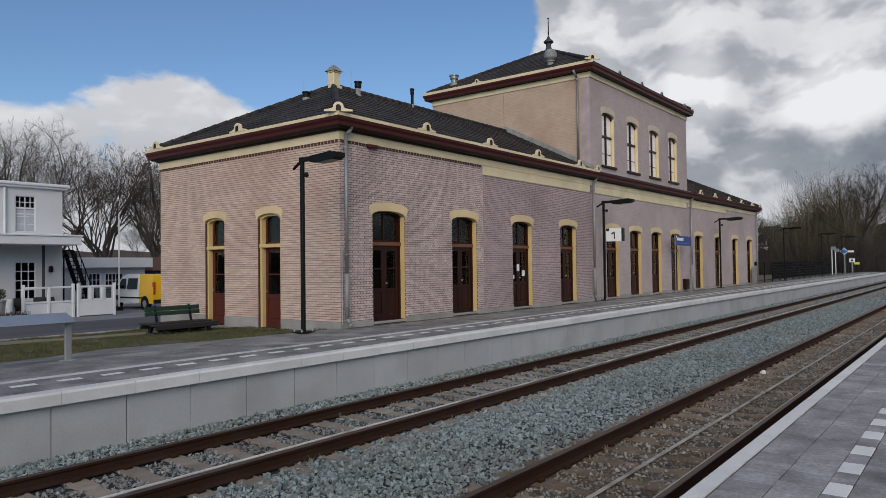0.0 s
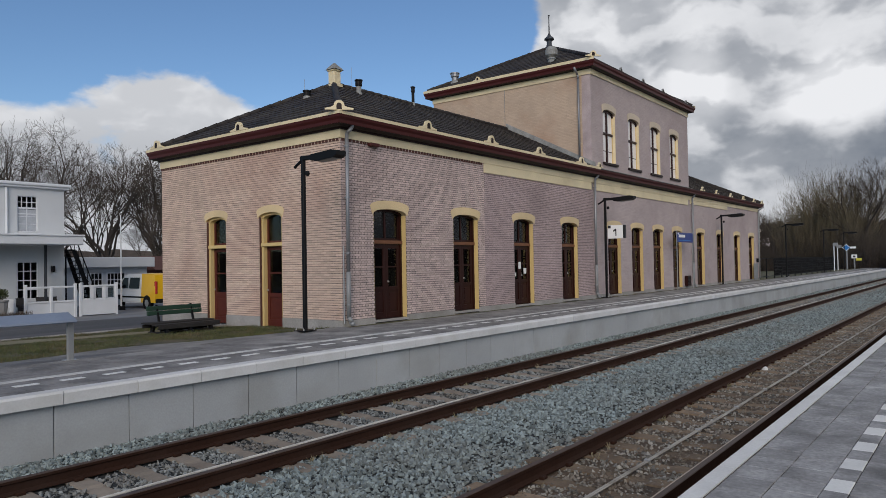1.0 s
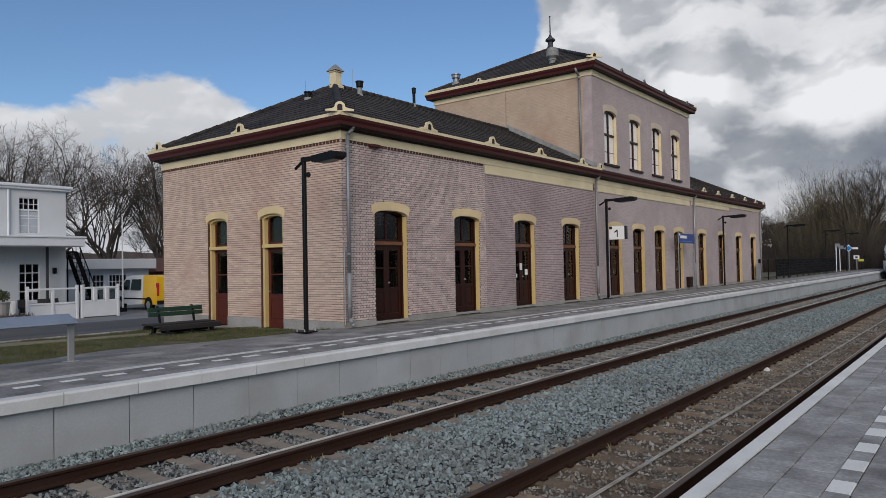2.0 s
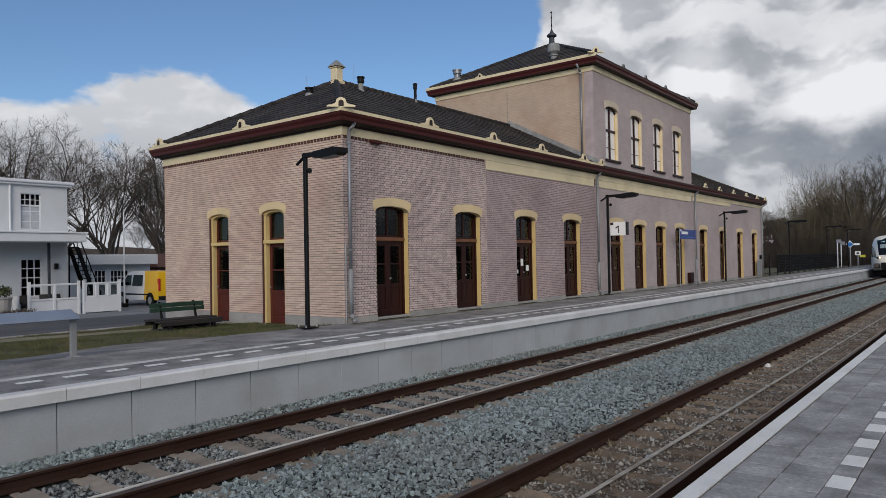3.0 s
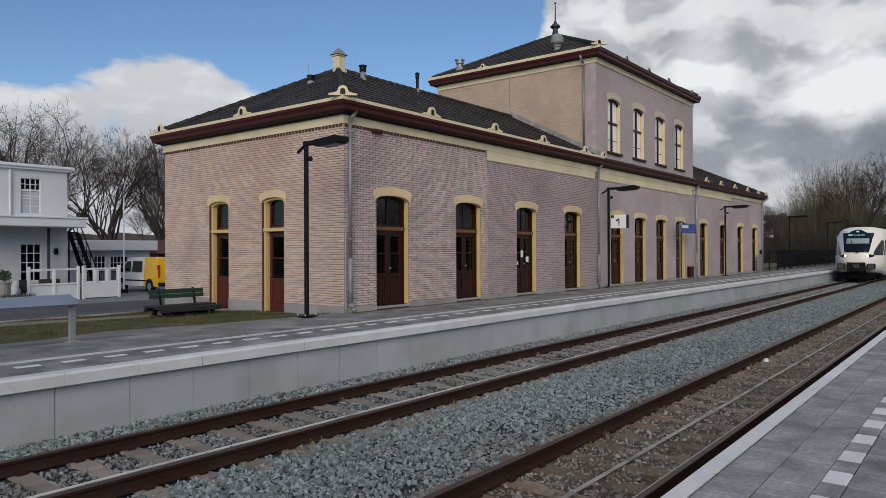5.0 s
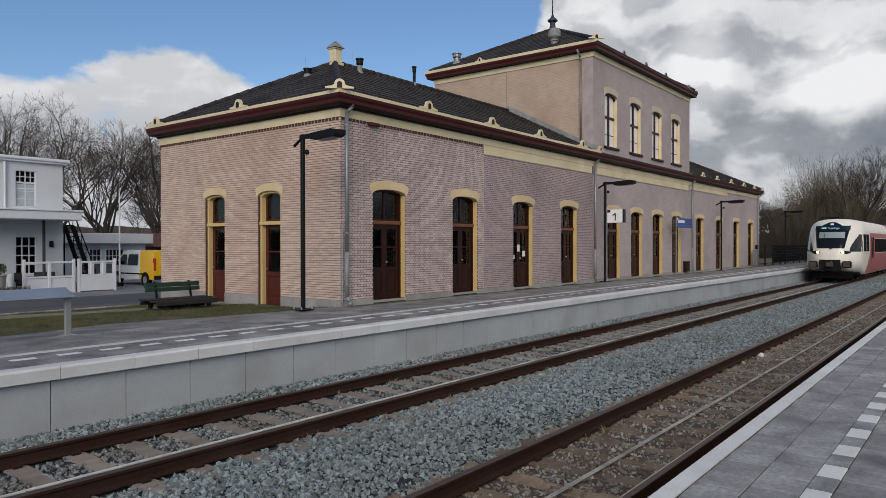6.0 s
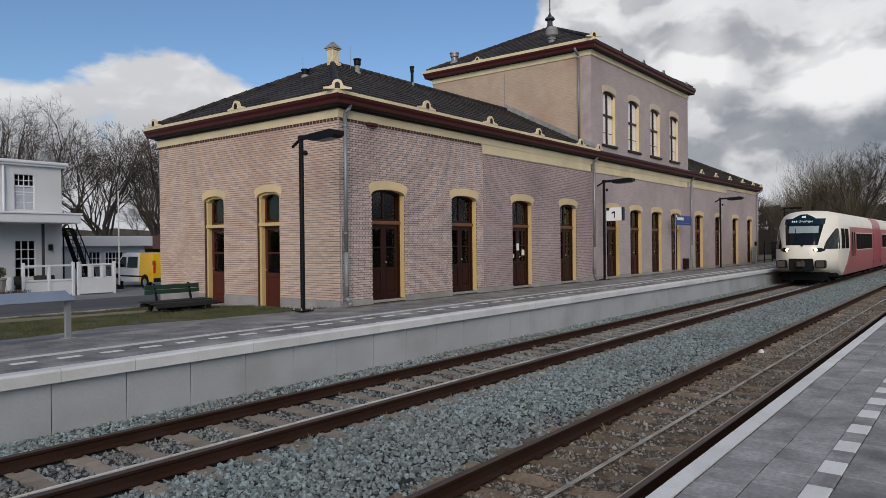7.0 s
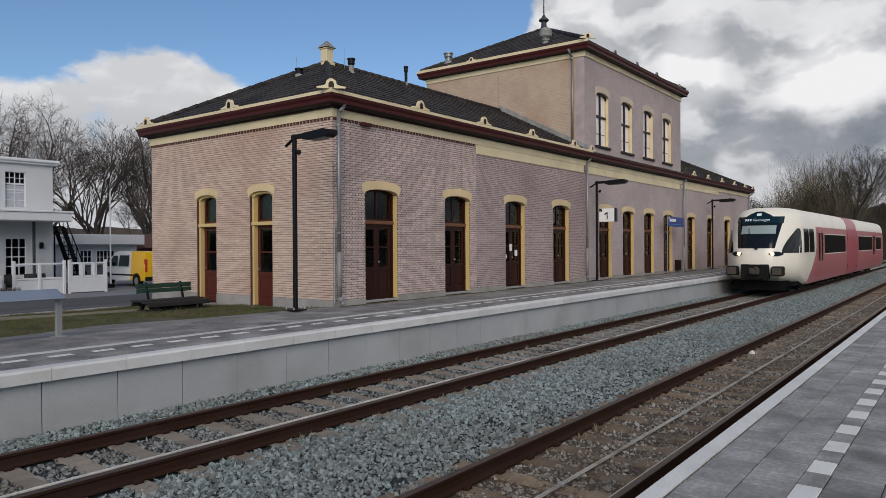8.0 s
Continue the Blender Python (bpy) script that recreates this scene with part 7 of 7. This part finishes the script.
def van():
    """A panel van seen on its left flank and tail, nose away down the street."""
    v = thing("delivery_van", (21.55, 36.3, -0.76), "parked white delivery van with a yellow rear body", "van")
    W = 0.93
    prof = [(0.0, 0.42), (0.0, 1.15), (0.10, 1.90), (0.30, 1.98), (2.9, 1.98), (3.35, 1.88), (4.15, 1.22), (4.72, 1.02), (4.85, 0.80), (4.86, 0.42)]
    cut = 1.5

    def hull(a, c, name, mat):
        pts = []
        top = [p for p in prof if a <= p[0] <= c]

        def zt(y):
            for (p, q), (r, s) in zip(prof[1:], prof[2:]):
                if p <= y <= r and r > p:
                    return q + (s - q) * (y - p) / (r - p)
            return 1.98
        outline = [(a, 0.36)] + ([(a, zt(a))] if a > 0.01 else []) + [p for p in top if p[1] > 0.43] + ([(c, zt(c))] if c < 4.8 else []) + [(c, 0.36)]
        b = Build()
        rows = [[(s * W * k, y, z) for y, z in outline] for s, k in ((-1, 1), (1, 1))]
        n = len(outline)
        verts = []
        for s in (-1, 1):
            for inset, dy in ((0.0, 0), (0.07, 0)):
                verts.append([(s * (W - (0.10 * max(0, (z - 1.1)) if z > 1.1 else 0)) + (0 if inset == 0 else 0), y, z) for y, z in outline])
        L_, R_ = verts[0], verts[2]
        p = L_ + R_
        f = [tuple(range(n)), tuple(range(2 * n - 1, n - 1, -1))] + [(i, i + n, (i + 1) % n + n, (i + 1) % n) for i in range(n)]
        b.add(p, f)
        return part(name, b, mat, v)
    rear = hull(0.0, cut, "rear_body", VAN_YELLOW)
    front = hull(cut, 4.86, "front_body", VAN_WHITE)

    def flank(y0, y1, z0, z1, slope, s):
        b = Build()
        x0 = s * (W - 0.10 * max(0, z0 - 1.1) + 0.006)
        x1 = s * (W - 0.10 * max(0, z1 - 1.1) + 0.006)
        b.add([(x0, y0, z0), (x0, y1, z0), (x1, y1 - slope, z1), (x1, y0, z1)], [(0, 1, 2, 3)])
        return b
    for s in (-1, 1):
        part("door_window", flank(1.68, 2.80, 1.14, 1.76, 0.08, s), VAN_GLASS, front, "dark side window")
        part("cab_window", flank(2.92, 4.02, 1.16, 1.74, 0.62, s), VAN_GLASS, front, "dark cab window")
    part("windscreen", Build().add([(-0.78, 3.50, 1.79), (0.78, 3.50, 1.79), (0.84, 4.13, 1.27), (-0.84, 4.13, 1.27)], [(0, 1, 2, 3)]), VAN_GLASS, front)
    for s in (-1, 1):
        part("trim_strip", flank(0.9, 3.9, 0.62, 0.70, 0.0, s), RUBBER, v, "black rubbing strip")
    part("bumper", Build().box(-0.90, -0.10, 0.36, 0.90, 0.06, 0.58, 0.03), RUBBER, v)
    part("door_seam", Build().box(-0.008, -0.006, 0.6, 0.008, 0.03, 1.85), RUBBER, rear)
    for s in (-1, 1):
        part("tail_lamp", Build().box(s * 0.84 - 0.07, -0.02, 0.85, s * 0.84 + 0.07, 0.10, 1.55, 0.02), TAIL_RED, v)
        for y in (0.85, 3.95):
            part("wheel_arch", Build().tube((s * (W - 0.02), y, 0.36), (s * (W + 0.005), y, 0.36), 0.42, n=20), RUBBER, v)
            t = part("wheel", Build().tube((s * (W - 0.22), y, 0.34), (s * (W + 0.012), y, 0.34), 0.34, n=20), RUBBER, v)
            part("rim", Build().tube((s * (W - 0.2), y, 0.34), (s * (W + 0.02), y, 0.34), 0.20, n=14), STEEL, t)
        part("mirror", Build().box(s * 1.06 - 0.10, 3.55, 1.12, s * 1.06 + 0.10, 3.68, 1.38, 0.03), RUBBER, v)
    part("plate_bar", Build().box(-0.25, -0.115, 0.62, 0.25, -0.10, 0.73), SIGN_YELLOW, v, "plain yellow plate")


white_house()
terrace()
neighbours()
van()


# ---- trees, woods and grass ----
def tree_mesh(seed, height, spread, levels, r0, mat_trunk, mat_twig, upright=0.35, first=0.18, kids=(4, 3, 3, 3), crown_shape=None):
    """A bare tree: a tapered trunk with limbs, and a crown of fine twigs, as two meshes."""
    rnd = random.Random(seed)
    trunk, crown = Build(), Build()

    def grow(p, d, length, r, level):
        b = trunk if level < 3 else crown
        n = {0: 8, 1: 6, 2: 5, 3: 4}.get(level, 3)
        steps = 4 if level < 3 else 2
        wob = 0.07 if level < 3 else 0.12
        pts = [p]
        q, e = p, d
        if crown_shape and level >= 1:
            # limbs that would leave the rounded crown stay shorter
            cz, rz, rh = crown_shape
            for k in range(3):
                o = p + d * length
                if (o.x / rh) ** 2 + (o.y / rh) ** 2 + ((o.z - cz) / rz) ** 2 > 0.9 + 0.3 * rnd.random():
                    length *= 0.72
        for i in range(steps):
            e = (e + Vector((rnd.gauss(0, wob), rnd.gauss(0, wob), rnd.gauss(0, wob * 0.6) + 0.05 * upright))).normalized()
            q = q + e * (length / steps)
            pts.append(q)
        for i in range(steps):
            b.tube(pts[i], pts[i + 1], r * (1 - 0.45 * i / steps), r * (1 - 0.45 * (i + 1) / steps), n, False)
        if level >= levels:
            return
        k = kids[min(level, len(kids) - 1)]
        for i in range(k + (1 if level == 0 else 0)):
            t = rnd.uniform(first if level == 0 else 0.30, 0.98) if i else 0.99
            s = min(steps - 1, int(t * steps))
            base = pts[s].lerp(pts[s + 1], t * steps - s)
            side = Vector((rnd.gauss(0, 1), rnd.gauss(0, 1), rnd.gauss(0, 0.30)))
            side = (side - e * side.dot(e)).normalized()
            dirn = (e + side * spread * (0.45 if i == 0 else 1.0) + Vector((0, 0, upright * 0.35))).normalized()
            grow(base, dirn, length * (rnd.uniform(0.62, 0.82) if level else rnd.uniform(0.75, 1.0)), max(0.0095, r * rnd.uniform(0.43, 0.58)), level + 1)
    grow(Vector((0, 0, -0.2)), Vector((0, 0, 1)), height * 0.36, r0, 0)

    def crown_limit(b):
        zmax = max((v[2] for v in b.v), default=1)
        return zmax
    top = max(crown_limit(trunk), crown_limit(crown))
    k = height / top
    for b in (trunk, crown):
        b.v = [(x * k, y * k, z * k) for x, y, z in b.v]
    return trunk.mesh("trunk", mat_trunk), crown.mesh("crown", mat_twig)


def brush_mesh(seed, height, width, stems, mat, fan=0.32, thick=0.05, loose=0.55):
    """A thicket of many thin upright stems with side twigs."""
    rnd = random.Random(seed)
    b = Build()
    for i in range(stems):
        a = rnd.uniform(0, 6.28)
        rr = width * rnd.random() ** 0.6
        p = Vector((rr * math.cos(a), rr * math.sin(a), -0.2))
        lean = Vector((math.cos(a), math.sin(a), 0)) * rnd.uniform(0, fan) + Vector((0, 0, 1))
        h = height * rnd.uniform(0.55, 1.0) * (1 - 0.35 * (rr / width) ** 2)
        pts = [p]
        for s in range(4):
            lean = (lean + Vector((rnd.gauss(0, .10), rnd.gauss(0, .10), 0.03))).normalized()
            pts.append(pts[-1] + lean * h / 4)
        r = thick * rnd.uniform(0.5, 1.2)
        for s in range(4):
            b.tube(pts[s], pts[s + 1], r * (1 - 0.22 * s), r * (1 - 0.22 * (s + 1)), 3, False)
            for k in range(3):
                q = pts[s].lerp(pts[s + 1], rnd.random())
                d = (lean + Vector((rnd.gauss(0, loose), rnd.gauss(0, loose), rnd.gauss(0.1, .25)))).normalized()
                m = q + d * rnd.uniform(0.5, 1.5)
                b.tube(q, m, r * 0.42, r * 0.22, 3, False)
                e = (d + Vector((rnd.gauss(0, .4), rnd.gauss(0, .4), 0.2))).normalized()
                b.tube(m, m + e * rnd.uniform(0.4, 1.1), r * 0.24, r * 0.12, 3, False)
    return b.mesh("stems", mat)


def plant_trees():
    kinds = [tree_mesh(s, 14.5, sp, 7, 0.34, BARK, TWIG, up, 0.30, kids=(7, 3, 3, 3, 3, 3), crown_shape=(9.0, 6.4, 6.0)) for s, sp, up in ((3, 0.78, 0.30), (8, 0.85, 0.28), (21, 0.70, 0.40))]
    spots = [(26.4, 64, 1.07, 1, 200), (32.0, 64, 0.98, 2, 120), (38.2, 65, 1.03, 0, 210), (21.0, 65, 1.0, 2, 300), (34.6, 60, 0.62, 1, 15), (28.6, 74, 0.95, 0, 75), (43.5, 74, 1.0, 2, 160)]
    for x, y, s, k, yaw in spots:
        t = thing("bare_tree", (x, y, -0.8), "tall bare winter tree behind the houses", "tree", "bare trees", yaw=yaw)
        t.scale = (s, s, s)
        part("trunk", kinds[k][0], None, t)
        part("crown", kinds[k][1], None, t, "fine leafless twigs")
    far = [(111, 13.2, 1.10, 2, 60), (121, 9.4, 0.85, 1, 20), (128, 33, 0.80, 2, 140), (118, 5.5, 0.95, 0, 260)]
    for x, y, s, k, yaw in far:
        t = thing("bare_tree", (x, y, -0.8), "tall bare winter tree at the end of the line", "tree", "bare trees", yaw=yaw)
        t.scale = (s, s, s)
        part("trunk", kinds[k][0], None, t)
        part("crown", kinds[k][1], None, t, "fine leafless twigs")
    brush = [brush_mesh(s, 10.0, 4.2, 170, m, 0.34, 0.030, 0.75) for s, m in ((1, TWIG_OLIVE), (2, TWIG), (5, TWIG_OLIVE))]
    rnd = random.Random(12)
    w = tagged(new("thicket"), "dense olive-brown winter thicket closing the end of the line", "thicket", kind="stuff")
    for i in range(110):
        x = rnd.uniform(106, 137)
        y = rnd.uniform(-6, 46) if i < 84 else rnd.uniform(12, 34)
        if y < 12 and x < 122:
            x = rnd.uniform(123, 137)
        s = rnd.uniform(0.70, 1.0) * float(np.interp(y, [-6, 6, 10, 16, 24, 34, 46], [1.0, 0.95, 0.85, 0.88, 1.0, 1.0, 0.95]))
        tall = part("thicket_clump", brush[i % 3], None, w, at=pose(x, y, -0.8, 0, 0, rnd.uniform(0, 360)) @ Matrix.Diagonal((s * 1.1, s * 1.1, s, 1)))
        tall["kind"] = "stuff"
    for i in range(26):
        y = 19 + i * 0.95
        s = rnd.uniform(0.86, 1.08)
        tall = part("thicket_clump", brush[(0, 2, 1)[i % 3]], None, w, at=pose(rnd.uniform(122, 134), y, -0.8, 0, 0, rnd.uniform(0, 360)) @ Matrix.Diagonal((s * 0.9, s * 0.9, s, 1)))
        tall["kind"] = "stuff"
    for x, y, h, seed in ((112, 20.8, 11.6, 41), (113, 18.4, 14.6, 42), (112, 16.3, 14.2, 43)):
        fan = thing("willow_bush", (x, y, -0.8), "tall rounded bush of pale tan upright winter stems", "bush", "bushes at the end of the line")
        part("bush_crown", brush_mesh(seed, h * 1.10, 2.4, 620, TWIG_PALE, 0.36, 0.036, 0.42), None, fan)
    for i in range(8):
        x = rnd.uniform(60, 100)
        y = rnd.uniform(36, 60)
        s = rnd.uniform(0.5, 0.8)
        tall = part("thicket_clump", brush[i % 3], None, w, at=pose(x, y, -0.8, 0, 0, rnd.uniform(0, 360)) @ Matrix.Diagonal((s, s, s, 1)))
        tall["kind"] = "stuff"
    for i in range(14):
        x = rnd.uniform(16, 62)
        y = rnd.uniform(82, 95)
        s = rnd.uniform(0.35, 0.6)
        tall = part("thicket_clump", brush[1], None, w, at=pose(x, y, -0.8, 0, 0, rnd.uniform(0, 360)) @ Matrix.Diagonal((s * 1.5, s * 1.5, s, 1)))
        tall["kind"] = "stuff"
    # backing sheet behind the clumps: undergrowth, with the wood's inner shade in its colour
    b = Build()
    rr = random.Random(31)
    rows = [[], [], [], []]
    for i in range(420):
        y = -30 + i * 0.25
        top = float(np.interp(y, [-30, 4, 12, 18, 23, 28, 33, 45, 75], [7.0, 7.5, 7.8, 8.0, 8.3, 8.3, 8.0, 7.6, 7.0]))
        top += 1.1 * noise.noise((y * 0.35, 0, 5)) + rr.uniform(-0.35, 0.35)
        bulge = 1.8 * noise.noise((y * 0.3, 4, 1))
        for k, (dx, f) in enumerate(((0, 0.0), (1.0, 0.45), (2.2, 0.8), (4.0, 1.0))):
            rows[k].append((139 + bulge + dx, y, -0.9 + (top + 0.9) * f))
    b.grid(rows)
    structure("wood_backing", b, WOOD_SHADE, "dark backing sheet for undergrowth and shade inside the winter wood", "woods")
    # wooded horizon far behind everything
    b = Build()
    rr = random.Random(9)
    ring = []
    for i in range(241):
        a = 2 * math.pi * i / 240
        ring.append((a, 9 + 3.5 * noise.noise((math.cos(a) * 6, math.sin(a) * 6, 0)) + rr.uniform(-0.8, 0.8)))
    b.grid([[(340 * math.cos(a), 340 * math.sin(a), -1) for a, h in ring], [(344 * math.cos(a), 344 * math.sin(a), h * 0.7) for a, h in ring], [(350 * math.cos(a), 350 * math.sin(a), h) for a, h in ring]])
    structure("far_woods", b, TWIG, "brown bare woods along the horizon", "backdrop")
    bl = thing("blossom_tree", (72.0, 19.5, -0.6), "small tree with pale pink spring blossom", "tree")
    tm = tree_mesh(33, 5.6, 0.9, 4, 0.11, BARK, TWIG, 0.3)
    part("trunk", tm[0], None, bl)
    cr = part("crown", tm[1], None, bl)
    f = Build()
    for i in range(300):
        v = Vector(rnd.choice(tm[1].vertices).co) + Vector((rnd.gauss(0, .1), rnd.gauss(0, .1), rnd.gauss(0, .1)))
        if v.z < 2.4:
            continue
        s = rnd.uniform(0.04, 0.09)
        f.add([v + Vector((s, 0, 0)), v + Vector((0, s, 0)), v + Vector((-s, 0, 0)), v + Vector((0, -s, 0)), v + Vector((0, 0, s)), v + Vector((0, 0, -s))],
              [(0, 1, 4), (1, 2, 4), (2, 3, 4), (3, 0, 4), (1, 0, 5), (2, 1, 5), (3, 2, 5), (0, 3, 5)])
    part("blossom", f, BLOSSOM, cr, "pale pink blossom")


def grass_field(n, seed, area, low, high, width):
    rng = np.random.default_rng(seed)
    x, y = area(rng, n)
    n = len(x)
    tuft = np.array([0.75 + 0.9 * noise.noise((p * 1.7, q * 1.7, 4)) for p, q in zip(x, y)]).clip(0.35, 1.5)
    h = rng.uniform(low, high, n) * tuft
    a = rng.uniform(0, 6.28, n)
    z = np.array([ground_z(v) for v in y])
    w = width
    lean = rng.normal(0, 0.45, (n, 2)) * h[:, None]
    v = np.stack([np.stack([x - w * np.cos(a), y - w * np.sin(a), z - 0.01], -1), np.stack([x + w * np.cos(a), y + w * np.sin(a), z - 0.01], -1), np.stack([x + lean[:, 0], y + lean[:, 1], z + h], -1)], 1)
    f = np.arange(n * 3).reshape(n, 3)
    return v.reshape(-1, 3), f


def grass():
    edge_x, edge_y = [-30, 5, 7.3, 9.1, 10.8, 12.2], [13.9, 13.85, 14.5, 13.8, 13.35, 13.0]

    def lawn(thin):
        def area(rng, n):
            y = rng.uniform(12.9, 19.35, n)
            x = 12.2 - 16 * rng.random(n) ** 1.15
            path = np.interp(x, edge_x, edge_y) + rng.normal(0.05, 0.10, n)
            sand0 = np.interp(x, [7, 9.5, 12.2], [17.85, 17.3, 17.0])
            sand1 = np.interp(x, [7, 9.5, 12.2], [18.9, 18.2, 17.8])
            patch = np.array([noise.noise((p * 0.55, q * 0.8, 2)) + 0.5 * noise.noise((p * 2.1, q * 2.3, 8)) for p, q in zip(x, y)])
            keep = (y > path) & ~((y > sand0) & (y < sand1)) & (patch > thin + rng.normal(0, 0.12, n))
            return x[keep], y[keep]
        return area
    v, f = grass_field(90000, 5, lawn(-0.28), 0.02, 0.085, 0.006)
    tagged(part("grass", raw_mesh("grass", v, f, GRASS), None), "patchy short winter grass beside the platform", "grass", kind="stuff")
    v, f = grass_field(30000, 6, lawn(0.02), 0.015, 0.06, 0.007)
    tagged(part("dead_grass", raw_mesh("dead_grass", v, f, GRASS_DEAD), None), "withered brown grass among the green", "grass", kind="stuff")
    rnd = random.Random(3)
    weeds = Build()
    for i in range(120):
        x = rnd.uniform(4, 26)
        side = rnd.choice((6.60, 6.95, 8.12, 8.40, 4.2, 3.86))
        p = Vector((x, side + rnd.uniform(-.05, .05), -0.87))
        for k in range(6):
            d = Vector((rnd.gauss(0, .5), rnd.gauss(0, .5), 1)).normalized() * rnd.uniform(0.04, 0.10)
            weeds.tube(p, p + d, 0.004, 0.002, 3, False)
    tagged(part("weeds", weeds, GRASS_DRY), "small dry weeds along the rails", "weeds", kind="stuff")


plant_trees()
grass()


motions()
